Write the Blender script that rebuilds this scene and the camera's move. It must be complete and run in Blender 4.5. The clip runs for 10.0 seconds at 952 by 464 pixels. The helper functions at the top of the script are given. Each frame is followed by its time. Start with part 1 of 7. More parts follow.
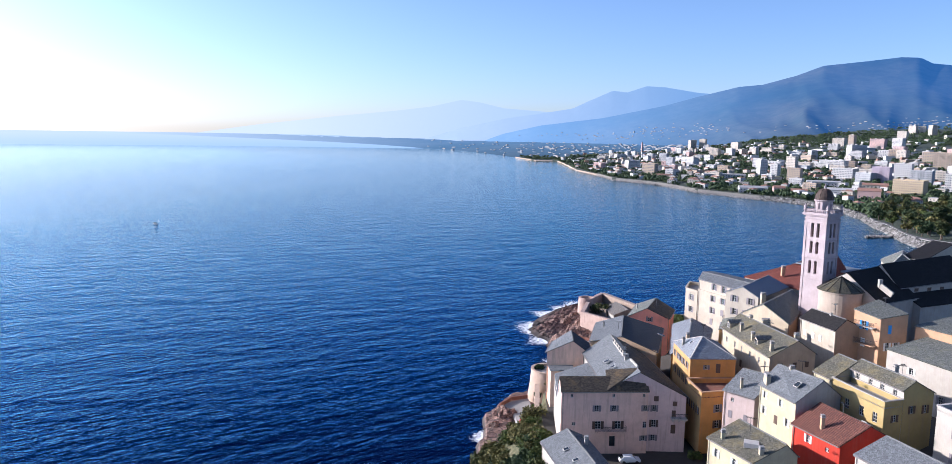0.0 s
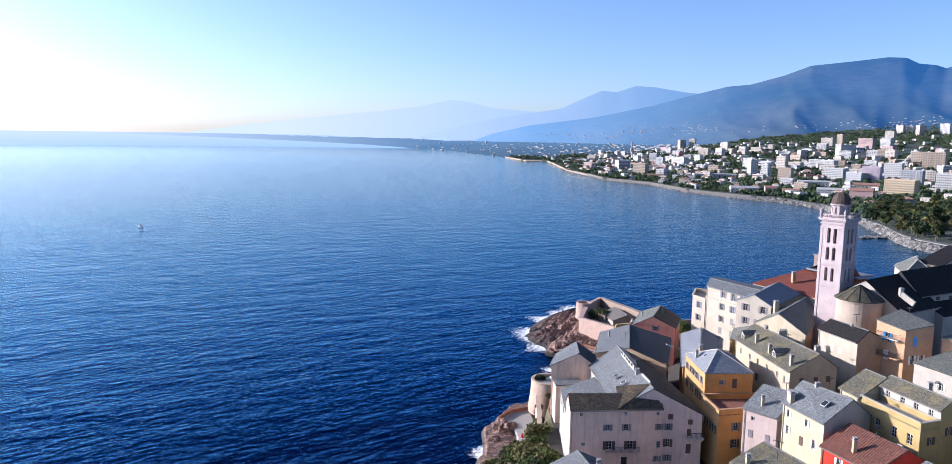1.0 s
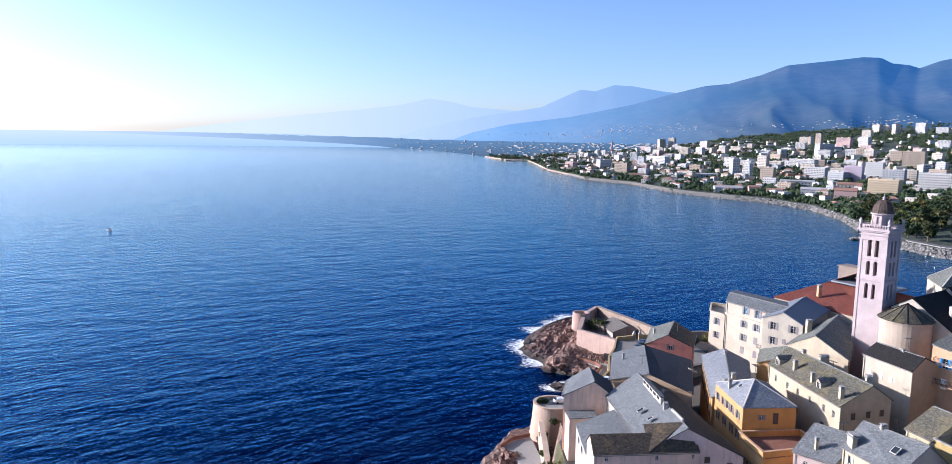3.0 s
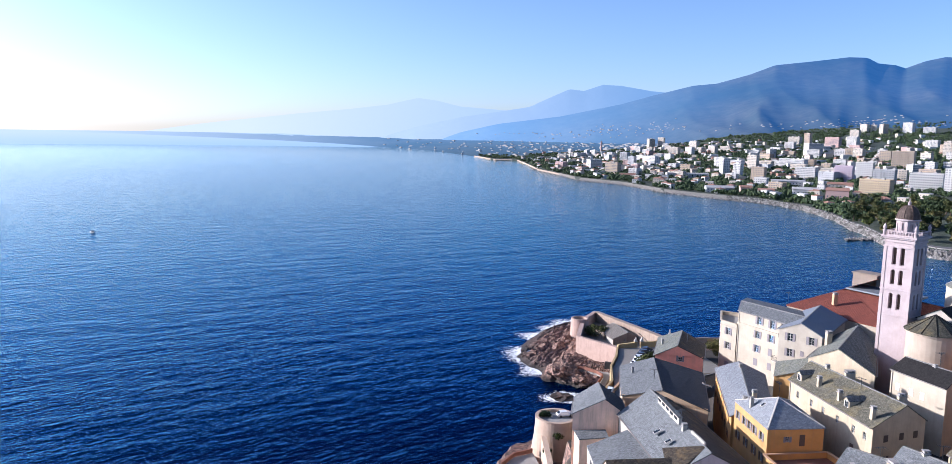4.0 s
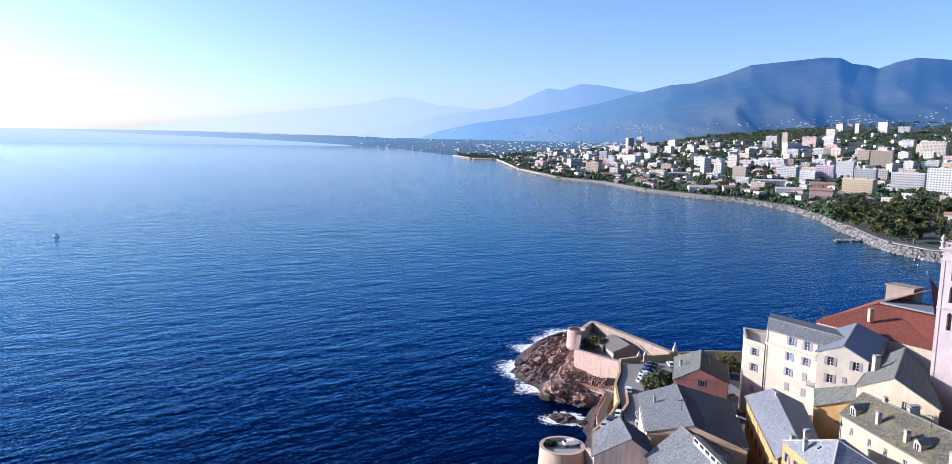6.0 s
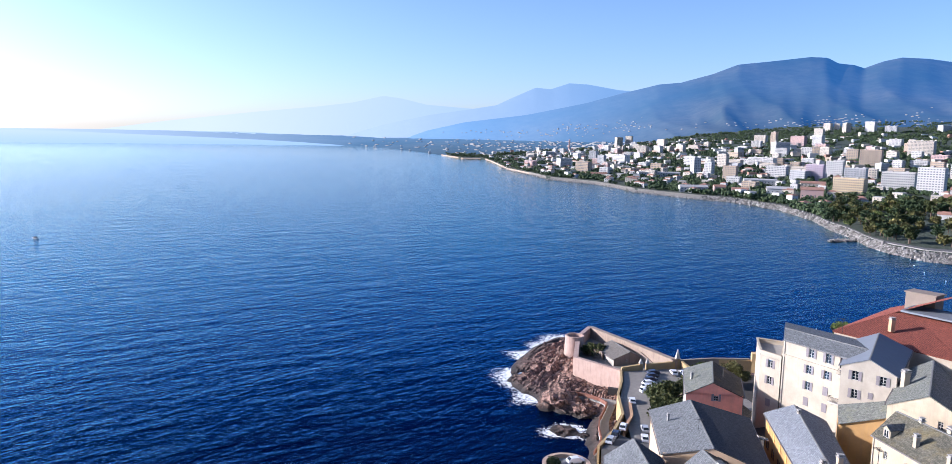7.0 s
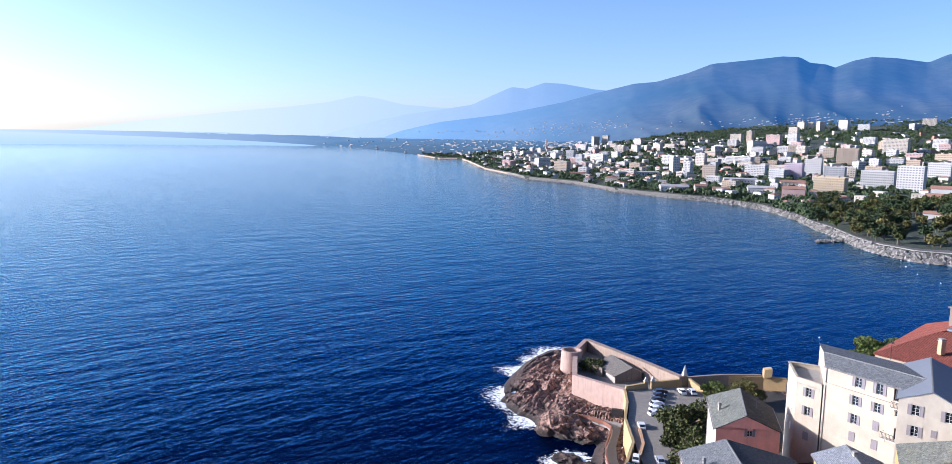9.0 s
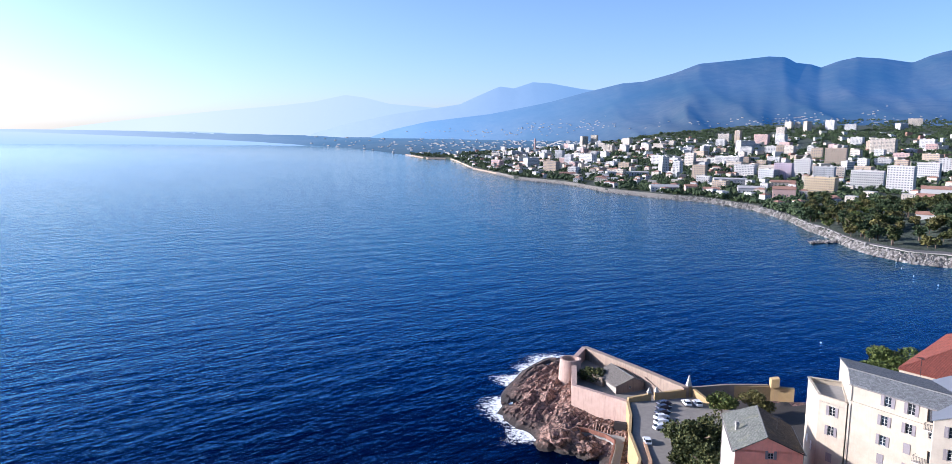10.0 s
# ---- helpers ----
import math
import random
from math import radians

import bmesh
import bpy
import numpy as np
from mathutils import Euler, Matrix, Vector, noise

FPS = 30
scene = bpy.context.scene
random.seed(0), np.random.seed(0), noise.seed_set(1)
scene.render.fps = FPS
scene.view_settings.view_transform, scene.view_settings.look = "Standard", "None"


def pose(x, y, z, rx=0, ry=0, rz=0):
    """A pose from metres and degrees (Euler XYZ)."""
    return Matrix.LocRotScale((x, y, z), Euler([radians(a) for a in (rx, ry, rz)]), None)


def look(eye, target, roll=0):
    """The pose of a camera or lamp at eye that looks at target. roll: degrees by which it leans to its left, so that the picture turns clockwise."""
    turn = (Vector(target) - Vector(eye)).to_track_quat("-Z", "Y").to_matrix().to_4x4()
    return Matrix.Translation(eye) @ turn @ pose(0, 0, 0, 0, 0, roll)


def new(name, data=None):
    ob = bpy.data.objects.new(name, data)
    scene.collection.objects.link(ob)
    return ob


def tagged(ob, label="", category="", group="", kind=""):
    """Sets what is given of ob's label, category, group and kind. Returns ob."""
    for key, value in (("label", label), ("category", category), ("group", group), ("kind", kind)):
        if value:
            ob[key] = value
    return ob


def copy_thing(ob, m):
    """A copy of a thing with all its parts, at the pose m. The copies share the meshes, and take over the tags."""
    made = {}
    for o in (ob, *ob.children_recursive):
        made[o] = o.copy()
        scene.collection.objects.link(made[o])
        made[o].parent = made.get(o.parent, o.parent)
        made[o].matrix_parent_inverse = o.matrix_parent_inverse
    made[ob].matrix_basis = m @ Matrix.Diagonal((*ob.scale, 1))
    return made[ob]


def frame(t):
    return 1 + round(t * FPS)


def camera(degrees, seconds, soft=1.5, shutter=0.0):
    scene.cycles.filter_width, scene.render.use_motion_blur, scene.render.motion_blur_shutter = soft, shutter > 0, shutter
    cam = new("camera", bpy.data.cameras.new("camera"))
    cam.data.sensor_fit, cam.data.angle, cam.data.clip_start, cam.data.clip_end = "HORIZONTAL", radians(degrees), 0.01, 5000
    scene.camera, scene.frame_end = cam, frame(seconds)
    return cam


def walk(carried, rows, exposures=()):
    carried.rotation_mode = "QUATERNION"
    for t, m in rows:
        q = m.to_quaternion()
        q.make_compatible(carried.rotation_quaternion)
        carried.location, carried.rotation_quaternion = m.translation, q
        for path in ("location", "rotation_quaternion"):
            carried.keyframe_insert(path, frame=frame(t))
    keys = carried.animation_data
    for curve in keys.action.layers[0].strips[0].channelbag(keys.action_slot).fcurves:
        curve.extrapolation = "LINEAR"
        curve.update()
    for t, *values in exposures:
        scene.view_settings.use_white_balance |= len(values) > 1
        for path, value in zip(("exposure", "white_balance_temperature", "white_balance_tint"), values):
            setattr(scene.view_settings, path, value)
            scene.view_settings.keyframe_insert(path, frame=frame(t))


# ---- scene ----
cam = camera(65.83, 10.0, soft=0.3)
PATH = [
    (0, 0.00, 0.00, 85.00, 82.368, -1.000, 0.134),
    (0.5, -1.32, 4.82, 85.14, 82.363, -0.992, -0.291),
    (1, -2.68, 9.68, 85.30, 82.369, -0.963, -0.736),
    (1.5, -3.88, 14.55, 85.36, 82.373, -0.934, -1.157),
    (2, -5.09, 19.57, 85.47, 82.379, -0.911, -1.584),
    (2.5, -6.17, 24.57, 85.56, 82.344, -0.952, -1.998),
    (4, -9.69, 39.43, 86.01, 82.295, -0.981, -3.313),
    (4.5, -10.71, 44.27, 86.10, 82.275, -1.013, -3.757),
    (5, -11.77, 49.37, 86.10, 82.258, -1.043, -4.206),
    (5.5, -12.54, 54.50, 85.97, 82.253, -1.060, -4.629),
    (7, -14.54, 70.29, 85.74, 82.224, -1.033, -5.993),
    (7.5, -15.12, 75.38, 85.70, 82.216, -0.996, -6.458),
    (8, -15.78, 80.46, 85.74, 82.227, -0.958, -6.936),
    (8.5, -16.37, 85.39, 85.79, 82.222, -0.913, -7.408),
    (9, -17.01, 90.38, 85.91, 82.222, -0.861, -7.917),
    (9.5, -17.53, 95.31, 86.05, 82.216, -0.855, -8.408),
    (10, -18.04, 100.36, 86.23, 82.205, -0.871, -8.878),
]
walk(cam, [(t, pose(*row)) for t, *row in PATH], [(0, 1.0, 5450, 17), (10, 1.10, 5450, 17)])

# ---------------------------------------------------------------- light
SUN_AZ, SUN_EL = -74.0, 18.5      # degrees, clockwise from +y; height over the horizon
sun_dir = Vector((math.sin(radians(SUN_AZ)) * math.cos(radians(SUN_EL)),
                  math.cos(radians(SUN_AZ)) * math.cos(radians(SUN_EL)), math.sin(radians(SUN_EL))))
world = bpy.data.worlds.new("sky")
scene.world = world
world.use_nodes = True
wn = world.node_tree


def sky_layer(air, dust, ozone):
    node = wn.nodes.new("ShaderNodeTexSky")
    node.sky_type = "NISHITA"
    node.sun_disc = False
    node.sun_elevation = radians(SUN_EL)
    node.sun_rotation = radians(SUN_AZ)
    node.altitude = 0
    node.air_density, node.dust_density, node.ozone_density = air, dust, ozone
    return node.outputs[0]


haze = wn.nodes.new("ShaderNodeMixRGB")           # clear blue air over a white sea haze that glows round the sun
haze.blend_type = "ADD"
haze.inputs[0].default_value = 0.65
wn.links.new(sky_layer(0.3, 2.0, 3.0), haze.inputs[1])
wn.links.new(sky_layer(1.0, 0.35, 2.5), haze.inputs[2])
wn.links.new(haze.outputs[0], wn.nodes["Background"].inputs[0])
wn.nodes["Background"].inputs[1].default_value = 0.074
sun = new("sun", bpy.data.lights.new("sun", "SUN"))
sun.data.energy, sun.data.angle, sun.data.color = 5.0, radians(0.6), (1.0, 0.865, 0.70)
sun.matrix_world = look(sun_dir * 1000, (0, 0, 0))


# ---------------------------------------------------------------- materials
class Nodes:
    """A small helper to write node trees line by line."""

    def __init__(self, name):
        self.m = bpy.data.materials.new(name)
        self.m.use_nodes = True
        self.t = self.m.node_tree
        self.out = self.t.nodes["Material Output"]
        self.b = self.t.nodes["Principled BSDF"]

    def n(self, kind, **inputs):
        node = self.t.nodes.new("ShaderNode" + kind)
        for key, value in inputs.items():
            self.set(node, key, value)
        return node

    def set(self, node, key, value):
        socket = node.inputs[int(key[1:])] if key[0] == "i" and key[1:].isdigit() else node.inputs[key.replace("_", " ")]
        if isinstance(value, bpy.types.NodeSocket):
            self.t.links.new(value, socket)
        else:
            socket.default_value = value

    def p(self, **inputs):
        for key, value in inputs.items():
            self.set(self.b, key, value)

    def coords(self, kind="Object", scale=(1, 1, 1)):
        c = self.n("TexCoord")
        m = self.n("Mapping", Vector=c.outputs[kind])
        m.inputs["Scale"].default_value = scale
        return m.outputs[0]

    def noise(self, vec, scale, detail=4, rough=0.6):
        return self.n("TexNoise", Vector=vec, Scale=scale, Detail=detail, Roughness=rough).outputs["Fac"]

    def ramp(self, fac, stops):
        r = self.n("ValToRGB", Fac=fac)
        e = r.color_ramp.elements
        while len(e) < len(stops):
            e.new(0.5)
        for el, (pos, col) in zip(e, stops):
            el.position = pos
            el.color = (*col, 1) if len(col) == 3 else (col[0],) * 3 + (1,)
        return r.outputs[0]

    def mix(self, fac, a, b, blend="MIX"):
        m = self.n("Mix")
        m.data_type, m.blend_type = "RGBA", blend
        for socket, value in ((m.inputs["Factor"], fac), (m.inputs[6], a), (m.inputs[7], b)):
            if isinstance(value, bpy.types.NodeSocket):
                self.t.links.new(value, socket)
            else:
                socket.default_value = value if isinstance(value, (int, float)) else (*value, 1)[:4]
        return m.outputs[2]

    def bump(self, height, strength=0.3, distance=0.05):
        b = self.n("Bump", Height=height, Strength=strength, Distance=distance)
        self.p(Normal=b.outputs[0])


def scaled(c, k):
    return tuple(min(1.0, v * k) for v in c)


def plaster(name, colour, wear=0.35, stain=(0.25, 0.2, 0.16)):
    """Old lime plaster: blotches, rain streaks and a fine grain."""
    k = Nodes(name)
    o = k.coords("Object")
    streak = k.noise(k.coords("Object", (1.6, 1.6, 0.12)), 1.0, 5, 0.7)
    blotch = k.noise(o, 0.45, 6, 0.65)
    fine = k.noise(o, 9.0, 4, 0.7)
    a = k.mix(k.ramp(blotch, [(0.35, (0,)), (0.7, (1,))]), scaled(colour, 0.86), scaled(colour, 1.08))
    b = k.mix(k.ramp(streak, [(0.5, (0,)), (0.72, (wear,))]), a, stain)
    c = k.mix(k.ramp(fine, [(0.3, (0,)), (0.8, (0.22,))]), b, scaled(colour, 0.7))
    k.p(Base_Color=c, Roughness=0.9)
    k.b.inputs["Specular IOR Level"].default_value = 0.2
    k.bump(fine, 0.35, 0.03)
    return k.m


def slate(name, colours, moss=0.0, moss_colour=(0.34, 0.25, 0.07)):
    """Stone slates in courses, each with its own tone, with lichen."""
    k = Nodes(name)
    uv = k.coords("UV")
    br = k.n("TexBrick", Vector=uv, Scale=1.0)
    br.offset = 0.5
    for key, v in (("Mortar Size", 0.018), ("Mortar Smooth", 0.3), ("Bias", 0.0), ("Brick Width", 0.42), ("Row Height", 0.24)):
        br.inputs[key].default_value = v
    br.inputs["Color1"].default_value = (*colours[0], 1)
    br.inputs["Color2"].default_value = (*colours[1], 1)
    br.inputs["Mortar"].default_value = (*scaled(colours[0], 0.35), 1)
    o = k.coords("Object")
    big = k.noise(o, 0.35, 5, 0.7)
    mid = k.noise(o, 1.7, 6, 0.75)
    a = k.mix(k.ramp(mid, [(0.3, (0,)), (0.75, (0.75,))]), br.outputs[0], colours[2])
    b = k.mix(k.ramp(k.noise(o, 4.5, 4, 0.7), [(0.55, (0,)), (0.75, (0.4,))]), a, scaled(colours[1], 1.3))
    speck = k.n("TexVoronoi", Vector=o, Scale=3.3)
    b = k.mix(k.ramp(k.n("SeparateColor", Color=speck.outputs["Color"]).outputs[0], [(0.0, (0.0,)), (0.55, (0.0,)), (1.0, (0.25,))]), b, scaled(colours[1], 1.35))
    b = k.mix(k.ramp(k.n("SeparateColor", Color=speck.outputs["Color"]).outputs[1], [(0.0, (0.35,)), (0.4, (0.0,)), (1.0, (0.0,))]), b, scaled(colours[0], 0.6))
    c = k.mix(k.ramp(big, [(0.62 - 0.3 * moss, (0,)), (0.78 - 0.2 * moss, (moss,))]), b, moss_colour)
    k.p(Base_Color=c, Roughness=0.75)
    k.b.inputs["Specular IOR Level"].default_value = 0.12
    h = k.mix(0.5, br.outputs["Fac"], mid)
    inv = k.n("Invert", Color=h)
    k.bump(inv.outputs[0], 0.7, 0.06)
    return k.m


def canal_tile(name, c1, c2):
    """Red clay tiles; the ribs are in the mesh, the courses and tones here."""
    k = Nodes(name)
    uv = k.coords("UV")
    br = k.n("TexBrick", Vector=uv, Scale=1.0)
    br.offset = 0.0
    for key, v in (("Mortar Size", 0.02), ("Brick Width", 0.22), ("Row Height", 0.38)):
        br.inputs[key].default_value = v
    br.inputs["Color1"].default_value = (*c1, 1)
    br.inputs["Color2"].default_value = (*c2, 1)
    br.inputs["Mortar"].default_value = (*scaled(c1, 0.4), 1)
    o = k.coords("Object")
    a = k.mix(k.ramp(k.noise(o, 0.8, 6, 0.7), [(0.4, (0,)), (0.75, (0.6,))]), br.outputs[0], scaled(c1, 0.55))
    b = k.mix(k.ramp(k.noise(o, 5, 3), [(0.6, (0,)), (0.8, (0.5,))]), a, scaled(c2, 1.5))
    k.p(Base_Color=b, Roughness=0.8)
    k.bump(br.outputs["Fac"], -0.4, 0.03)
    return k.m


def plain(name, colour, rough=0.6, metal=0.0, grain=0.12, scale=6.0):
    k = Nodes(name)
    n = k.noise(k.coords("Object"), scale, 4)
    k.p(Base_Color=k.mix(n, scaled(colour, 1 - grain), scaled(colour, 1 + grain)), Roughness=rough, Metallic=metal)
    k.b.inputs["Specular IOR Level"].default_value = 0.25
    return k.m


M = {}
M["pink"] = plaster("plaster_pink", (0.68, 0.48, 0.385), 0.5)
M["mauve"] = plaster("plaster_mauve", (0.60, 0.46, 0.42), 0.5)
M["palepink"] = plaster("plaster_palepink", (0.432, 0.344, 0.316), 0.3)
M["beige"] = plaster("plaster_beige", (0.78, 0.54, 0.40), 0.45)
M["tan"] = plaster("plaster_tan", (0.464, 0.344, 0.232), 0.4)
M["cream"] = plaster("plaster_cream", (0.40, 0.352, 0.28), 0.25)
M["white"] = plaster("plaster_white", (0.376, 0.348, 0.304), 0.35)
M["palyellow"] = plaster("plaster_pale_yellow", (0.416, 0.372, 0.248), 0.3)
M["ochre"] = plaster("plaster_ochre", (0.347, 0.263, 0.112), 0.35)
# shaded-front tone of the orange house; amber serves as its sunlit side
M["orange"] = plaster("plaster_orange", (0.56, 0.27, 0.08), 0.3)
M["amber"] = plaster("plaster_amber", (0.432, 0.266, 0.108), 0.3)
M["salmon"] = plaster("plaster_salmon", (0.82, 0.33, 0.235), 0.3)
M["peach"] = plaster("plaster_peach", (0.480, 0.296, 0.176), 0.3)
M["red"] = plaster("plaster_red", (0.403, 0.039, 0.022), 0.15)
M["towerpink"] = plaster("plaster_tower", (0.384, 0.320, 0.320), 0.25)
M["ivory"] = plaster("plaster_ivory", (0.375, 0.335, 0.275), 0.15)
M["apse"] = plaster("plaster_apse", (0.368, 0.304, 0.240), 0.3)
M["fort"] = plaster("plaster_fort", (0.400, 0.289, 0.240), 0.7, (0.2, 0.14, 0.12))
M["fortold"] = plaster("plaster_fort_inner", (0.272, 0.212, 0.168), 0.7, (0.12, 0.09, 0.07))
M["parapet"] = plaster("parapet_red", (0.208, 0.096, 0.068), 0.4)
M["fortyellow"] = plaster("plaster_fort_yellow", (0.376, 0.272, 0.136), 0.4)
M["stonewall"] = plaster("rubble_wall", (0.224, 0.185, 0.151), 0.5)
M["oldwall"] = plaster("old_wall", (0.40, 0.34, 0.245), 0.6)
M["slate"] = slate("slate_grey", [(0.09, 0.096, 0.10), (0.19, 0.20, 0.207), (0.14, 0.147, 0.153)])
M["slatepale"] = slate("slate_pale", [(0.14, 0.15, 0.168), (0.26, 0.275, 0.295), (0.19, 0.205, 0.225)])
M["slatelichen"] = slate("slate_lichen", [(0.035, 0.03, 0.024), (0.11, 0.09, 0.066), (0.065, 0.053, 0.042)], 0.35, (0.30, 0.20, 0.08))
M["slatemoss"] = slate("slate_moss", [(0.06, 0.06, 0.048), (0.16, 0.148, 0.115), (0.10, 0.095, 0.074)], 0.42, (0.24, 0.185, 0.075))
M["slategreen"] = slate("slate_green", [(0.085, 0.09, 0.08), (0.19, 0.196, 0.175), (0.14, 0.145, 0.128)], 0.25, (0.30, 0.28, 0.12))
# grey slate darkened to carry the shade of pitches turned from the sun
M["slateshade"] = slate("slate_shade", [(0.03, 0.033, 0.04), (0.065, 0.07, 0.08), (0.045, 0.05, 0.058)])
M["slatedark"] = slate("slate_dark", [(0.010, 0.010, 0.011), (0.024, 0.022, 0.022), (0.016, 0.015, 0.015)])
M["stoneslab"] = slate("stone_slab", [(0.13, 0.115, 0.10), (0.22, 0.20, 0.175), (0.17, 0.155, 0.135)])
M["zinc"] = plain("zinc_sheet", (0.15, 0.165, 0.19), 0.6, 0.1, 0.12, 1.0)
M["redtile"] = canal_tile("tile_red", (0.165, 0.040, 0.024), (0.24, 0.070, 0.042))
M["browntile"] = canal_tile("tile_brown", (0.10, 0.036, 0.024), (0.18, 0.066, 0.042))
M["mortar"] = plain("mortar", (0.17, 0.17, 0.165), 0.9, 0, 0.3, 2.0)
M["trim"] = plain("trim_white", (0.42, 0.39, 0.35), 0.7, 0, 0.2, 1.5)
M["shutgrey"] = plain("shutter_grey", (0.20, 0.18, 0.19), 0.6)
M["shutbrown"] = plain("shutter_brown", (0.10, 0.065, 0.05), 0.6)
M["shutblue"] = plain("shutter_blue", (0.06, 0.28, 0.62), 0.5)
M["shutwhite"] = plain("shutter_white", (0.72, 0.70, 0.66), 0.6)
M["shutamber"] = plain("shutter_amber", (0.62, 0.40, 0.14), 0.6)
M["frame"] = plain("frame_white", (0.42, 0.41, 0.39), 0.5)
M["iron"] = plain("iron", (0.05, 0.05, 0.055), 0.5, 0.6)
M["dark"] = plain("dark_interior", (0.03, 0.028, 0.03), 0.9)
M["concrete"] = plain("concrete", (0.26, 0.25, 0.235), 0.9, 0, 0.2, 1.5)
M["asphalt"] = plain("asphalt", (0.10, 0.098, 0.098), 0.9, 0, 0.25, 2.0)
M["paving"] = plain("car_park_paving", (0.20, 0.185, 0.165), 0.9, 0, 0.3, 0.8)
M["street"] = plain("street_paving", (0.05, 0.045, 0.04), 0.9, 0, 0.3, 1.2)


def glass_pane():
    k = Nodes("window_glass")
    k.p(Base_Color=(0.02, 0.025, 0.03, 1), Roughness=0.06, IOR=1.5)
    return k.m


M["glass"] = glass_pane()


def rock_mat():
    k = Nodes("sea_rock")
    o = k.coords("Object")
    v = k.n("TexVoronoi", Vector=o, Scale=0.5)
    big = k.noise(o, 0.12, 6, 0.7)
    mid = k.noise(o, 0.9, 8, 0.75)
    a = k.ramp(mid, [(0.36, (0.02, 0.012, 0.010)), (0.48, (0.17, 0.088, 0.064)), (0.66, (0.42, 0.27, 0.21))])
    b = k.mix(k.ramp(big, [(0.4, (0,)), (0.65, (0.6,))]), a, (0.24, 0.155, 0.115))
    crack = k.n("TexVoronoi", Vector=k.mix(0.25, o, k.n("TexNoise", Vector=o, Scale=0.5).outputs["Color"]), Scale=0.55)
    crack.feature = "DISTANCE_TO_EDGE"
    b = k.mix(k.ramp(crack.outputs["Distance"], [(0.0, (0.85,)), (0.10, (0.0,))]), b, (0.015, 0.010, 0.009))
    # wet, weed-dark band over the water line
    geo = k.n("NewGeometry")
    z = k.n("SeparateXYZ", Vector=geo.outputs["Position"])
    wet = k.n("MapRange", Value=z.outputs[2])
    wet.inputs[1].default_value, wet.inputs[2].default_value = 0.4, 2.2
    c = k.mix(wet.outputs[0], (0.028, 0.021, 0.017), b)
    k.p(Base_Color=c, Roughness=0.85)
    k.bump(k.mix(0.5, mid, v.outputs[0]), 0.9, 0.5)
    return k.m


M["rock"] = rock_mat()


def sea_mat():
    """Deep blue water under a tinted surface gloss; swell, waves, chop and ripples are relief at four sizes."""
    k = Nodes("sea_water")
    g = k.n("NewGeometry")

    def layer(scale, stretch, turn, detail):
        m = k.n("Mapping", Vector=g.outputs["Position"])
        m.inputs["Rotation"].default_value = (0, 0, radians(turn))
        q = k.n("Mapping", Vector=m.outputs[0])
        q.inputs["Scale"].default_value = stretch
        return k.noise(q.outputs[0], scale, detail, 0.62)
    swell = layer(0.024, (1, 2.6, 1), -24, 3)
    wave = layer(0.10, (1, 2.4, 1), -44, 3)
    chop = layer(0.42, (1, 1.9, 1), -40, 4)
    ripple = layer(1.1, (1, 1.7, 1), -28, 3)
    far = k.n("VectorMath", i0=g.outputs["Position"])
    far.operation = "LENGTH"
    calm = k.n("MapRange", Value=far.outputs["Value"])
    for q, val in ((1, 220), (2, 2400), (3, 0.50), (4, 0.03)):
        calm.inputs[q].default_value = val
    roll = k.n("MapRange", Value=far.outputs["Value"])
    for q, val in ((1, 220), (2, 3200), (3, 0.45), (4, 0.06)):
        roll.inputs[q].default_value = val
    rough = k.n("MapRange", Value=far.outputs["Value"])
    for q, val in ((1, 250), (2, 1300), (3, 0.16), (4, 0.08)):
        rough.inputs[q].default_value = val
    up = k.n("CombineXYZ", Z=1.0)
    b1 = k.n("Bump", Height=swell, Strength=roll.outputs[0], Distance=3.2, Normal=up.outputs[0])
    b2 = k.n("Bump", Height=wave, Strength=roll.outputs[0], Distance=1.7, Normal=b1.outputs[0])
    b3 = k.n("Bump", Height=chop, Strength=calm.outputs[0], Distance=0.68, Normal=b2.outputs[0])
    b4 = k.n("Bump", Height=ripple, Strength=calm.outputs[0], Distance=0.18, Normal=b3.outputs[0])
    patch = layer(0.006, (1, 3, 1), 10, 4)
    col = k.mix(k.ramp(patch, [(0.4, (0,)), (0.65, (1,))]), (0.0002, 0.0011, 0.0085), (0.0003, 0.0017, 0.012))
    body = k.n("BsdfDiffuse", Color=col, Normal=b4.outputs[0])
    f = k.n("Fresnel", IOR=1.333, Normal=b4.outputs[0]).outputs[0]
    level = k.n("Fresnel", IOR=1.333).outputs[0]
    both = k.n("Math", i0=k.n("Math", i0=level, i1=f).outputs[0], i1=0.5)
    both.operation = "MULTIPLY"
    # the reflection is painted by viewing angle: dark blue seen steeply, white at grazing
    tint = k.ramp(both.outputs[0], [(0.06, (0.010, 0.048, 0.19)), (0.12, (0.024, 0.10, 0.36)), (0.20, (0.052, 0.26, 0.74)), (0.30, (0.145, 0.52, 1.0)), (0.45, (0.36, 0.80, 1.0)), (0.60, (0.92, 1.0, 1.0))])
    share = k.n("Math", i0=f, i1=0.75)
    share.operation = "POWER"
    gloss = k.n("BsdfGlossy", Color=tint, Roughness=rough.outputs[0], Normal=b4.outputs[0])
    m = k.n("MixShader", Fac=share.outputs[0], i1=body.outputs[0], i2=gloss.outputs[0])
    k.t.links.new(m.outputs[0], k.out.inputs["Surface"])
    return k.m


M["sea"] = sea_mat()


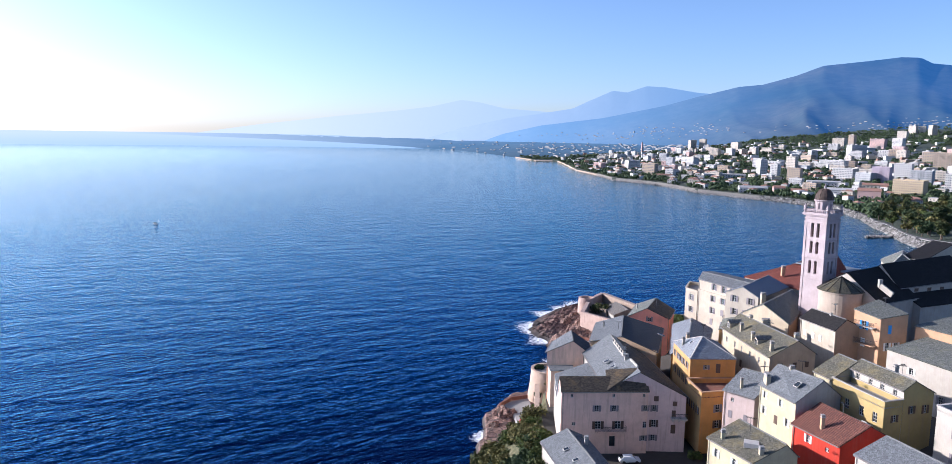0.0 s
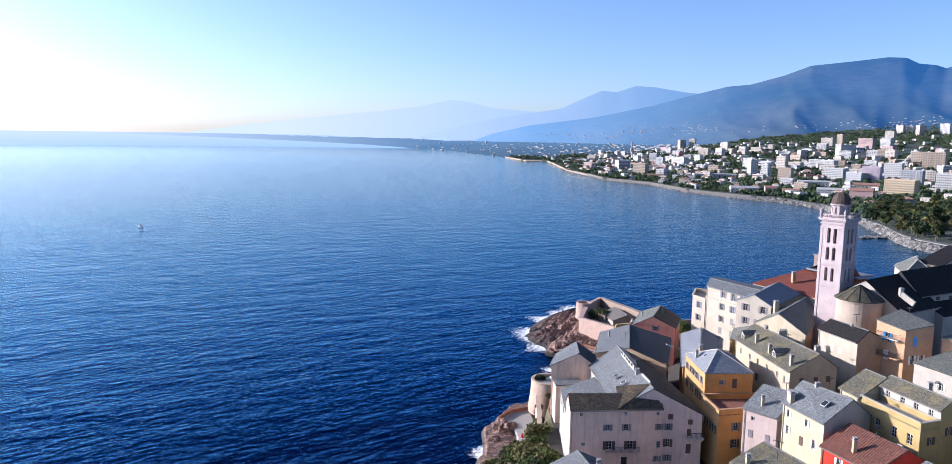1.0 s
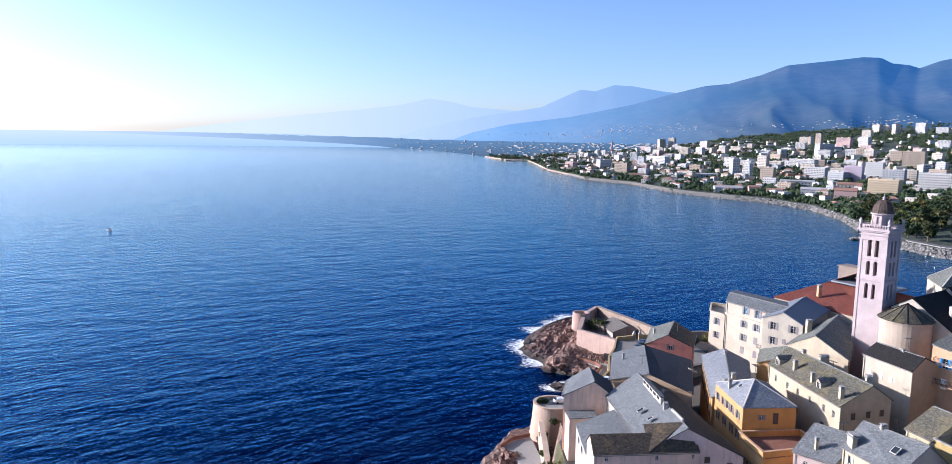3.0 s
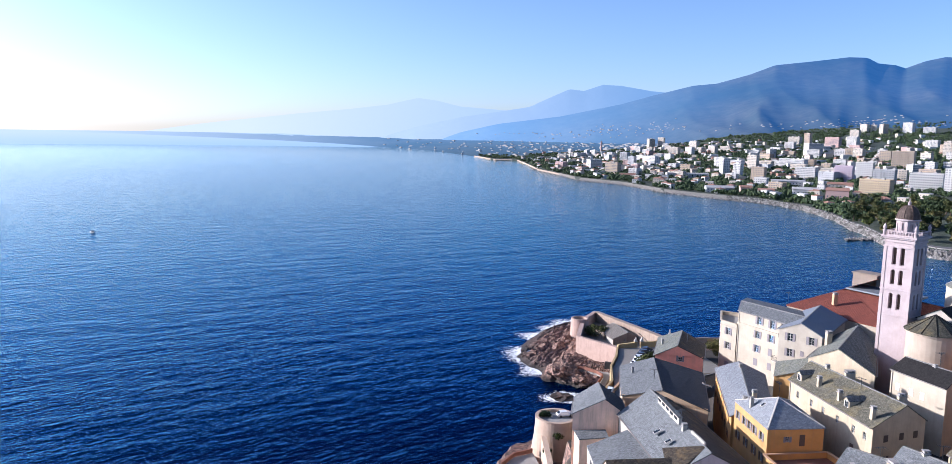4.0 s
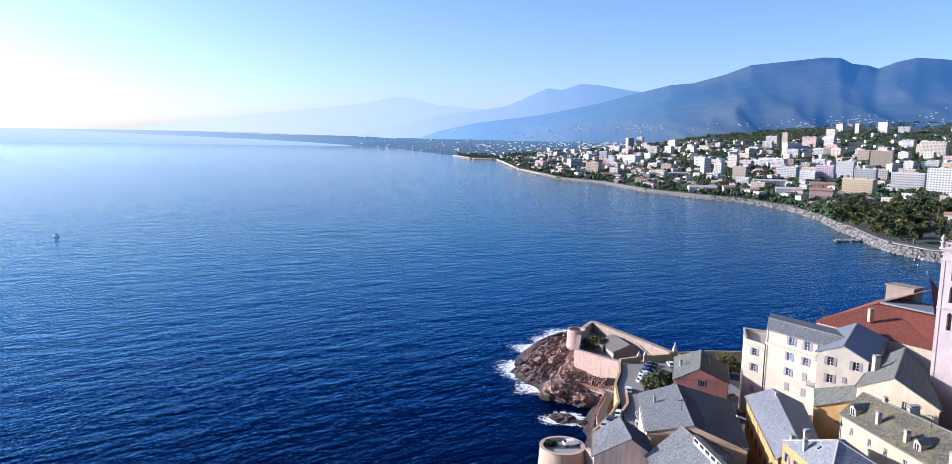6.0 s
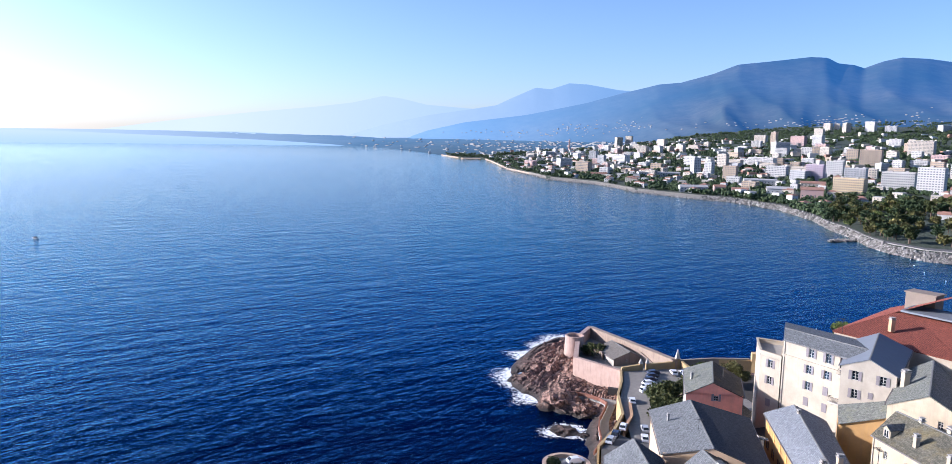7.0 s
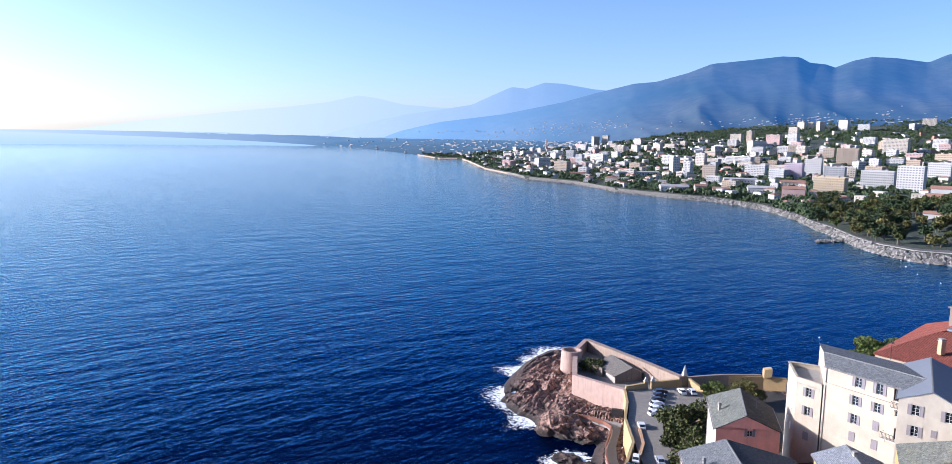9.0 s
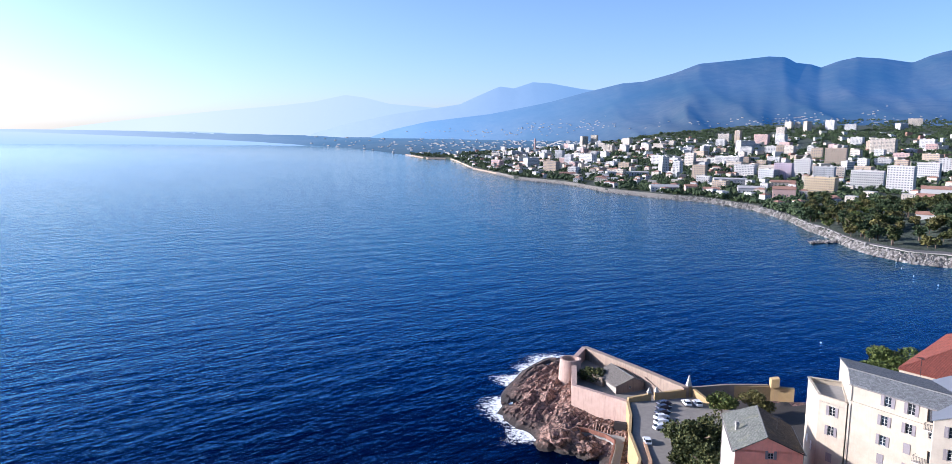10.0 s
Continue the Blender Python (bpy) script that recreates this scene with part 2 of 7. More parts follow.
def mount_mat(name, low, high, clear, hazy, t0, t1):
    """Wooded mountain slopes kilometres away; blue haze painted as glow, thicker towards the bay."""
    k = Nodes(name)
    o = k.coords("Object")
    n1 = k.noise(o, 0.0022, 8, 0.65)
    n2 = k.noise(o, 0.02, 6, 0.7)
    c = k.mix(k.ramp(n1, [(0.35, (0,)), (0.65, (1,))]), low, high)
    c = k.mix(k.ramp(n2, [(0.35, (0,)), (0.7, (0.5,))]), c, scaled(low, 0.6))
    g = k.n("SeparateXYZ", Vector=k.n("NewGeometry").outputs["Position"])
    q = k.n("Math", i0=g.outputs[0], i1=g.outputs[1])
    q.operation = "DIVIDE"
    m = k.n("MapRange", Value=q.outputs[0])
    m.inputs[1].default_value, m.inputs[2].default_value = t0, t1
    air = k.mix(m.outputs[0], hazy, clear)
    # nearer slopes get less of the painted haze
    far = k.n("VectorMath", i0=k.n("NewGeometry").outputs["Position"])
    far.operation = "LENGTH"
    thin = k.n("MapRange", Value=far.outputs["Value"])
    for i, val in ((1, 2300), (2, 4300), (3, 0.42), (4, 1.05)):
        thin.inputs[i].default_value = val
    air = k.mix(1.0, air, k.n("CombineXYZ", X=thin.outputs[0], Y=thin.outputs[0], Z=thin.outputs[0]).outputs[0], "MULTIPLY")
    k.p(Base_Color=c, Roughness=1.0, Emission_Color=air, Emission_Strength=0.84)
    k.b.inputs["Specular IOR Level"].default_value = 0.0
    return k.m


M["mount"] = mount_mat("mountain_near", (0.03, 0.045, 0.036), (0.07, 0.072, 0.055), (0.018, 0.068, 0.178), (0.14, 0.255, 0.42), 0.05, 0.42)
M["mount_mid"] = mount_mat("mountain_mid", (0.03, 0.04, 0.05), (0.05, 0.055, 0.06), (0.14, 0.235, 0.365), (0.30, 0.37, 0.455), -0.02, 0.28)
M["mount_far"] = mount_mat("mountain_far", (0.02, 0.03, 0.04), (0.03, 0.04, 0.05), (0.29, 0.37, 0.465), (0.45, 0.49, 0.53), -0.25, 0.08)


def land_mat():
    """Town ground far off: dark scrub and gardens with paler dry patches."""
    k = Nodes("land_scrub")
    g = k.n("NewGeometry")
    n1 = k.noise(g.outputs["Position"], 0.012, 8, 0.7)
    n2 = k.noise(g.outputs["Position"], 0.09, 6, 0.7)
    c = k.ramp(n2, [(0.3, (0.014, 0.026, 0.018)), (0.55, (0.028, 0.042, 0.026)), (0.75, (0.06, 0.065, 0.045))])
    c = k.mix(k.ramp(n1, [(0.6, (0,)), (0.75, (0.4,))]), c, (0.10, 0.098, 0.08))
    k.p(Base_Color=c, Roughness=1.0)
    k.bump(n2, 1.0, 3.0)
    return k.m


M["land"] = land_mat()


def leaf_mat(name, c1, c2, c3):
    k = Nodes(name)
    i = k.n("ObjectInfo").outputs["Random"]
    g = k.n("NewGeometry").outputs["Random Per Island"]
    c = k.ramp(g, [(0.1, c1), (0.55, c2), (0.95, c3)])
    c = k.mix(k.ramp(i, [(0.0, (0,)), (1.0, (0.45,))]), c, scaled(c2, 1.35))
    k.p(Base_Color=c, Roughness=0.75)
    k.b.inputs["Specular IOR Level"].default_value = 0.2
    return k.m


M["leaf"] = leaf_mat("leaves_green", (0.022, 0.038, 0.010), (0.058, 0.080, 0.020), (0.11, 0.125, 0.032))
M["leafolive"] = leaf_mat("leaves_olive", (0.018, 0.028, 0.010), (0.048, 0.058, 0.018), (0.105, 0.105, 0.035))
M["leafdry"] = leaf_mat("leaves_ochre", (0.045, 0.045, 0.015), (0.095, 0.09, 0.03), (0.17, 0.15, 0.05))
M["leafdark"] = leaf_mat("leaves_dark", (0.012, 0.024, 0.011), (0.03, 0.048, 0.02), (0.06, 0.08, 0.03))
def scrub_mat():
    k = Nodes("dry_scrub")
    g = k.n("NewGeometry")
    n2 = k.noise(g.outputs["Position"], 0.9, 7, 0.75)
    k.p(Base_Color=k.ramp(n2, [(0.3, (0.03, 0.04, 0.018)), (0.55, (0.09, 0.085, 0.04)), (0.75, (0.20, 0.16, 0.10))]), Roughness=1.0)
    k.bump(n2, 1.0, 0.5)
    return k.m


M["scrub"] = scrub_mat()
M["bark"] = plain("bark", (0.12, 0.09, 0.07), 0.95)


# ---------------------------------------------------------------- mesh helpers
def mesh_ob(name, verts, faces, material, uvs=None, smooth=False):
    me = bpy.data.meshes.new(name)
    me.from_pydata([tuple(v) for v in verts], [], faces)
    me.materials.append(material)
    if uvs:
        layer = me.uv_layers.new(name="UVMap")
        for loop in me.loops:
            layer.data[loop.index].uv = uvs[loop.vertex_index]
    if smooth:
        me.polygons.foreach_set("use_smooth", [True] * len(me.polygons))
    me.update()
    return new(name, me)


def child(ob, parent):
    ob.parent = parent
    return ob


def anchor(name, place, label, category, group=""):
    e = new(name)
    e.empty_display_size = 0.5
    e.location = place
    return tagged(e, label, category, group)


class Build:
    """Collects boxes, prisms and tubes into one mesh."""

    def __init__(self):
        self.v, self.f = [], []

    def poly(self, pts):
        a = len(self.v)
        self.v += [tuple(p) for p in pts]
        self.f.append(tuple(range(a, a + len(pts))))

    def box(self, x0, y0, z0, x1, y1, z1, taper=0.0):
        a = len(self.v)
        t = taper
        self.v += [(x0, y0, z0), (x1, y0, z0), (x1, y1, z0), (x0, y1, z0),
                   (x0 + t, y0 + t, z1), (x1 - t, y0 + t, z1), (x1 - t, y1 - t, z1), (x0 + t, y1 - t, z1)]
        self.f += [tuple(a + i for i in q) for q in ((3, 2, 1, 0), (4, 5, 6, 7), (0, 1, 5, 4), (1, 2, 6, 5), (2, 3, 7, 6), (3, 0, 4, 7))]

    def slab(self, top, thick):
        """A plate with that upper outline (counter-clockwise from above), thick downwards."""
        a, n = len(self.v), len(top)
        self.v += [tuple(p) for p in top] + [(p[0], p[1], p[2] - thick) for p in top]
        self.f.append(tuple(range(a, a + n)))
        self.f.append(tuple(range(a + 2 * n - 1, a + n - 1, -1)))
        for i in range(n):
            j = (i + 1) % n
            self.f.append((a + i, a + n + i, a + n + j, a + j))

    def bar(self, p, q, w, h):
        """A bar of that width and height along p to q, lying on the line."""
        p, q = Vector(p), Vector(q)
        d = (q - p).normalized()
        s = d.cross(Vector((0, 0, 1)))
        s = (s.normalized() if s.length > 1e-4 else Vector((1, 0, 0))) * w / 2
        u = s.cross(d).normalized() * h
        a = len(self.v)
        self.v += [tuple(c) for c in (p - s, p + s, p + s + u, p - s + u, q - s, q + s, q + s + u, q - s + u)]
        self.f += [tuple(a + i for i in g) for g in ((0, 1, 2, 3), (7, 6, 5, 4), (0, 4, 5, 1), (1, 5, 6, 2), (2, 6, 7, 3), (3, 7, 4, 0))]

    def lathe(self, centre, rings, n=24, close=True):
        a = len(self.v)
        for r, z in rings:
            for i in range(n):
                t = 2 * math.pi * i / n
                self.v.append((centre[0] + r * math.cos(t), centre[1] + r * math.sin(t), centre[2] + z))
        for k in range(len(rings) - 1):
            for i in range(n):
                j = (i + 1) % n
                self.f.append((a + k * n + i, a + k * n + j, a + (k + 1) * n + j, a + (k + 1) * n + i))
        if close:
            self.f.append(tuple(a + (len(rings) - 1) * n + i for i in range(n)))

    def done(self, name, material, smooth=False):
        return mesh_ob(name, self.v, self.f, material, smooth=smooth)


def local(ob, parent):
    """Put a mesh that was written in world coordinates under its thing."""
    ob.parent = parent
    ob.matrix_basis = Matrix.Translation(-parent.location)
    return ob


# ---------------------------------------------------------------- sea, land and mountains
def lerp_table(table, x):
    for (a0, b0), (a1, b1) in zip(table, table[1:]):
        if a0 <= x <= a1:
            return b0 + (b1 - b0) * (x - a0) / (a1 - a0)
    return table[0][1] if x < table[0][0] else table[-1][1]


def polar(az, r, z=0.0):
    return (r * math.sin(radians(az)), 50 + r * math.cos(radians(az)), z)


def make_sea():
    radii = [0, 120, 300, 600, 1000, 1600, 2400, 3300, 4000, 4300]
    lift = [0] * 10
    n = 96
    v = [(0, 50, 0)]
    f = []
    for r, z in zip(radii[1:], lift[1:]):
        for i in range(n):
            v.append(polar(360 * i / n, r, z))
    for i in range(n):
        j = (i + 1) % n
        f.append((0, 1 + j, 1 + i))
        for k in range(len(radii) - 2):
            a = 1 + k * n
            f.append((a + i, a + j, a + n + j, a + n + i))
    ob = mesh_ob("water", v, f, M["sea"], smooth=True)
    tagged(ob, "deep blue open sea with small wind waves", "sea", kind="structure")


make_sea()


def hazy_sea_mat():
    """Water kilometres away; bright sea haze painted as glow, brighter towards the sun."""
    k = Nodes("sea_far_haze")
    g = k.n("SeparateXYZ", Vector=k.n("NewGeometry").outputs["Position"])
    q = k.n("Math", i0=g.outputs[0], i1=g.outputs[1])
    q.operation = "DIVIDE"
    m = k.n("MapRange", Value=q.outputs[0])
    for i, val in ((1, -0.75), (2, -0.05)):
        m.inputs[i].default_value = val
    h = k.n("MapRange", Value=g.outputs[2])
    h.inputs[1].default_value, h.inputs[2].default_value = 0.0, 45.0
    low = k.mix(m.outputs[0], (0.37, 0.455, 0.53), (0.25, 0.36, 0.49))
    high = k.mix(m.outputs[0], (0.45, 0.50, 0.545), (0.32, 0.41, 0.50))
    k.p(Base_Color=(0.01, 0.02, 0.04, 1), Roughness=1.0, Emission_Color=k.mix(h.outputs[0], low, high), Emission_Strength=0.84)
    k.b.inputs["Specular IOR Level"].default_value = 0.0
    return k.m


# raised ring of glowing far water, added to reach up to the horizon
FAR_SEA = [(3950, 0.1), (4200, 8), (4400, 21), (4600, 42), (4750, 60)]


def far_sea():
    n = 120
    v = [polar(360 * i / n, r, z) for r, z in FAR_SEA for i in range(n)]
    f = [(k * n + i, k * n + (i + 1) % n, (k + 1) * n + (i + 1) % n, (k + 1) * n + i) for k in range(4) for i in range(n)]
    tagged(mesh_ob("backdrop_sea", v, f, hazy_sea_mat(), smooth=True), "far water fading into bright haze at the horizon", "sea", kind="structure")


far_sea()

# the far shore: bearing from the start of the flight and distance to the water's edge
COAST = [(-33, 4730), (-27, 4680), (-22, 4625), (-17, 4520), (-11.5, 4400), (-7.3, 4230), (-5.1, 4060), (-2.0, 3620), (1.2, 3015), (4.5, 2330), (6.3, 2328), (7.8, 1730), (10.9, 1386), (14.4, 1285),
         (17.4, 1139), (20.8, 1069), (24.1, 1029), (27.2, 949), (29.3, 849), (30.3, 773), (31.2, 738), (30.6, 690), (31.0, 688), (32.5, 671), (33.7, 640), (35.7, 616), (37.8, 612)]
COAST = [(a, r) for k, (a, r) in enumerate(COAST) if all(a > b for b, _ in COAST[:k])] + [(42, 560), (48, 470), (56, 380), (66, 300), (80, 260)]


def coast(az):
    for (a0, r0), (a1, r1) in zip(COAST, COAST[1:]):
        if a0 <= az <= a1:
            return r0 + (r1 - r0) * (az - a0) / (a1 - a0)
    return COAST[0][1] if az < COAST[0][0] else COAST[-1][1]


def land_z(az, r):
    """Height of the far land: a bank, a flat strip, then a slope that steepens inland."""
    d = r - coast(az)
    if d <= 0:
        return -3 + 0 * d
    east = max(0.0, min(1.0, (az - 6) / 16))
    bank = min(1.0, d / 22) * 4.0
    z = bank + east * (0.016 * max(0, d - 40) + 1.7e-5 * max(0, d - 40) ** 2) + (1 - east) * (0.006 * d)
    # wooded knoll above the shore road
    knoll = math.exp(-((az - 41.5) / 6.0) ** 2 - ((r - 800) / 110) ** 2) * 20
    return z + knoll + 1.2 * noise.noise(Vector((az * 0.7, r * 0.006, 3))) * min(1, d / 80)


def make_land():
    azs = [3.4 + i * 0.5 for i in range(int((80 - 3.4) / 0.5) + 1)]
    ds = [-14, 0, 4, 9, 16, 24, 40, 60, 90, 130, 180, 240, 310, 390, 480, 580, 700, 850, 1020, 1250, 1550, 1900, 2300]
    v, f = [], []
    for a in azs:
        for d in ds:
            r = min(coast(a) + d, 2650 + 500 * min(1, max(0, (a - 17) / 10)))
            v.append(polar(a, r, land_z(a, r) if d > 0 else (-2.5 if d < 0 else 0.2)))
    n = len(ds)
    for i in range(len(azs) - 1):
        for k in range(n - 1):
            f.append((i * n + k, (i + 1) * n + k, (i + 1) * n + k + 1, i * n + k + 1)[::-1])
    tagged(mesh_ob("ground", v, f, M["land"], smooth=True), "dark green scrubby coastal land rising inland", "ground", kind="structure")


make_land()


def plain_point(az, t):
    """A point of the far plain at a bearing and a share of the way inland."""
    r0 = max(coast(az), 2620)
    sea_z = lerp_table(FAR_SEA, r0) + 0.4
    z0 = sea_z if coast(az) > 2620 else land_z(az, r0) - 0.5
    z1 = max(z0 + 2, 86 - 4745 * math.tan(radians(lerp_table([(-33, 0.34), (-22, 0.30), (-15, 0.32), (-8, 0.36)], az))))
    bump = 1.6 * noise.noise(Vector((az * 1.7, t * 9, 2))) if 0 < t < 1 else 0
    return polar(az, r0 + (4745 - r0) * t, z0 + (z1 - z0) * t ** 0.9 + bump)


def far_plain():
    """The hazy coastal plain behind the bay, from the shore or the end of the near land to the mountains' foot."""
    azs = [-33 + 0.25 * i for i in range(276)]
    n = 16
    v, f = [plain_point(az, k / n) for az in azs for k in range(n + 1)], []
    for i in range(len(azs) - 1):
        for k in range(n):
            a = i * (n + 1) + k
            f.append((a, a + 1, a + n + 2, a + n + 1)[::-1])
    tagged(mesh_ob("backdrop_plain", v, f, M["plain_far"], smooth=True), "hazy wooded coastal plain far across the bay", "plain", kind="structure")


# the plain wears the same painted haze glow
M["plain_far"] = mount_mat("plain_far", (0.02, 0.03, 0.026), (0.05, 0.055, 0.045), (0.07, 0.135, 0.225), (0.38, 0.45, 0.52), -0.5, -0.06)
far_plain()


def plain_houses():
    """Pale roofs and sheds scattered over the far plain."""
    rng = random.Random(51)
    b = Build()
    for _ in range(420):
        az, t = rng.triangular(-6, 22, 16), rng.random() ** 1.3 * 0.85 + 0.02
        x, y, z = plain_point(az, t)
        w, d, h = rng.choice((6, 8, 10, 22)) * rng.uniform(0.8, 1.2), rng.uniform(6, 9), rng.uniform(2, 4)
        c, q = math.cos(radians(-58)), math.sin(radians(-58))
        at = len(b.v)
        b.box(-w / 2, -d / 2, z - 3, w / 2, d / 2, z + h)
        b.v[at:] = [(x + px * c - py * q, y + px * q + py * c, pz) for px, py, pz in b.v[at:]]
    tagged(b.done("plain_houses", plain("plain_plaster", (0.25, 0.25, 0.25), 0.9)), "pale houses and sheds scattered over the far plain", "houses", kind="stuff")


def slope_z(crest, near, depth, rough, az, share):
    """Height of a range at a bearing and a share of the way from its foot to its crest."""
    far = depth / math.cos(radians(az - 4))
    top = 86 + far * math.tan(radians(lerp_table(crest, az)))
    wide = sum(lerp_table(crest, az + 1.5 * q) for q in range(-4, 5)) / 9
    top_low = 86 + far * math.tan(radians(wide))
    near = min(max(near, coast(az) + 650, lerp_table([(0, 4000), (8, 3850), (16, 3200), (24, 2300)], az)), far - 120)
    r = near + (far - near) * share
    if share >= 1:
        return r, top
    own, top = top, top_low + (top - top_low) * share ** 3
    base = min(55, top * 0.5)
    gully = abs(noise.noise(Vector((az * 0.2 + share * 2.6, share * 1.6 - az * 0.07, 8)))) + 0.25 * abs(noise.noise(Vector((az * 0.55 + share * 2.2, share * 3.0, 4))))
    z = base * share + (top - base) * share ** 1.6 - rough * (top - 60) * math.sin(math.pi * share) * (gully - 0.22)
    z += 1.5 * noise.noise(Vector((az * 1.1, share * 6, 1)))
    return r, min(z, 86 + r * (own - 86) / far * 0.995)


def mountains(name, crest, az0, az1, near, depth, material, label, rough):
    """A range: its crest by bearing and height angle, with spurs and gullies running down to the foot."""
    v, f = [], []
    n = 40
    cols = int((az1 - az0) / 0.2)
    for i in range(cols + 1):
        az = az0 + (az1 - az0) * i / cols
        for k in range(n + 1):
            r, z = slope_z(crest, near, depth, rough, az, k / n)
            v.append(polar(az, r, z))
    for i in range(cols):
        for k in range(n):
            a = i * (n + 1) + k
            f.append((a, a + 1, a + n + 2, a + n + 1)[::-1])
    tagged(mesh_ob(name, v, f, material, smooth=True), label, "mountains", kind="structure")


CREST_NEAR = [(-1, -1.1), (2, 0.0), (4.9, 0.69), (9.6, 1.32), (14.2, 2.3), (16.5, 2.96), (19.4, 3.69), (21.0, 3.83), (23.2, 4.44), (24.9, 5.09), (27.4, 5.31), (29.6, 5.53), (30.7, 5.46),
              (31.4, 5.07), (32.4, 4.93), (33.0, 4.71), (34.1, 5.13), (35.2, 5.35), (36.7, 5.22), (38.5, 4.89), (39.5, 5.32), (40.5, 5.59), (43, 5.6), (48, 6.1), (60, 5.5)]
CREST_MID = [(-6, -1.1), (-1.5, 0.35), (2.2, 1.19), (4.9, 1.61), (7.3, 2.02), (8.7, 2.68), (10.3, 3.39), (11.4, 3.27), (12.8, 3.74), (14.2, 3.66), (16.5, 3.27), (18.8, 3.06), (20.6, 2.71), (24, 2.0)]
CREST_FAR = [(-26, -1.1), (-16.7, 0.37), (-10.5, 1.17), (-6.4, 1.62), (-3.6, 2.0), (-1.3, 2.55), (0.1, 2.39), (2.0, 1.96), (5.2, 1.74), (8, 1.6)]
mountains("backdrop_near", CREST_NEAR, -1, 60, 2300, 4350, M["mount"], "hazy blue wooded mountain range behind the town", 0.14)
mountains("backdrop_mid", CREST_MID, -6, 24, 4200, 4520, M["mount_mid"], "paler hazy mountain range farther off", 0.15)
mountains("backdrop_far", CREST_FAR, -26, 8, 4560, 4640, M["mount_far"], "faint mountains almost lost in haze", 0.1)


# ---------------------------------------------------------------- the citadel rock
def smooth(a, b, x):
    t = max(0.0, min(1.0, (x - a) / (b - a)))
    return t * t * (3 - 2 * t)


# shoreline of the headland, from the near left round the point to the far right
SHORE = [(-16, 60), (-8, 110), (-2, 150), (1, 175), (5, 212), (8, 219), (14, 230), (22, 232), (29, 226), (34, 236), (39, 253), (43, 268), (47, 278), (43, 284), (36, 287), (33, 296), (29, 304),
         (26, 314), (32, 333), (42, 352), (54, 364), (66, 362), (76, 340), (84, 312), (100, 306), (120, 300), (150, 290), (190, 270), (240, 230), (260, 150), (262, 60)]


def shore_distance(x, y):
    """Distance to the shoreline, positive on land."""
    best, inside = 1e9, False
    for k in range(len(SHORE)):
        (x0, y0), (x1, y1) = SHORE[k], SHORE[(k + 1) % len(SHORE)]
        dx, dy = x1 - x0, y1 - y0
        if k < len(SHORE) - 1:
            t = max(0.0, min(1.0, ((x - x0) * dx + (y - y0) * dy) / (dx * dx + dy * dy)))
            best = min(best, math.hypot(x - x0 - t * dx, y - y0 - t * dy))
        if (y0 > y) != (y1 > y) and x < x0 + dx * (y - y0) / dy:
            inside = not inside
    return best if inside else -best


def town_z(x, y):
    """Level of streets and yards in the citadel."""
    up = 19.5 + 13 * smooth(46, 84, x)                     # rises towards the church
    low = 9.3                                              # terrace by the fort
    t = smooth(203, 250, y - 0.15 * (x - 50))
    z = up * (1 - t) + low * t
    z = z + (8 - z) * smooth(50, 30, x) * smooth(205, 225, y)
    return z


# seaward and landward edge of the shore path
SHORE_PATH = [((40.2, 292.2), (40.8, 294.6)), ((44.9, 289.6), (46.5, 292.4)), ((48.4, 285.6), (51.0, 287.8)), ((49.6, 281.6), (54.4, 286.4)), ((47.6, 277.0), (51.2, 279.4)),
              ((44.0, 269.7), (47.3, 271.1)), ((42.1, 263.6), (45.1, 263.4)), ((40.8, 256.4), (44.0, 257.6)), ((38.6, 251.1), (41.5, 250.9)), ((36.4, 247.5), (39.6, 247.2))]


def rock_z(x, y):
    z = bare_rock_z(x, y)
    if 34 < x < 57 and 245 < y < 297:
        gap = min(math.hypot(x - (a[0] + c[0]) / 2, y - (a[1] + c[1]) / 2) for a, c in SHORE_PATH_FINE)
        if gap < 2.6:
            z = min(z, 2.2)
    return z


def between(a, c, t):
    return (a[0] + (c[0] - a[0]) * t, a[1] + (c[1] - a[1]) * t)


SHORE_PATH_FINE = [(between(p[0], q[0], t / 5), between(p[1], q[1], t / 5)) for p, q in zip(SHORE_PATH, SHORE_PATH[1:]) for t in range(6)]


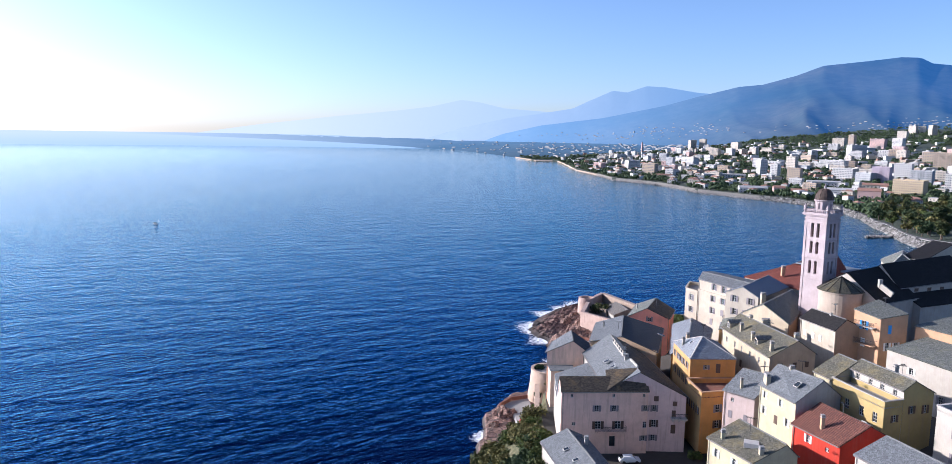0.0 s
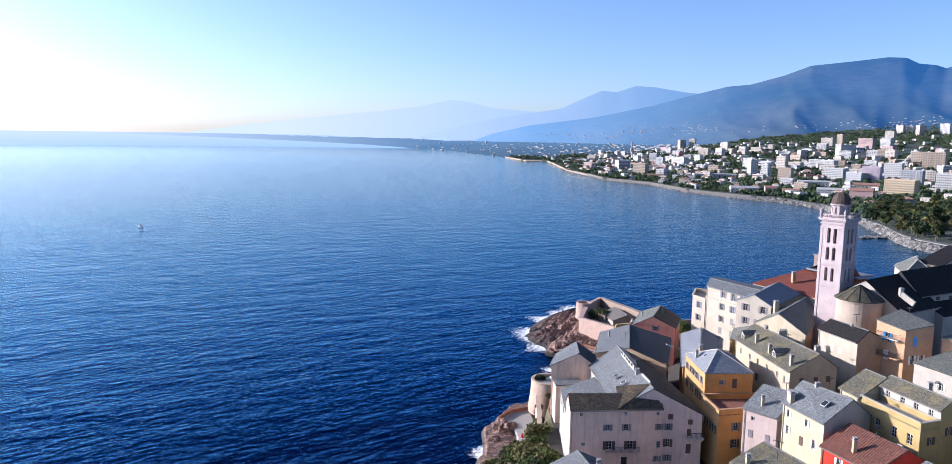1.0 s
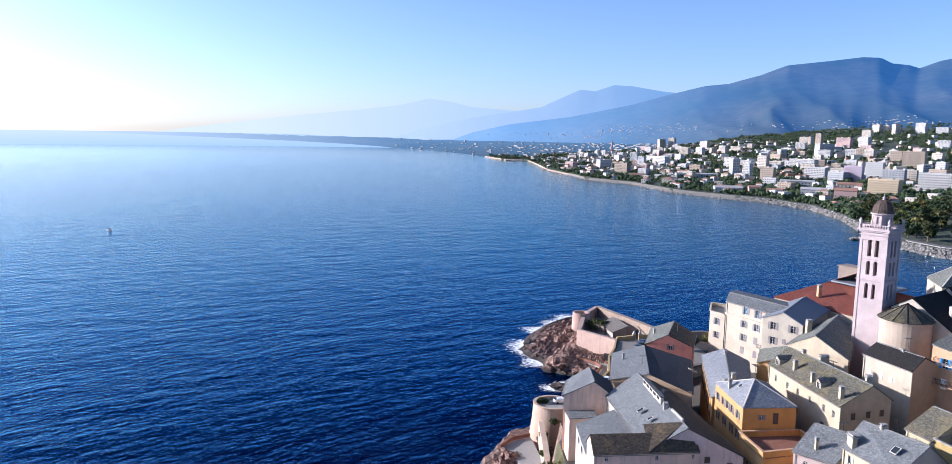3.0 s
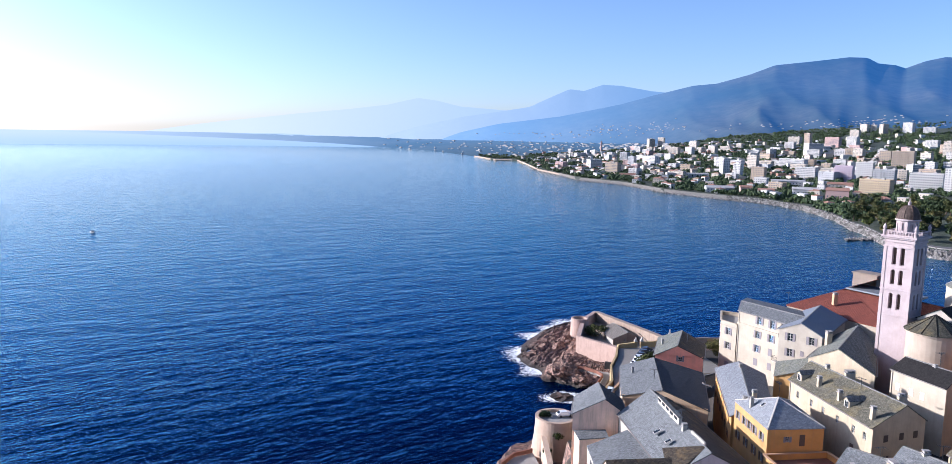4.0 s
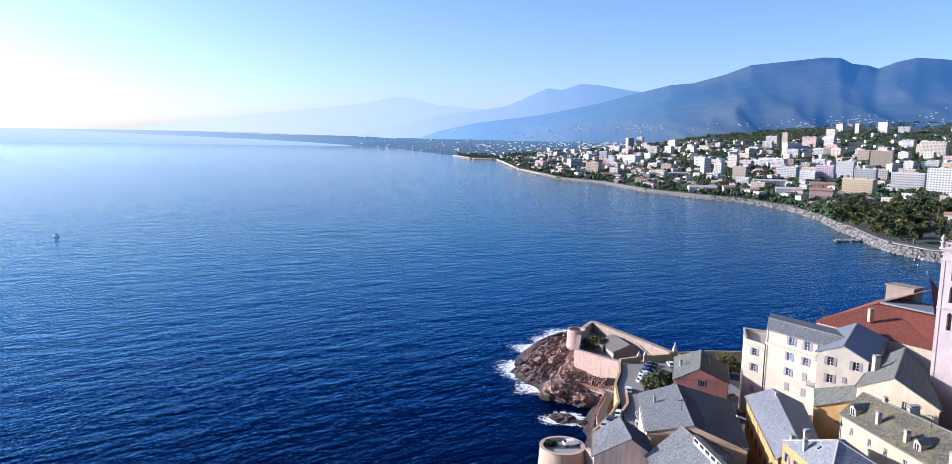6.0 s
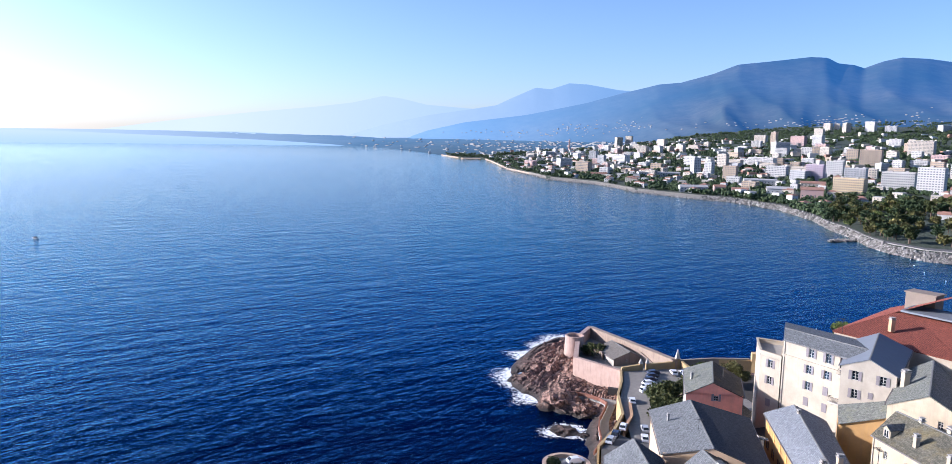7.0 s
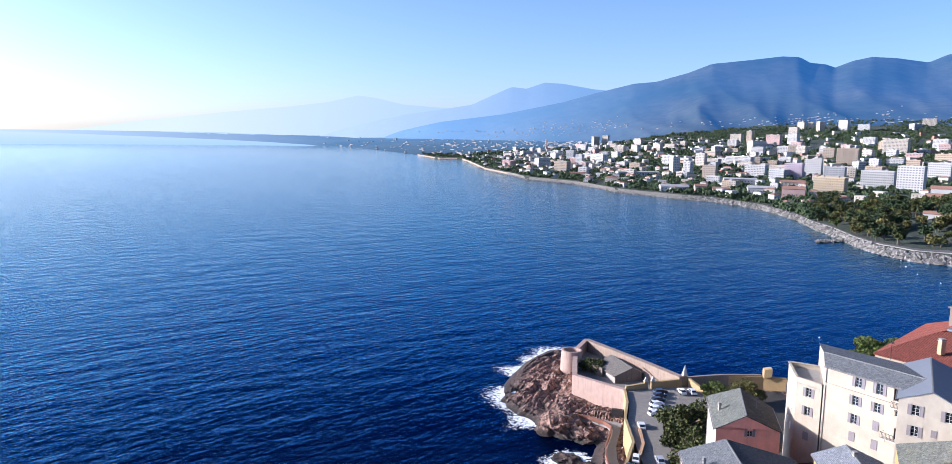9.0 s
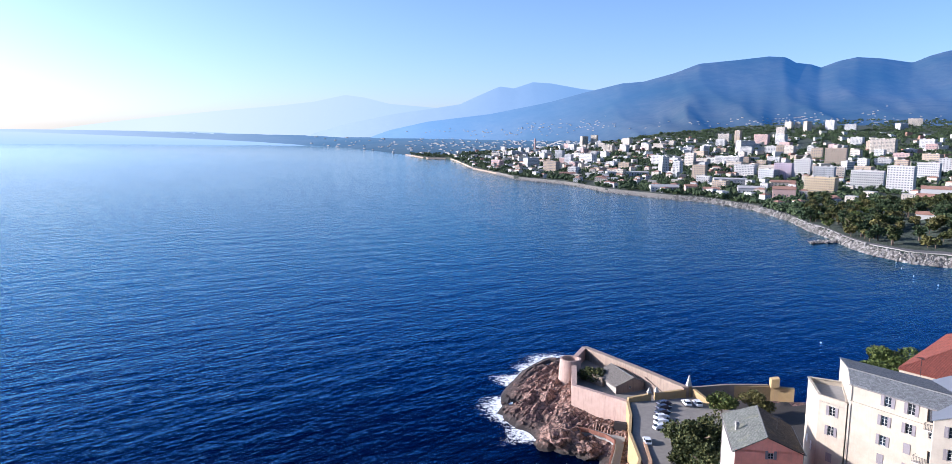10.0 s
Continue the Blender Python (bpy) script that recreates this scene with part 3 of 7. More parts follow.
def bare_rock_z(x, y):
    d = shore_distance(x, y)
    if d < -6:
        return -3.0
    n = noise.ridged_multi_fractal(Vector((x * 0.05, y * 0.05, 0.3)), 0.9, 2.2, 6, 1.0, 2.0)
    m = noise.hetero_terrain(Vector((x * 0.16, y * 0.16, 7)), 0.8, 2.0, 5, 0.5)
    if y > 232 and x < 84:                                 # the point and its bare rocks
        lay = noise.ridged_multi_fractal(Vector(((x * 0.8 - y * 0.5) * 0.14, (x * 0.5 + y * 0.8) * 0.035, 2.1)), 0.8, 2.1, 5, 1.0, 2.0)
        strata = noise.ridged_multi_fractal(Vector(((x * 0.75 + y * 0.66) * 0.10, (y * 0.75 - x * 0.66) * 0.42, 5.2)), 0.9, 2.2, 4, 1.0, 2.0)
        crag = 0.55 * smooth(312, 340, y)
        top = 0.2 + min(2.0, 0.12 * max(0, d)) + (1.35 * lay + 0.8 * n + 0.95 * strata - 2.2 - crag) * smooth(-2, 5, d) + 0.5 * m
        if d < 0:
            top = 0.4 + 0.35 * d + 0.5 * lay
        behind = smooth(0, 2.5, min(x - (46.0 + max(0, y - 311) * 0.25 if y > 311 else 47.0 + (311 - y) * 0.72), 400))
        near_wall = x - (47.0 + (311 - y) * 0.72)
        if y < 318:                                        # the foot of the front wall lies bare
            low = 1.6 + 0.5 * m + 0.5 * strata + 0.30 * max(0.0, -near_wall - 5.0)
            top = top + (min(top, low) - top) * smooth(318, 310, y)
        return top * (1 - behind) + min(top, 3.0) * behind
    street = town_z(x, y)
    bank = smooth(1, 17, d)
    z = street * bank + (0.5 + 0.8 * n + 0.5 * m) * (1 - bank)
    z += 0.8 * m * (1 - smooth(14, 22, d)) * smooth(0, 4, d)
    edge = lerp_table([(176, 16.5), (190, 19.0), (205, 28.0), (215, 32.5), (232, 34.0)], y)
    if y > 170:
        z = z + (min(z, 1.5 + 0.5 * m) - z) * smooth(edge + 1.0, edge - 2.5, x) * smooth(170, 180, y)
    return z if d > -1 else -1.5


def ground_sheet(x0, x1, y0, y1, step, keep):
    nx, ny = int((x1 - x0) / step), int((y1 - y0) / step)
    v, f = [], []
    for j in range(ny + 1):
        for i in range(nx + 1):
            x, y = x0 + i * step, y0 + j * step
            v.append((x, y, rock_z(x, y)))
    for j in range(ny):
        for i in range(nx):
            a = j * (nx + 1) + i
            c = (a, a + 1, a + nx + 2, a + nx + 1)
            if max(v[q][2] for q in c) > -1.2 and keep(*v[a][:2]):
                f.append(c)
    used = sorted({q for c in f for q in c})
    back = {q: k for k, q in enumerate(used)}
    return [v[q] for q in used], [tuple(back[q] for q in c) for c in f]


def make_citadel_ground():
    v, f = ground_sheet(-20, 262, 56, 372, 2.0, lambda x, y: not (y >= 232 and x < 84))
    g = mesh_ob("ground", v, f, M["rock"])
    g.data.materials.append(M["street"])
    g.data.materials.append(M["scrub"])
    for face in g.data.polygons:
        cx, cy, cz = face.center
        if cz > 6.5 and shore_distance(cx, cy) > 17:
            face.material_index = 1
        elif cz > 1.8 and cy < 182 and cx < 40:
            face.material_index = 2
    tagged(g, "brown citadel ground and stone-paved streets", "ground", kind="structure")
    v, f = ground_sheet(14, 84, 232, 372, 0.6, lambda x, y: True)
    tagged(mesh_ob("rocks", v, f, M["rock"]), "rugged reddish brown sea rocks below the fort", "rocks", kind="structure")


make_citadel_ground()


def boulder_mesh(name, x, y, z, r, h, seed, label):
    """A craggy rock: a dome pushed in and out by ridged noise."""
    v, f = [], []
    n, m = 40, 16
    for k in range(m + 1):
        t = (k / m) * math.pi * 0.62
        for i in range(n):
            a = 2 * math.pi * i / n
            d = Vector((math.cos(a) * math.sin(t), math.sin(a) * math.sin(t), math.cos(t)))
            q = 0.55 + 0.32 * noise.ridged_multi_fractal(d * 1.6 + Vector((seed, 0, 0)), 0.9, 2.1, 5, 1.0, 2.0)
            v.append((x + d.x * r * q, y + d.y * r * q, z + (d.z - 0.1) * h * q))
    for k in range(m):
        for i in range(n):
            j = (i + 1) % n
            f.append((k * n + i, (k + 1) * n + i, (k + 1) * n + j, k * n + j))
    tagged(mesh_ob(name, v, f, M["rock"]), label, "rock")


boulder_mesh("sea_rock", 33.4, 270.0, -0.3, 4.6, 1.5, 3, "low wave-washed rock off the shore")
boulder_mesh("sea_rock", 38.6, 266.4, -0.3, 2.2, 1.2, 5, "small wave-washed rock off the shore")
boulder_mesh("sea_rock", 9.6, 210.0, -0.2, 5.0, 5.0, 8, "craggy brown rock below the walkway")
boulder_mesh("sea_rock", 6.5, 203.0, -0.2, 3.6, 3.0, 11, "craggy brown rock below the walkway")
boulder_mesh("sea_rock", 37.0, 290.0, 0.0, 7.5, 5.6, 14, "large rounded brown rock by the shore path")
boulder_mesh("sea_rock", 42.6, 283.0, 0.0, 4.6, 3.6, 15, "large rounded brown rock by the shore path")


# ---------------------------------------------------------------- houses
WINDOWS = {}
M["gutter"] = plain("gutter_zinc", (0.17, 0.155, 0.15), 0.6, 0.2)


def window_meshes(w, h, style, shutter):
    """Meshes of a window, centred in its opening, looking along -y."""
    key = (w, h, style, shutter)
    if key in WINDOWS:
        return WINDOWS[key]
    got = {}
    t = 0.07
    b = Build()
    if style != "c":
        for x in (-w / 2, w / 2 - t):
            b.box(x, 0.10, -h / 2, x + t, 0.17, h / 2)
        for z in (-h / 2, h / 2 - t):
            b.box(-w / 2 + t, 0.10, z, w / 2 - t, 0.17, z + t)
        if style != "d":
            b.box(-0.035, 0.10, -h / 2 + t, 0.035, 0.17, h / 2 - t)
            for q in (-0.17, 0.17):
                for s in (-1, 1):
                    xa, xb = (0.035, w / 2 - t) if s > 0 else (-w / 2 + t, -0.035)
                    b.box(xa, 0.115, q * h - 0.02, xb, 0.155, q * h + 0.02)
        me = bpy.data.meshes.new("window")
        me.from_pydata(b.v, [], b.f)
        me.materials.append(M["shutbrown"] if style == "d" else M["frame"])
        got["window"] = me
        b = Build()
        b.box(-w / 2 + 0.03, 0.18, -h / 2 + 0.03, w / 2 - 0.03, 0.2, h / 2 - 0.03)
        me = bpy.data.meshes.new("pane")
        me.from_pydata(b.v, [], b.f)
        me.materials.append(M["glass"])
        got["pane"] = me
    if style in "sc":
        b = Build()
        sw = w / 2
        b.box(0, -0.06, -h / 2, sw, -0.015, h / 2)
        for x in (0.0, sw - 0.07):
            b.box(x, -0.085, -h / 2, x + 0.07, -0.06, h / 2)
        for k in range(9):
            z = -h / 2 + h * (k + 0.5) / 9
            b.box(0.07, -0.078, z - h / 30, sw - 0.07, -0.06, z + h / 40)
        me = bpy.data.meshes.new("shutter")
        me.from_pydata(b.v, [], b.f)
        me.materials.append(M[shutter])
        got["shutter"] = me
    WINDOWS[key] = got
    return got


def add_window(parent, place, right, w, h, style, shutter):
    """One window in a wall: frame with muntins, pane behind, two shutters."""
    got = window_meshes(w, h, style, shutter)
    r = Vector(right).normalized()
    inward = Vector((-r.y, r.x, 0))
    m = Matrix((( r.x, inward.x, 0, place[0]), (r.y, inward.y, 0, place[1]), (0, 0, 1, place[2]), (0, 0, 0, 1)))
    top = None
    if "window" in got:
        top = new("window", got["window"])
        top.parent = parent
        top.matrix_basis = Matrix.Translation(-parent.location) @ m
        child(new("pane", got["pane"]), top)
    if "shutter" in got:
        for s in (0, 1):
            sh = new("shutter", got["shutter"])
            if style == "c":
                x = -w / 2 if s == 0 else 0.0
            else:
                x = -w if s == 0 else w / 2
            sh.parent = top or parent
            sh.matrix_basis = (Matrix.Identity(4) if top else Matrix.Translation(-parent.location) @ m) @ pose(x, 0, 0)


def wall_sheet(b, p, q, zb, tp, tq, peak, holes):
    """A wall from p to q seen from outside: tops tp, tq, gable peak (fraction, z); holes (u, z, w, h) go in 0.25 m."""
    p, q = Vector((p[0], p[1], 0)), Vector((q[0], q[1], 0))
    length = (q - p).length
    r = (q - p) / length
    inward = Vector((-r.y, r.x, 0))

    def at(u, z, deep=0.0):
        c = p + r * u + inward * deep
        return (c.x, c.y, z)
    flat = min(tp, tq)
    us = sorted({0.0, length, *[u - w / 2 for u, z, w, h in holes], *[u + w / 2 for u, z, w, h in holes]})
    zs = sorted({zb, flat, *[z - h / 2 for u, z, w, h in holes], *[z + h / 2 for u, z, w, h in holes]})
    for u0, u1 in zip(us, us[1:]):
        for z0, z1 in zip(zs, zs[1:]):
            um, zm = (u0 + u1) / 2, (z0 + z1) / 2
            if not any(abs(um - u) < w / 2 and abs(zm - z) < h / 2 for u, z, w, h in holes):
                b.poly([at(u0, z0), at(u1, z0), at(u1, z1), at(u0, z1)])
    for u, z, w, h in holes:
        ring = [(u - w / 2, z - h / 2), (u + w / 2, z - h / 2), (u + w / 2, z + h / 2), (u - w / 2, z + h / 2)]
        for (ua, za), (ub, zb2) in zip(ring, ring[1:] + ring[:1]):
            b.poly([at(ub, zb2), at(ua, za), at(ua, za, 0.28), at(ub, zb2, 0.28)])
        b.poly([at(*c, 0.28) for c in ring])
    crown = [at(0, flat), at(length, flat)]
    if tq > flat + 0.01:
        crown.append(at(length, tq))
    if peak:
        crown.append(at(length * peak[0], peak[1]))
    if tp > flat + 0.01:
        crown.append(at(0, tp))
    if len(crown) > 2:
        b.poly(crown)


def along(a, b, t):
    return Vector(a) + (Vector(b) - Vector(a)) * t


def rib_tiles(parent, pts, ax, material, pitch=0.42, high=0.13):
    """Rows of half-round tiles running up a pitch, cut to its outline, as one sheet of waves."""
    o = pts[0]
    n = (pts[1] - pts[0]).cross(pts[2] - pts[1]).normalized()
    n = n if n.z > 0 else -n
    up = n.cross(ax)
    flat = [((p - o).dot(ax), (p - o).dot(up)) for p in pts]
    lo, hi = min(p[0] for p in flat), max(p[0] for p in flat)

    def span(s):
        vs = []
        for (a, b), (c, d) in zip(flat, flat[1:] + flat[:1]):
            if min(a, c) <= s <= max(a, c) and abs(c - a) > 1e-6:
                vs.append(b + (d - b) * (s - a) / (c - a))
        return (min(vs), max(vs)) if vs else (0, 0)
    v, f, uv = [], [], []
    steps = int((hi - lo) / pitch * 4)
    for i in range(steps + 1):
        s = lo + 0.01 + (hi - lo - 0.02) * i / steps
        h = 0.18 + high * abs(math.sin(math.pi * s / pitch)) ** 0.7
        for t in span(s):
            p = o + ax * s + up * t + n * h
            v.append(p)
            uv.append((s, t))
    for i in range(steps):
        f.append((2 * i, 2 * i + 2, 2 * i + 3, 2 * i + 1))
    tagged(local(mesh_ob("tiling", v, f, material, uv, True), parent), kind="stuff")


def roof_slope(parent, pts, over, side, material, thick=0.16, name="roof_slope"):
    """One pitch: pts are eave start, eave end, ridge end, ridge start; ribs of tile when the material is tile."""
    e0, e1, r1, r0 = [Vector(p) for p in pts]
    d0, d1 = (e0 - r0), (e1 - r1)
    if d0.length > 0.01:
        e0 = e0 + d0.normalized() * over
    if d1.length > 0.01:
        e1 = e1 + d1.normalized() * over
    ax = (e1 - e0).normalized()
    e0, e1 = e0 - ax * side, e1 + ax * side
    if (r1 - r0).length > 0.3:
        rx = (r1 - r0).normalized()
        r0, r1 = r0 - rx * side, r1 + rx * side
    lift = Vector((0, 0, thick))
    if material in (M["redtile"], M["browntile"]):
        rib_tiles(parent, [e0, e1, r1, r0], ax, material)
    top = [e0 + lift, e1 + lift, r1 + lift, r0 + lift]
    if (r1 - r0).length < 0.05:
        top = top[:3]
    n = (top[1] - top[0]).cross(top[2] - top[1]).normalized()
    if n.z < 0:
        top = top[::-1]
    up = n.cross(ax)
    v = [*top, *[p - lift * 1.0 for p in top]]
    k = len(top)
    f = [tuple(range(k)), tuple(range(2 * k - 1, k - 1, -1))] + [(i, k + i, k + (i + 1) % k, (i + 1) % k) for i in range(k)]
    uv = [(p.dot(ax), p.dot(up)) for p in v]
    return local(mesh_ob(name, v, f, material, uv), parent)


def ridge_cap(parent, a, b, w=0.26, h=0.12, material=None):
    c = Build()
    c.bar(Vector(a) + Vector((0, 0, 0.1)), Vector(b) + Vector((0, 0, 0.1)), w, h)
    return local(c.done("ridge_cap", material or M["mortar"]), parent)


def house(name, foot, zb, ze, roof, wall, cover, label, holes=None, over=0.35, walls=None, caps=True, category="house", shutter="shutgrey", side=0.15):
    """foot: corners front-left, front-right, back-right, back-left. ze: eave height(s). roof: ('v', front share, back share, z),
    ('u', left share, right share, z), ('hip', (x, y), (x, y), z), 'shed' or ('flat', parapet height)."""
    zs = [ze] * 4 if isinstance(ze, (int, float)) else list(ze)
    cx, cy = sum(p[0] for p in foot) / 4, sum(p[1] for p in foot) / 4
    top = anchor(name, (cx, cy, zb), label, category)
    holes = holes or {}
    walls = walls or {}
    kind = roof if isinstance(roof, str) else roof[0]
    c = [(foot[i][0], foot[i][1], zs[i]) for i in range(4)]
    peaks = {}
    if kind == "v":
        peaks = {0: (roof[1], roof[3]), 2: (1 - roof[2], roof[3] if len(roof) < 5 else roof[4])}
    if kind == "u":
        peaks = {3: (1 - roof[1], roof[3]), 1: (roof[2], roof[3] if len(roof) < 5 else roof[4])}
    for i in range(4):
        j = (i + 1) % 4
        tp, tq = zs[i], zs[j]
        if kind == "flat":
            tp = tq = max(tp, tq) + roof[1]
        length = math.dist(foot[i], foot[j])
        low = min(zs[i], zs[j])
        spec = [(u * length, low - dz, w, h, st, sh) for u, dz, w, h, st, *rest in holes.get(i, ()) for sh in [rest[0] if rest else shutter]]
        b = Build()
        wall_sheet(b, foot[i], foot[j], zb, tp, tq, peaks.get(i), [s[:4] for s in spec if s[4] != "c"])
        local(b.done("wall", M[walls.get(i, wall)]), top)
        r = Vector((foot[j][0] - foot[i][0], foot[j][1] - foot[i][1], 0)).normalized()
        for u, z, w, h, st, sh in spec:
            add_window(top, (foot[i][0] + r.x * u, foot[i][1] + r.y * u, z), r, w, h, st, sh)
    mat = M[cover]
    if kind == "v":
        zb2 = roof[3] if len(roof) < 5 else roof[4]
        rf, rb = along(foot[0], foot[1], roof[1]).to_3d(), along(foot[3], foot[2], roof[2]).to_3d()
        rf.z, rb.z = roof[3], zb2
        roof_slope(top, (c[3], c[0], rf, rb), over, side, mat)
        roof_slope(top, (c[1], c[2], rb, rf), over, side, M[walls["r"]] if "r" in walls else mat)
        if caps:
            ridge_cap(top, rf, rb)
    elif kind == "u":
        zb2 = roof[3] if len(roof) < 5 else roof[4]
        rl, rr = along(foot[0], foot[3], roof[1]).to_3d(), along(foot[1], foot[2], roof[2]).to_3d()
        rl.z, rr.z = roof[3], zb2
        roof_slope(top, (c[0], c[1], rr, rl), over, side, mat)
        roof_slope(top, (c[2], c[3], rl, rr), over, side, M[walls["r"]] if "r" in walls else mat)
        if caps:
            ridge_cap(top, rl, rr)
    elif kind == "hip":
        a, b2 = Vector((*roof[1], roof[3])), Vector((*roof[2], roof[3]))
        same = (a - b2).length < 0.1
        # a lies near the front, b2 near the back
        roof_slope(top, (c[0], c[1], a, a), over, 0, mat)
        roof_slope(top, (c[1], c[2], b2, a) if not same else (c[1], c[2], a, a), over, 0, mat)
        roof_slope(top, (c[2], c[3], b2, b2), over, 0, mat)
        roof_slope(top, (c[3], c[0], a, b2) if not same else (c[3], c[0], a, a), over, 0, mat)
        if caps:
            for p, q in ((c[0], a), (c[1], a), (c[2], b2), (c[3], b2)):
                ridge_cap(top, p, q, 0.26, 0.12, M["trim"])
            if not same:
                ridge_cap(top, a, b2)
    if kind in ("u", "v"):
        eaves = ((0, 1), (2, 3)) if kind == "u" else ((3, 0), (1, 2))
        for i, j in eaves:
            p, q = Vector(c[i]), Vector(c[j])
            d = (q - p).normalized()
            s = Vector((d.y, -d.x, 0)).normalized() * (over + 0.1)
            g = Build()
            g.bar(tuple(p + s + Vector((0, 0, -0.22))), tuple(q + s + Vector((0, 0, -0.22))), 0.16, 0.16)
            local(g.done("gutter", M["gutter"]), top)
            g = Build()
            e = p + d * 0.35 + Vector((d.y, -d.x, 0)).normalized() * 0.08
            g.bar((e.x, e.y, zb), (e.x, e.y, min(p.z, q.z) - 0.15), 0.09, 0.09)
            local(g.done("downpipe", M["gutter"]), top)
    if kind == "shed":
        roof_slope(top, (c[0], c[1], c[2], c[3]), over, side, mat)
    elif kind == "flat":
        d = Build()
        d.slab([(p[0], p[1], max(zs)) for p in foot], 0.2)
        local(d.done("roof_deck", mat), top)
        b = Build()
        for i in range(4):
            j = (i + 1) % 4
            z = max(zs) + roof[1]
            b.bar((foot[i][0], foot[i][1], z - 0.02), (foot[j][0], foot[j][1], z - 0.02), 0.5, 0.12)
        local(b.done("coping", M[walls.get("cap", "trim")]), top)
    return top


def chimney(parent, x, y, z, w=0.7, d=0.6, h=1.3, mat="oldwall"):
    b = Build()
    b.box(x - w / 2, y - d / 2, z - 1.2, x + w / 2, y + d / 2, z + h, 0.02)
    st = local(b.done("chimney", M[mat]), parent)
    b = Build()
    b.box(x - w / 2 - 0.1, y - d / 2 - 0.1, z + h, x + w / 2 + 0.1, y + d / 2 + 0.1, z + h + 0.12)
    for q in (-1, 1):
        b.box(x + q * w * 0.32 - 0.08, y - d * 0.4, z + h + 0.12, x + q * w * 0.32 + 0.08, y + d * 0.4, z + h + 0.42)
    b.slab([(x - w / 2 - 0.05, y - d / 2 - 0.05, z + h + 0.5), (x + w / 2 + 0.05, y - d / 2 - 0.05, z + h + 0.5),
            (x + w / 2 + 0.05, y + d / 2 + 0.05, z + h + 0.5), (x - w / 2 - 0.05, y + d / 2 + 0.05, z + h + 0.5)], 0.09)
    cap = b.done("chimney_cap", M["concrete"])
    cap.parent = st


def row(us, dz, w=1.05, h=1.7, st="s", *sh):
    return [(u, dz, w, h, st, *sh) for u in us]


# --- the pink house over the sea, with its lower wings
pinkh = house("pink_house", [(18.1, 144.9), (36.2, 146.0), (36.2, 152.4), (18.3, 151.8)], 18.5, [33.0, 33.0, 32.4, 32.4], ("u", 0.55, 0.55, 34.8), "pink", "slatelichen",
      "long pink plastered house with lichened slate roof",
      {0: row((0.12, 0.60, 0.95), 1.0, 0.6, 0.75, "p") + row((0.41, 0.61), 3.7, 0.9, 1.3) + row((0.97,), 3.7, 0.85, 1.3)
       + row((0.15,), 7.0, 0.8, 0.7, "p") + row((0.43, 0.66), 7.3, 1.2, 1.7, "s", "shutbrown") + row((0.97,), 7.3, 0.8, 1.4, "p")
       + row((0.96,), 10.2, 0.8, 1.2, "s") + row((0.6,), 10.8, 1.2, 2.2, "d")}, caps=False)
rear = house("pink_house_rear_wing", [(28.0, 147.3), (44.3, 146.9), (41.5, 178.5), (26.9, 174.5)], 18.5, [32.8, 31.5, 31.6, 32.4], ("v", 0.40, 0.45, 36.5), "white", "slate",
      "white rear wing with a long grey slate ridge roof",
      {0: row((0.62,), 0.5, 0.95, 1.1, "c", "shutbrown") + row((0.86,), 1.5, 0.9, 1.0, "c", "shutbrown") + row((0.60,), 2.6, 0.8, 1.4) + row((0.85,), 3.9, 0.8, 1.9, "c", "shutbrown") + row((0.60,), 5.9, 0.9, 1.6, "s", "shutbrown")
       + row((0.85,), 7.0, 0.95, 1.9, "c", "shutbrown") + row((0.6,), 9.0, 0.9, 1.3), 3: row((0.2, 0.36, 0.52, 0.68, 0.84), 2.0, 0.8, 1.3, "p")}, walls={0: "mauve", 1: "mauve", "r": "slatelichen"})
roof_slope(rear, ((27.6, 145.6, 33.1), (36.0, 146.1, 33.1), (34.7, 149.6, 36.62), (28.2, 151.6, 35.4)), 0.2, 0.1, M["slatelichen"])
chimney(rear, 33.6, 157.0, 36.4, 0.8, 0.7, 0.6, "white")
chimney(rear, 33.9, 163.0, 36.4, 1.6, 0.7, 0.4, "white")
b = Build()
b.bar((34.6, 150.0, 36.6), (34.2, 155.0, 36.6), 0.3, 0.5)
local(b.done("ridge_parapet", M["white"]), rear)
b = Build()
b.bar((33.55, 159.0, 36.3), (33.25, 170.0, 36.3), 0.55, 1.35)
local(b.done("ridge_light_wall", M["white"]), rear)
b = Build()
b.bar((33.55, 158.8, 37.65), (33.25, 170.2, 37.65), 0.8, 0.1)
local(b.done("ridge_light_roof", M["slate"]), rear)
for k in range(5):
    q = Build()
    y = 160.4 + 2.1 * k
    q.box(33.12 - 0.027 * (y - 159), y - 0.6, 36.95, 33.22 - 0.027 * (y - 159), y + 0.6, 37.4)
    local(q.done("pane", M["glass"]), rear)


def skylight(parent, x, y, z, turn, tilt, w=0.9, h=1.3):
    t = Build()
    t.box(-w / 2, -h / 2, 0, w / 2, h / 2, 0.14)
    ob = t.done("skylight", M["trim"])
    ob.parent = parent
    ob.matrix_basis = Matrix.Translation(-parent.location) @ pose(x, y, z, 0, 0, turn) @ pose(0, 0, 0, tilt, 0, 0)
    g = Build()
    g.box(-w / 2 + 0.1, -h / 2 + 0.1, 0.14, w / 2 - 0.1, h / 2 - 0.1, 0.17)
    child(g.done("pane", M["glass"]), ob)


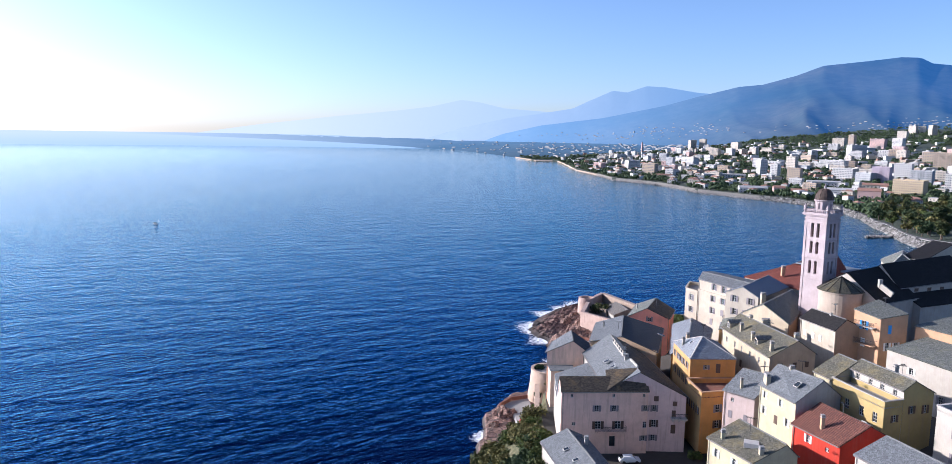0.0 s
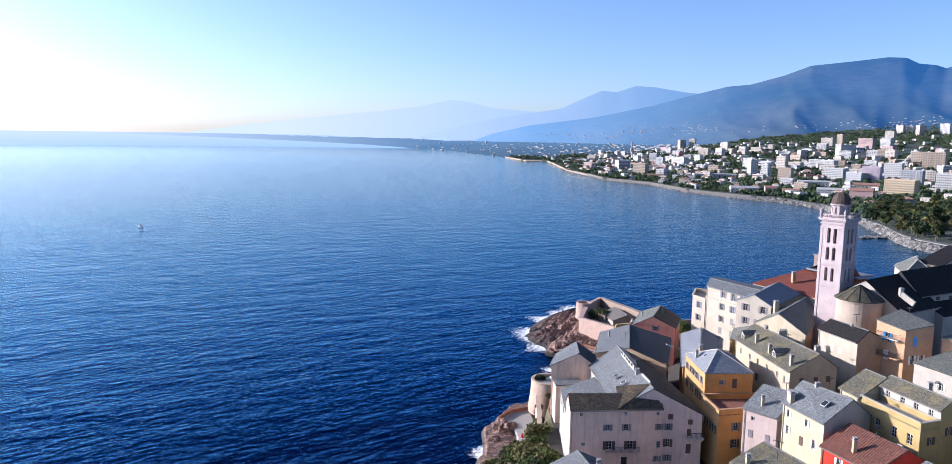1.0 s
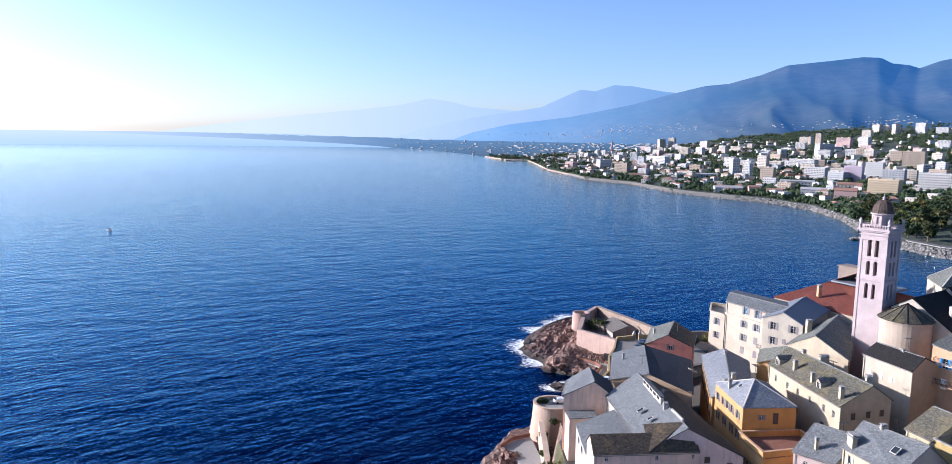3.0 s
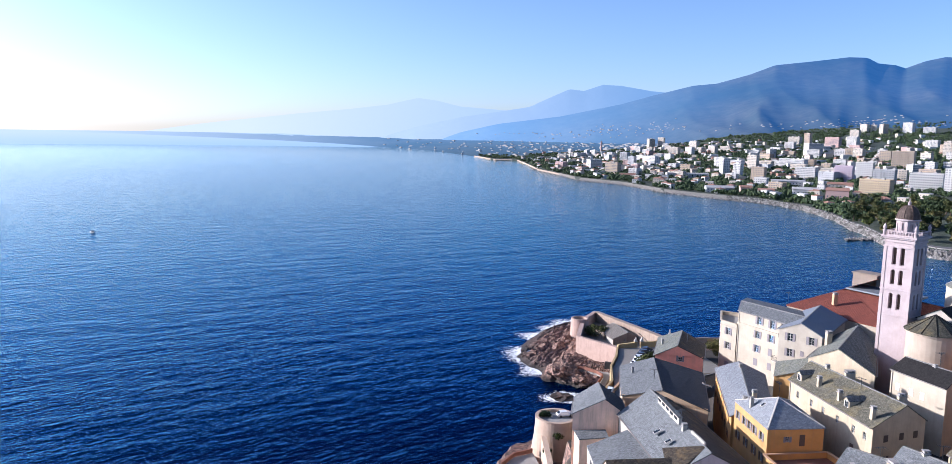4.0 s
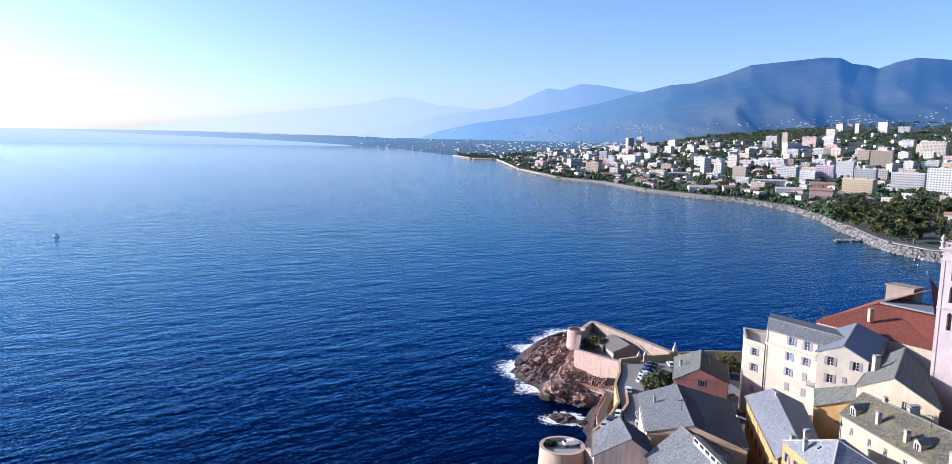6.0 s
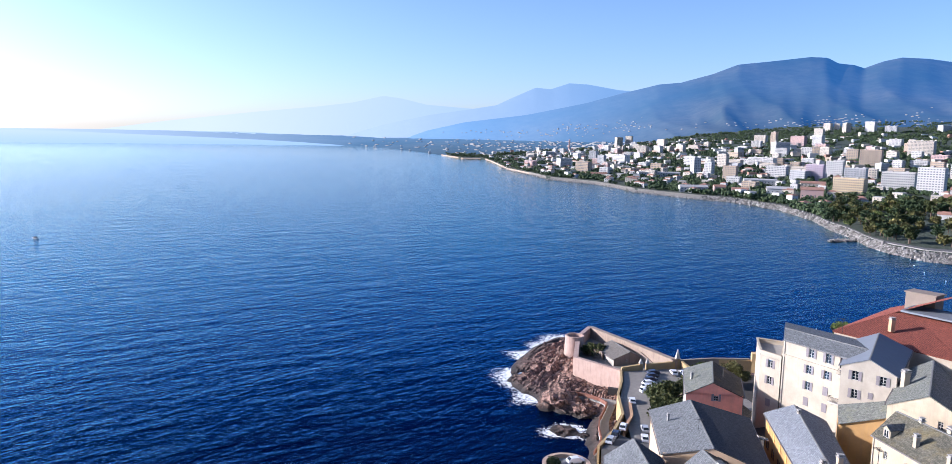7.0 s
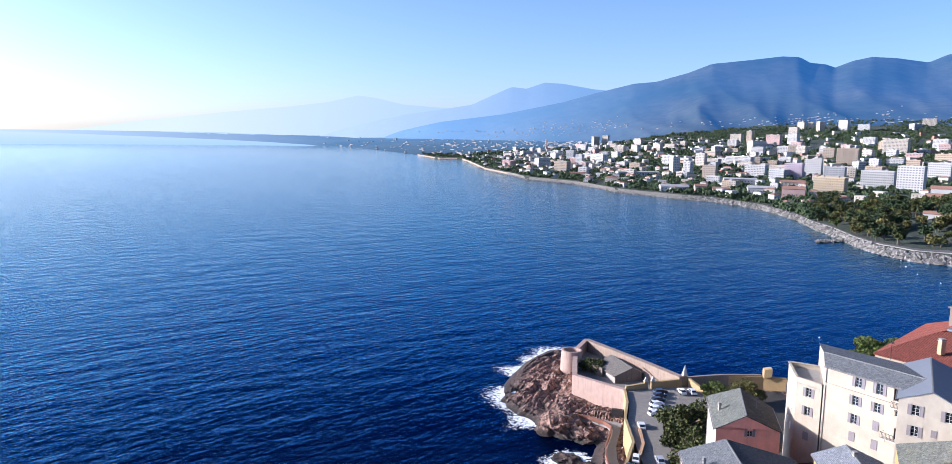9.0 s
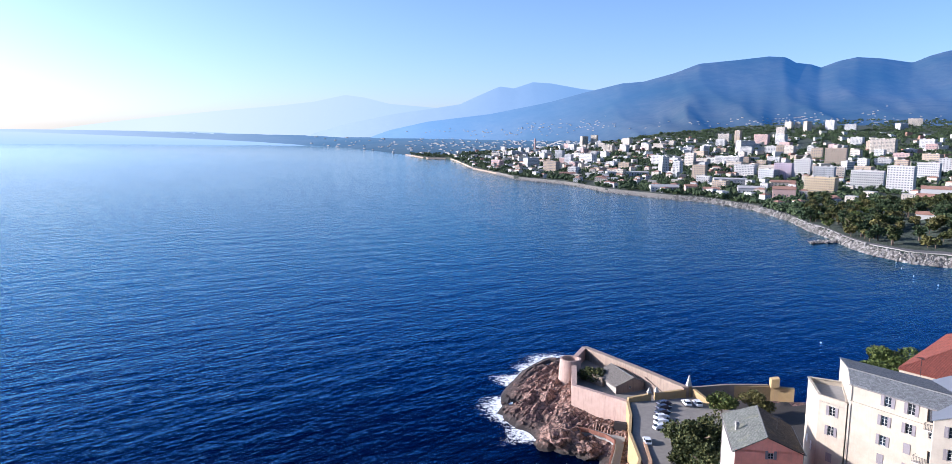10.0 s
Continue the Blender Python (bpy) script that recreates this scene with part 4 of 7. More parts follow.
skylight(rear, 29.9, 160.0, 34.75, -90, 28, 0.9, 1.4)
skylight(rear, 30.4, 155.4, 34.95, -90, 28, 0.8, 1.2)
balcony = Build()
balcony.slab([(41.2, 145.6, 27.2), (44.4, 145.4, 27.2), (44.4, 146.85, 27.2), (41.2, 146.95, 27.2)], 0.25)
for bx in (41.5, 42.8, 44.1):
    balcony.box(bx - 0.12, 145.8, 26.5, bx + 0.12, 146.7, 26.95)
local(balcony.done("balcony_slab", M["trim"]), rear)
balcony = Build()
for k in range(14):
    balcony.box(41.2 + k * 0.245, 145.58, 27.2, 41.24 + k * 0.245, 145.62, 28.2)
balcony.box(41.2, 145.56, 28.2, 44.45, 145.64, 28.26)
local(balcony.done("balcony_rail", M["iron"]), rear)
house("pink_house_side_wing", [(18.4, 152.4), (27.9, 152.4), (26.6, 167.5), (19.0, 165.8)], 18.5, [29.6, 31.8, 31.8, 29.6], "shed", "white", "slate",
      "low white side wing with a sloping slate roof", {3: row((0.3, 0.6), 1.6, 0.8, 1.2)})
# --- house with the dark slate roof; its right pitch has shade painted in
tanh = house("tan_house", [(30.0, 184.0), (44.9, 175.4), (52.1, 198.4), (34.8, 203.5)], 17.5, [32.4, 32.4, 32.4, 32.4], ("v", 0.47, 0.4, 35.0), "tan", "slate",
      "tan plastered house with a wide slate gable roof", {0: row((0.55,), 0.2, 0.9, 1.2) + row((0.8,), 3.0, 1.0, 1.4)}, walls={"r": "slateshade"})
# --- tall beige house at the sea wall
# the right pitch takes the slate copy darkened for shade
house("beige_house", [(18.0, 175.4), (28.4, 174.6), (29.4, 184.0), (20.5, 185.0)], 9.0, [32.0, 32.0, 32.0, 32.0], ("v", 0.6, 0.5, 35.0), "beige", "slate",
      "tall windowless beige house with slate roof", walls={"r": "slateshade"})
house("beige_house_annex", [(18.6, 171.2), (24.0, 171.0), (24.2, 174.4), (18.4, 175.2)], 9.0, [28.6, 29.0, 29.0, 28.6], "shed", "beige", "slate",
      "narrow beige annex with a low lean-to roof")
# --- orange house with the pyramid roof and its terrace
# front and left walls are one paint; their two tones stand in for light
orange = house("orange_house", [(47.0, 154.5), (56.9, 154.7), (57.0, 167.4), (46.8, 167.5)], 21.0, 37.5, ("hip", (50.9, 159.4), (50.9, 159.4), 41.0), "amber", "slatepale",
      "orange house with a pale slate pyramid roof",
      {0: row((0.36,), 2.0, 0.7, 1.0) + row((0.62,), 2.2, 0.95, 2.0, "c", "shutbrown"), 3: row((0.12, 0.32, 0.48, 0.64, 0.84), 2.2, 0.9, 1.5, "s", "shutgrey") + row((0.15, 0.4, 0.65, 0.87), 5.8, 0.9, 1.6, "s", "shutbrown")},
      walls={0: "orange"})
house("orange_terrace", [(46.8, 145.0), (58.4, 147.4), (57.6, 154.4), (46.2, 153.6)], 20.0, 32.2, ("flat", 1.1), "orange", "parapet",
      "orange block with a walled roof terrace", {0: row((0.32,), 2.6, 0.95, 1.7) + row((0.32,), 6.0, 0.95, 1.7, "s", "shutbrown"), 3: row((0.2, 0.5, 0.8), 3.4, 0.9, 1.6, "s", "shutbrown")}, walls={3: "amber", "cap": "peach"})
# --- grey-roofed house behind it
shut = house("shuttered_house", [(46.6, 168.2), (54.4, 167.8), (63.6, 192.4), (54.6, 196.4)], 20.0, 34.2, ("v", 0.46, 0.48, 36.3), "amber", "slatepale",
      "narrow amber house with pale slate ridge roof", {3: row((0.1, 0.25, 0.4, 0.55, 0.7, 0.85), 2.0, 0.9, 1.6, "c", "shutamber") + row((0.1, 0.25, 0.4, 0.55, 0.7, 0.85), 5.0, 0.9, 1.6, "s", "shutbrown")})
# --- salmon house beside the garden
salm = house("salmon_house", [(45.6, 212.6), (56.6, 209.7), (61.5, 221.8), (51.8, 228.8)], 9.0, 32.2, ("v", 0.46, 0.5, 34.9), "salmon", "slategreen",
      "salmon red house with a worn slate roof", {0: row((0.53,), 0.4, 0.95, 1.5, "s", "shutgrey") + row((0.53,), 3.8, 0.95, 1.5, "c", "shutgrey")}, walls={3: "white", "r": "slatelichen"})
# --- the large cream building and its gabled wing
cream = house("cream_building", [(65.3, 210.9), (71.7, 196.5), (86.0, 204.0), (74.0, 226.0)], 21.0, [44.2, 44.2, 43.6, 43.6], ("u", 0.24, 0.26, 45.5), "cream", "slate",
      "large cream apartment house with grey shutters and slate roof",
      {0: row((0.41,), 1.3, 1.15, 1.75) + row((0.65,), 1.3, 1.15, 1.95) + row((0.85,), 1.4, 1.5, 2.2, "d") + row((0.39, 0.64), 4.7, 1.1, 1.75) + row((0.86,), 4.5, 0.9, 1.3, "p")
       + row((0.39,), 8.1, 1.1, 1.75) + row((0.64,), 8.0, 1.1, 1.75, "c") + row((0.87,), 8.2, 1.0, 2.0, "d") + row((0.38, 0.64), 11.4, 1.1, 1.75, "c")})
house("cream_building_terrace_block", [(63.0, 215.8), (65.2, 211.2), (71.6, 221.4), (66.8, 225.0)], 9.0, 39.5, ("flat", 0.95), "cream", "concrete",
      "cream end block with a roof terrace", {0: row((0.5,), 1.4, 1.1, 1.75) + row((0.5,), 5.0, 1.1, 1.75) + row((0.5,), 9.9, 1.1, 1.6, "c"),
       3: row((0.3, 0.65), 2.2, 0.8, 1.5, "c", "shutwhite") + row((0.3, 0.65), 6.0, 0.8, 1.5, "c", "shutwhite") + row((0.3, 0.65), 10.0, 0.8, 1.5, "c", "shutwhite")}, walls={"cap": "cream"})
creamw = house("cream_gabled_wing", [(67.9, 195.0), (73.9, 187.8), (88.0, 203.4), (82.0, 211.6)], 22.0, 43.8, ("v", 0.5, 0.4, 45.9), "ivory", "zinc",
      "white gabled wing with smooth grey roof", {0: row((0.27, 0.77), 1.4, 1.15, 1.75) + row((0.28,), 4.9, 1.1, 1.75) + row((0.57,), 4.6, 0.8, 1.2, "c") + row((0.28,), 8.4, 1.1, 1.7)})
house("lean_to", [(64.6, 189.2), (70.8, 183.4), (73.4, 187.2), (67.0, 193.4)], 22.0, [34.9, 38.4, 39.6, 36.6], "shed", "amber", "slategreen",
      "low yellow lean-to with a mossy slate roof against the white wing", category="annex")
# --- dark-roofed house in front of the tower
house("ridge_house", [(67.5, 181.0), (73.5, 168.0), (87.0, 190.0), (82.0, 196.5)], 24.0, [41.5, 42.0, 42.0, 42.0], ("v", 0.45, 0.55, 45.0), "oldwall", "slategreen",
      "stone house with a weathered green slate roof", {0: row((0.6,), 0.6, 0.8, 1.4, "p")}, walls={1: "peach"})
# --- long mossy-roofed house
mossy = house("mossy_long_house", [(60.1, 173.6), (62.1, 149.5), (73.0, 152.5), (68.5, 176.0)], 22.0, 39.6, ("u", 0.55, 0.6, 42.6), "oldwall", "slatemoss",
      "long old house with a mossy slate roof",
      {0: row((0.12, 0.3, 0.45, 0.62, 0.8, 0.92), 2.2, 0.8, 1.3, "p") + row((0.15, 0.45, 0.8), 5.6, 0.9, 1.6, "c", "shutbrown"), 1: row((0.25, 0.55, 0.82), 2.2, 0.9, 1.2, "c", "shutbrown") + row((0.25, 0.55), 6.0, 0.9, 1.5, "s", "shutbrown")}, walls={1: "tan"})
# --- small pale house below the apse
apseh = house("apse_house", [(75.7, 166.6), (78.4, 155.5), (85.5, 157.2), (82.2, 165.4)], 26.0, 44.0, ("u", 0.35, 0.35, 46.2), "cream", "slatedark",
      "pale house with a dark tiled roof", {0: row((0.15, 0.4, 0.6), 3.0, 0.8, 1.4, "c", "shutwhite")}, walls={1: "peach"})
# --- peach house with blue shutters
peach = house("peach_house", [(83.6, 158.2), (86.4, 152.6), (93.0, 154.0), (92.0, 164.0)], 28.0, [48.2, 47.4, 48.2, 49.0], "shed", "peach", "slategreen",
      "peach house with bright blue shutters and balconies", {0: row((0.4,), 2.2, 1.0, 1.9, "s", "shutblue") + row((0.4,), 6.0, 1.0, 1.9, "c", "shutwhite"), 1: row((0.35,), 2.4, 0.8, 1.9, "c", "shutblue") + row((0.3, 0.62), 6.2, 0.9, 1.8, "s", "shutwhite")})
# --- yellow terrace house
house("yellow_terrace_house_end", [(65.5, 136.7), (66.66, 131.84), (77.1, 135.2), (76.0, 140.0)], 22.0, 41.0, ("u", 0.5, 0.5, 43.8), "palyellow", "slatemoss",
      "end part of the ochre house with slate roof", {0: row((0.35, 0.55), 1.2, 0.5, 0.7, "p")})
house("yellow_terrace_annex", [(66.66, 131.84), (69.6, 119.5), (73.4, 120.74), (70.46, 133.1)], 22.0, 40.2, ("flat", 1.1), "ochre", "concrete",
      "ochre house front below a white roof terrace", {0: row((0.1, 0.32, 0.6, 0.85), 2.4, 1.1, 1.8, "p"), 1: row((0.6,), 2.2, 0.8, 1.3, "s", "shutbrown")}, walls={"cap": "white"})
m_main = house("yellow_terrace_house", [(70.5, 133.1), (73.45, 120.74), (80.0, 123.0), (77.1, 135.2)], 22.0, [42.9, 42.9, 41.8, 41.8], ("u", 0.35, 0.35, 44.2), "ochre", "slatemoss",
      "ochre house with a mossy slate roof behind a terrace", {0: row((0.15, 0.4, 0.62, 0.85), 1.4, 0.9, 1.7, "p"), 1: row((0.3,), 2.6, 0.8, 1.4, "s", "shutbrown") + row((0.75,), 2.8, 0.8, 1.5, "s", "shutbrown")}, walls={0: "white"})
chimney(m_main, 76.0, 128.0, 43.8, 0.7, 0.6, 0.8, "white")
# --- pale yellow gabled house and its pink neighbour
yel = house("yellow_gabled_house", [(54.7, 135.2), (57.3, 125.4), (67.0, 129.0), (64.0, 139.0)], 21.0, 38.7, ("u", 0.42, 0.58, 42.0), "palyellow", "slate",
      "pale yellow house with slate gable roof", {0: row((0.15, 0.6), 1.6, 0.7, 1.3, "s", "shutwhite") + row((0.15, 0.8), 4.6, 0.8, 1.5, "s", "shutwhite") + row((0.5,), 5.2, 0.9, 1.6, "c", "shutbrown")}, walls={1: "white"})
pinkg = house("pink_gabled_house", [(49.7, 140.5), (54.0, 135.6), (63.5, 140.0), (59.0, 146.0)], 21.0, 35.6, ("u", 0.5, 0.5, 39.0), "palepink", "slate",
      "pale pink house with slate gable roof", {0: row((0.3,), 1.6, 0.7, 0.8, "p") + row((0.25, 0.75), 4.6, 0.8, 1.5, "c", "shutgrey")}, walls={3: "palepink"})
# --- red house
redh = house("red_house", [(56.4, 124.0), (60.1, 114.5), (70.5, 116.5), (67.5, 127.0)], 22.0, 35.4, ("u", 0.5, 0.5, 38.4), "red", "browntile",
      "bright red house with a brown tiled roof", {0: row((0.35,), 1.4, 0.8, 1.4, "s", "shutwhite") + row((0.75,), 1.7, 0.7, 0.8, "p"), 1: row((0.5,), 1.8, 0.8, 1.4, "p")})
# --- roofs at the near edge
lich = house("lichen_roof_house", [(41.1, 122.3), (45.4, 112.4), (53.5, 115.0), (49.8, 126.0)], 20.0, 33.3, ("u", 0.72, 0.72, 35.5), "palyellow", "slatemoss",
      "house with an orange-lichened slate roof", {0: row((0.2, 0.6), 2.0, 0.8, 1.5, "s", "shutwhite")})
house("corner_house", [(60.4, 110.3), (64.0, 99.0), (73.0, 102.0), (70.0, 113.4)], 22.0, 36.0, ("u", 0.6, 0.6, 38.2), "white", "slate", "white house with a rough slate roof")
shedh = house("sea_side_shed", [(13.7, 137.5), (17.0, 122.0), (25.0, 124.0), (22.0, 139.0)], 17.0, [25.4, 25.4, 26.0, 26.0], ("u", 0.6, 0.6, 27.6), "white", "slate", "white house with slate roof and skylights")
house("white_house", [(76.4, 116.2), (79.4, 103.0), (90.4, 106.0), (87.4, 119.4)], 22.0, 41.4, ("flat", 0.6), "white", "concrete", "tall plain white town house", {0: row((0.3, 0.7), 3.0, 0.9, 1.6) + row((0.3, 0.7), 7.0, 0.9, 1.6)})
# --- red-tiled building beyond
jail = house("red_tiled_building", [(82.0, 220.0), (94.0, 196.0), (124.0, 212.0), (110.0, 240.0)], 24.0, 43.2, ("hip", (98.5, 220.5), (106.0, 206.5), 47.6), "cream", "redtile",
             "large building with a red tiled hip roof", caps=False)
b = Build()
b.slab([(96.6, 219.0, 48.2), (104.0, 203.6, 48.2), (110.0, 206.6, 48.6), (102.4, 222.2, 48.6)], 0.4)
local(b.done("flat_ridge_roof", M["zinc"]), jail)
b = Build()
b.box(-3.2, -2.0, 46.0, 3.2, 2.0, 51.2)
b.box(-3.5, -2.3, 51.2, 3.5, 2.3, 51.5)
top = b.done("roof_shaft", M["stonewall"])
top.parent = jail
top.matrix_basis = Matrix.Translation(-jail.location) @ pose(104.4, 222.0, 0, 0, 0, -62)
chimney(jail, 90.5, 213.0, 46.2, 1.0, 1.0, 1.4, "peach")


# ---------------------------------------------------------------- roof furniture
def dormer(parent, x, y, z, turn, cover, w=1.5, d=3.2, h=1.5):
    """A small gabled dormer with a window."""
    m = Matrix.Translation(-parent.location) @ pose(x, y, z, 0, 0, turn)
    b = Build()
    b.box(-w / 2, 0, -0.6, w / 2, d, h)
    b.v += [(0, 0, h + 0.5), (0, d, h + 0.5)]
    b.f += [(4, 5, 8), (6, 7, 9)]
    ob = b.done("dormer", M["oldwall"])
    ob.parent = parent
    ob.matrix_basis = m
    for s in (-1, 1):
        b = Build()
        b.slab([(s * (w / 2 + 0.2), -0.25, h - 0.05), (s * (w / 2 + 0.2), d, h - 0.05), (0, d, h + 0.62), (0, -0.25, h + 0.62)][::s], 0.1)
        child(b.done("dormer_roof", M[cover]), ob)
    b = Build()
    b.box(-0.45, -0.06, 0.1, 0.45, 0.02, 1.25)
    child(b.done("dormer_window", M["glass"]), ob)
    b = Build()
    for xa, za, xb, zb in ((-0.52, 0.02, -0.42, 1.33), (0.42, 0.02, 0.52, 1.33), (-0.42, 0.02, 0.42, 0.12), (-0.42, 1.23, 0.42, 1.33), (-0.04, 0.12, 0.04, 1.23)):
        b.box(xa, -0.1, za, xb, -0.05, zb)
    child(b.done("dormer_frame", M["frame"]), ob)


chimney(orange, 47.6, 162.5, 38.6, 0.6, 0.6, 1.0, "white")
chimney(orange, 49.4, 165.4, 38.6, 0.8, 0.6, 1.3, "tan")
skylight(orange, 48.9, 160.6, 39.3, -90, 36, 0.7, 1.0)
chimney(shut, 49.6, 169.6, 36.2, 0.8, 0.7, 0.9, "white")
chimney(shut, 57.6, 190.5, 36.0, 0.6, 0.6, 0.7, "white")
chimney(creamw, 74.6, 186.6, 39.5, 1.1, 1.0, 5.6, "oldwall")
chimney(mossy, 62.2, 166.8, 40.8, 0.7, 0.7, 1.2)
chimney(mossy, 65.6, 170.4, 42.0, 0.7, 0.7, 1.0)
chimney(mossy, 62.4, 160.2, 40.3, 0.7, 0.7, 1.4)
chimney(mossy, 63.2, 151.6, 40.2, 0.7, 0.8, 1.8)
chimney(mossy, 69.6, 154.4, 42.2, 1.0, 0.7, 0.9)
chimney(mossy, 67.4, 166.0, 42.6, 1.8, 0.8, 0.7)
dormer(mossy, 60.9, 171.6, 39.9, -86, "slate")
dormer(mossy, 62.2, 157.6, 39.9, -86, "slate")
chimney(pinkg, 52.6, 139.0, 37.2, 0.5, 0.5, 0.9)
chimney(yel, 55.6, 134.4, 39.4, 0.8, 1.6, 1.2, "oldwall")
chimney(yel, 60.0, 134.0, 41.6, 0.9, 0.6, 0.7, "oldwall")
skylight(yel, 59.0, 129.0, 40.75, -75, 38, 1.1, 1.3)
chimney(redh, 59.4, 119.6, 36.8, 0.6, 0.6, 1.5, "peach")
skylight(redh, 66.2, 118.2, 37.9, 105, 26, 1.1, 1.5)
chimney(lich, 43.0, 120.6, 34.2, 0.6, 0.6, 0.8, "palyellow")
chimney(lich, 47.0, 113.8, 34.4, 0.7, 0.7, 0.6)
lb = Build()
lb.box(-1.2, -0.9, 0, 1.2, 0.9, 0.8)
lo = lb.done("roof_hatch", M["trim"])
lo.parent = lich
lo.matrix_basis = Matrix.Translation(-lich.location) @ pose(46.4, 116.6, 34.2, 0, 0, -20)
chimney(apseh, 79.6, 160.4, 45.2, 0.5, 0.5, 1.0, "white")
skylight(tanh, 48.6, 186.0, 33.9, 80, 18, 1.0, 1.9)
dormer(tanh, 37.2, 178.6, 32.2, -30, "slate", 2.6, 2.6, 1.0)
chimney(tanh, 35.4, 196.0, 33.6, 0.4, 0.4, 0.7, "concrete")
skylight(tanh, 37.4, 190.0, 34.1, -100, 18, 0.6, 0.9)
chimney(salm, 49.6, 219.6, 33.4, 0.5, 0.5, 0.6, "white")
skylight(shedh, 17.6, 131.0, 26.75, -78, 17, 0.9, 1.2)
skylight(shedh, 18.8, 126.4, 26.75, -78, 17, 0.9, 1.2)
chimney(shedh, 21.6, 133.0, 27.2, 0.7, 0.6, 0.9, "white")


def string_course(parent, p, q, z, mat, deep=0.18, high=0.28):
    b = Build()
    d = (Vector(q) - Vector(p)).normalized()
    out = Vector((d.y, -d.x)) * deep / 2
    b.bar((p[0] + out.x, p[1] + out.y, z), (q[0] + out.x, q[1] + out.y, z), deep, high)
    local(b.done("string_course", M[mat]), parent)


string_course(cream, (65.3, 210.9), (71.7, 196.5), 40.9, "cream", 0.3, 0.3)
string_course(cream, (65.3, 210.9), (71.7, 196.5), 40.65, "cream", 0.18, 0.25)


def balcony(parent, p, q, z, out=1.1, mat="trim"):
    """A slab on brackets with an iron rail, along the wall from p to q (seen from outside, left to right)."""
    p, q = Vector(p), Vector(q)
    d = (q - p).normalized()
    o = Vector((d.y, -d.x)) * out
    b = Build()
    b.slab([(*(p + o), z), (*(q + o), z), (*q, z), (*p, z)], 0.18)
    for t in (0.15, 0.85):
        c = p + (q - p) * t + o * 0.5
        b.box(c.x - 0.12, c.y - 0.12, z - 0.6, c.x + 0.12, c.y + 0.12, z - 0.18)
    slab = local(b.done("balcony_slab", M[mat]), parent)
    b = Build()
    n = int((q - p).length / 0.22)
    for k in range(n + 1):
        c = p + (q - p) * (k / n) + o * 0.96
        b.box(c.x - 0.02, c.y - 0.02, z, c.x + 0.02, c.y + 0.02, z + 1.0)
    b.bar((*(p + o * 0.96), z + 1.0), (*(q + o * 0.96), z + 1.0), 0.06, 0.05)
    for e in (p, q):
        b.bar((*e, z + 1.0), (*(e + o * 0.96), z + 1.0), 0.05, 0.05)
    local(b.done("balcony_rail", M["iron"]), parent)


balcony(pinkh, (25.2, 145.3), (31.6, 145.7), 24.7, 1.2, "pink")
balcony(peach, (84.0, 157.4), (86.0, 153.4), 45.2)
balcony(peach, (83.4, 158.6), (86.2, 153.0), 41.4, 1.4, "peach")
balcony(cream, (70.0, 200.4), (71.4, 197.2), 34.9)
balcony(cream, (70.6, 199.4), (71.8, 196.6), 40.6, 0.9)
house("white_garden_house", [(58.5, 243.0), (66.5, 239.0), (70.0, 247.0), (62.0, 251.0)], 8.5, 12.6, ("flat", 0.7), "white", "concrete", "low white garden house with a walled roof")
house("ruined_back_house", [(63.5, 229.0), (76.0, 236.0), (71.0, 249.0), (58.5, 241.0)], 9.0, [15.5, 15.5, 15.0, 15.0], ("u", 0.5, 0.5, 17.5), "oldwall", "slatelichen", "low back buildings with worn slate roofs")


# television aerials on the roofs
def aerial(x, y, z, h, turn):
    t = anchor("roof_aerial", (x, y, z), "thin metal television aerial on a roof ridge", "aerial", "roof aerials")
    b = Build()
    b.bar((0, 0, -0.4), (0, 0, h), 0.07, 0.07)
    child(b.done("mast", M["iron"]), t)
    b = Build()
    b.bar((-0.8, 0, h - 0.1), (0.8, 0, h - 0.1), 0.05, 0.05)
    for k in range(7):
        w = 0.25 + 0.06 * k
        b.bar((-0.75 + 0.25 * k, -w, h - 0.1), (-0.75 + 0.25 * k, w, h - 0.1), 0.04, 0.04)
    child(b.done("boom", M["iron"]), t)
    t.matrix_basis = pose(x, y, z, 0, 0, turn)


for k, (x, y, z) in enumerate(((37.8, 188.0, 35.0), (34.0, 160.0, 36.4), (50.9, 159.4, 41.0), (66.0, 160.0, 42.6), (61.0, 132.0, 42.0), (80.5, 160.5, 46.0), (76.0, 126.0, 44.0),
                               (63.0, 120.0, 38.4), (47.0, 119.0, 35.5), (57.0, 139.5, 39.0), (90.0, 158.0, 48.6), (76.0, 208.0, 46.4), (54.0, 214.0, 35.6), (20.0, 130.0, 27.4))):
    aerial(x, y, z, 1.8 + 0.5 * (k % 3), 40 * k)


# ---------------------------------------------------------------- church
def arch_pts(w, h, n=8):
    """Outline of a round-headed opening, from its lower left, centred on x, z from 0."""
    pts = [(-w / 2, 0), (w / 2, 0)]
    pts += [(w / 2 * math.cos(math.pi * i / n), h - w / 2 + w / 2 * math.sin(math.pi * i / n)) for i in range(n + 1)]
    return pts


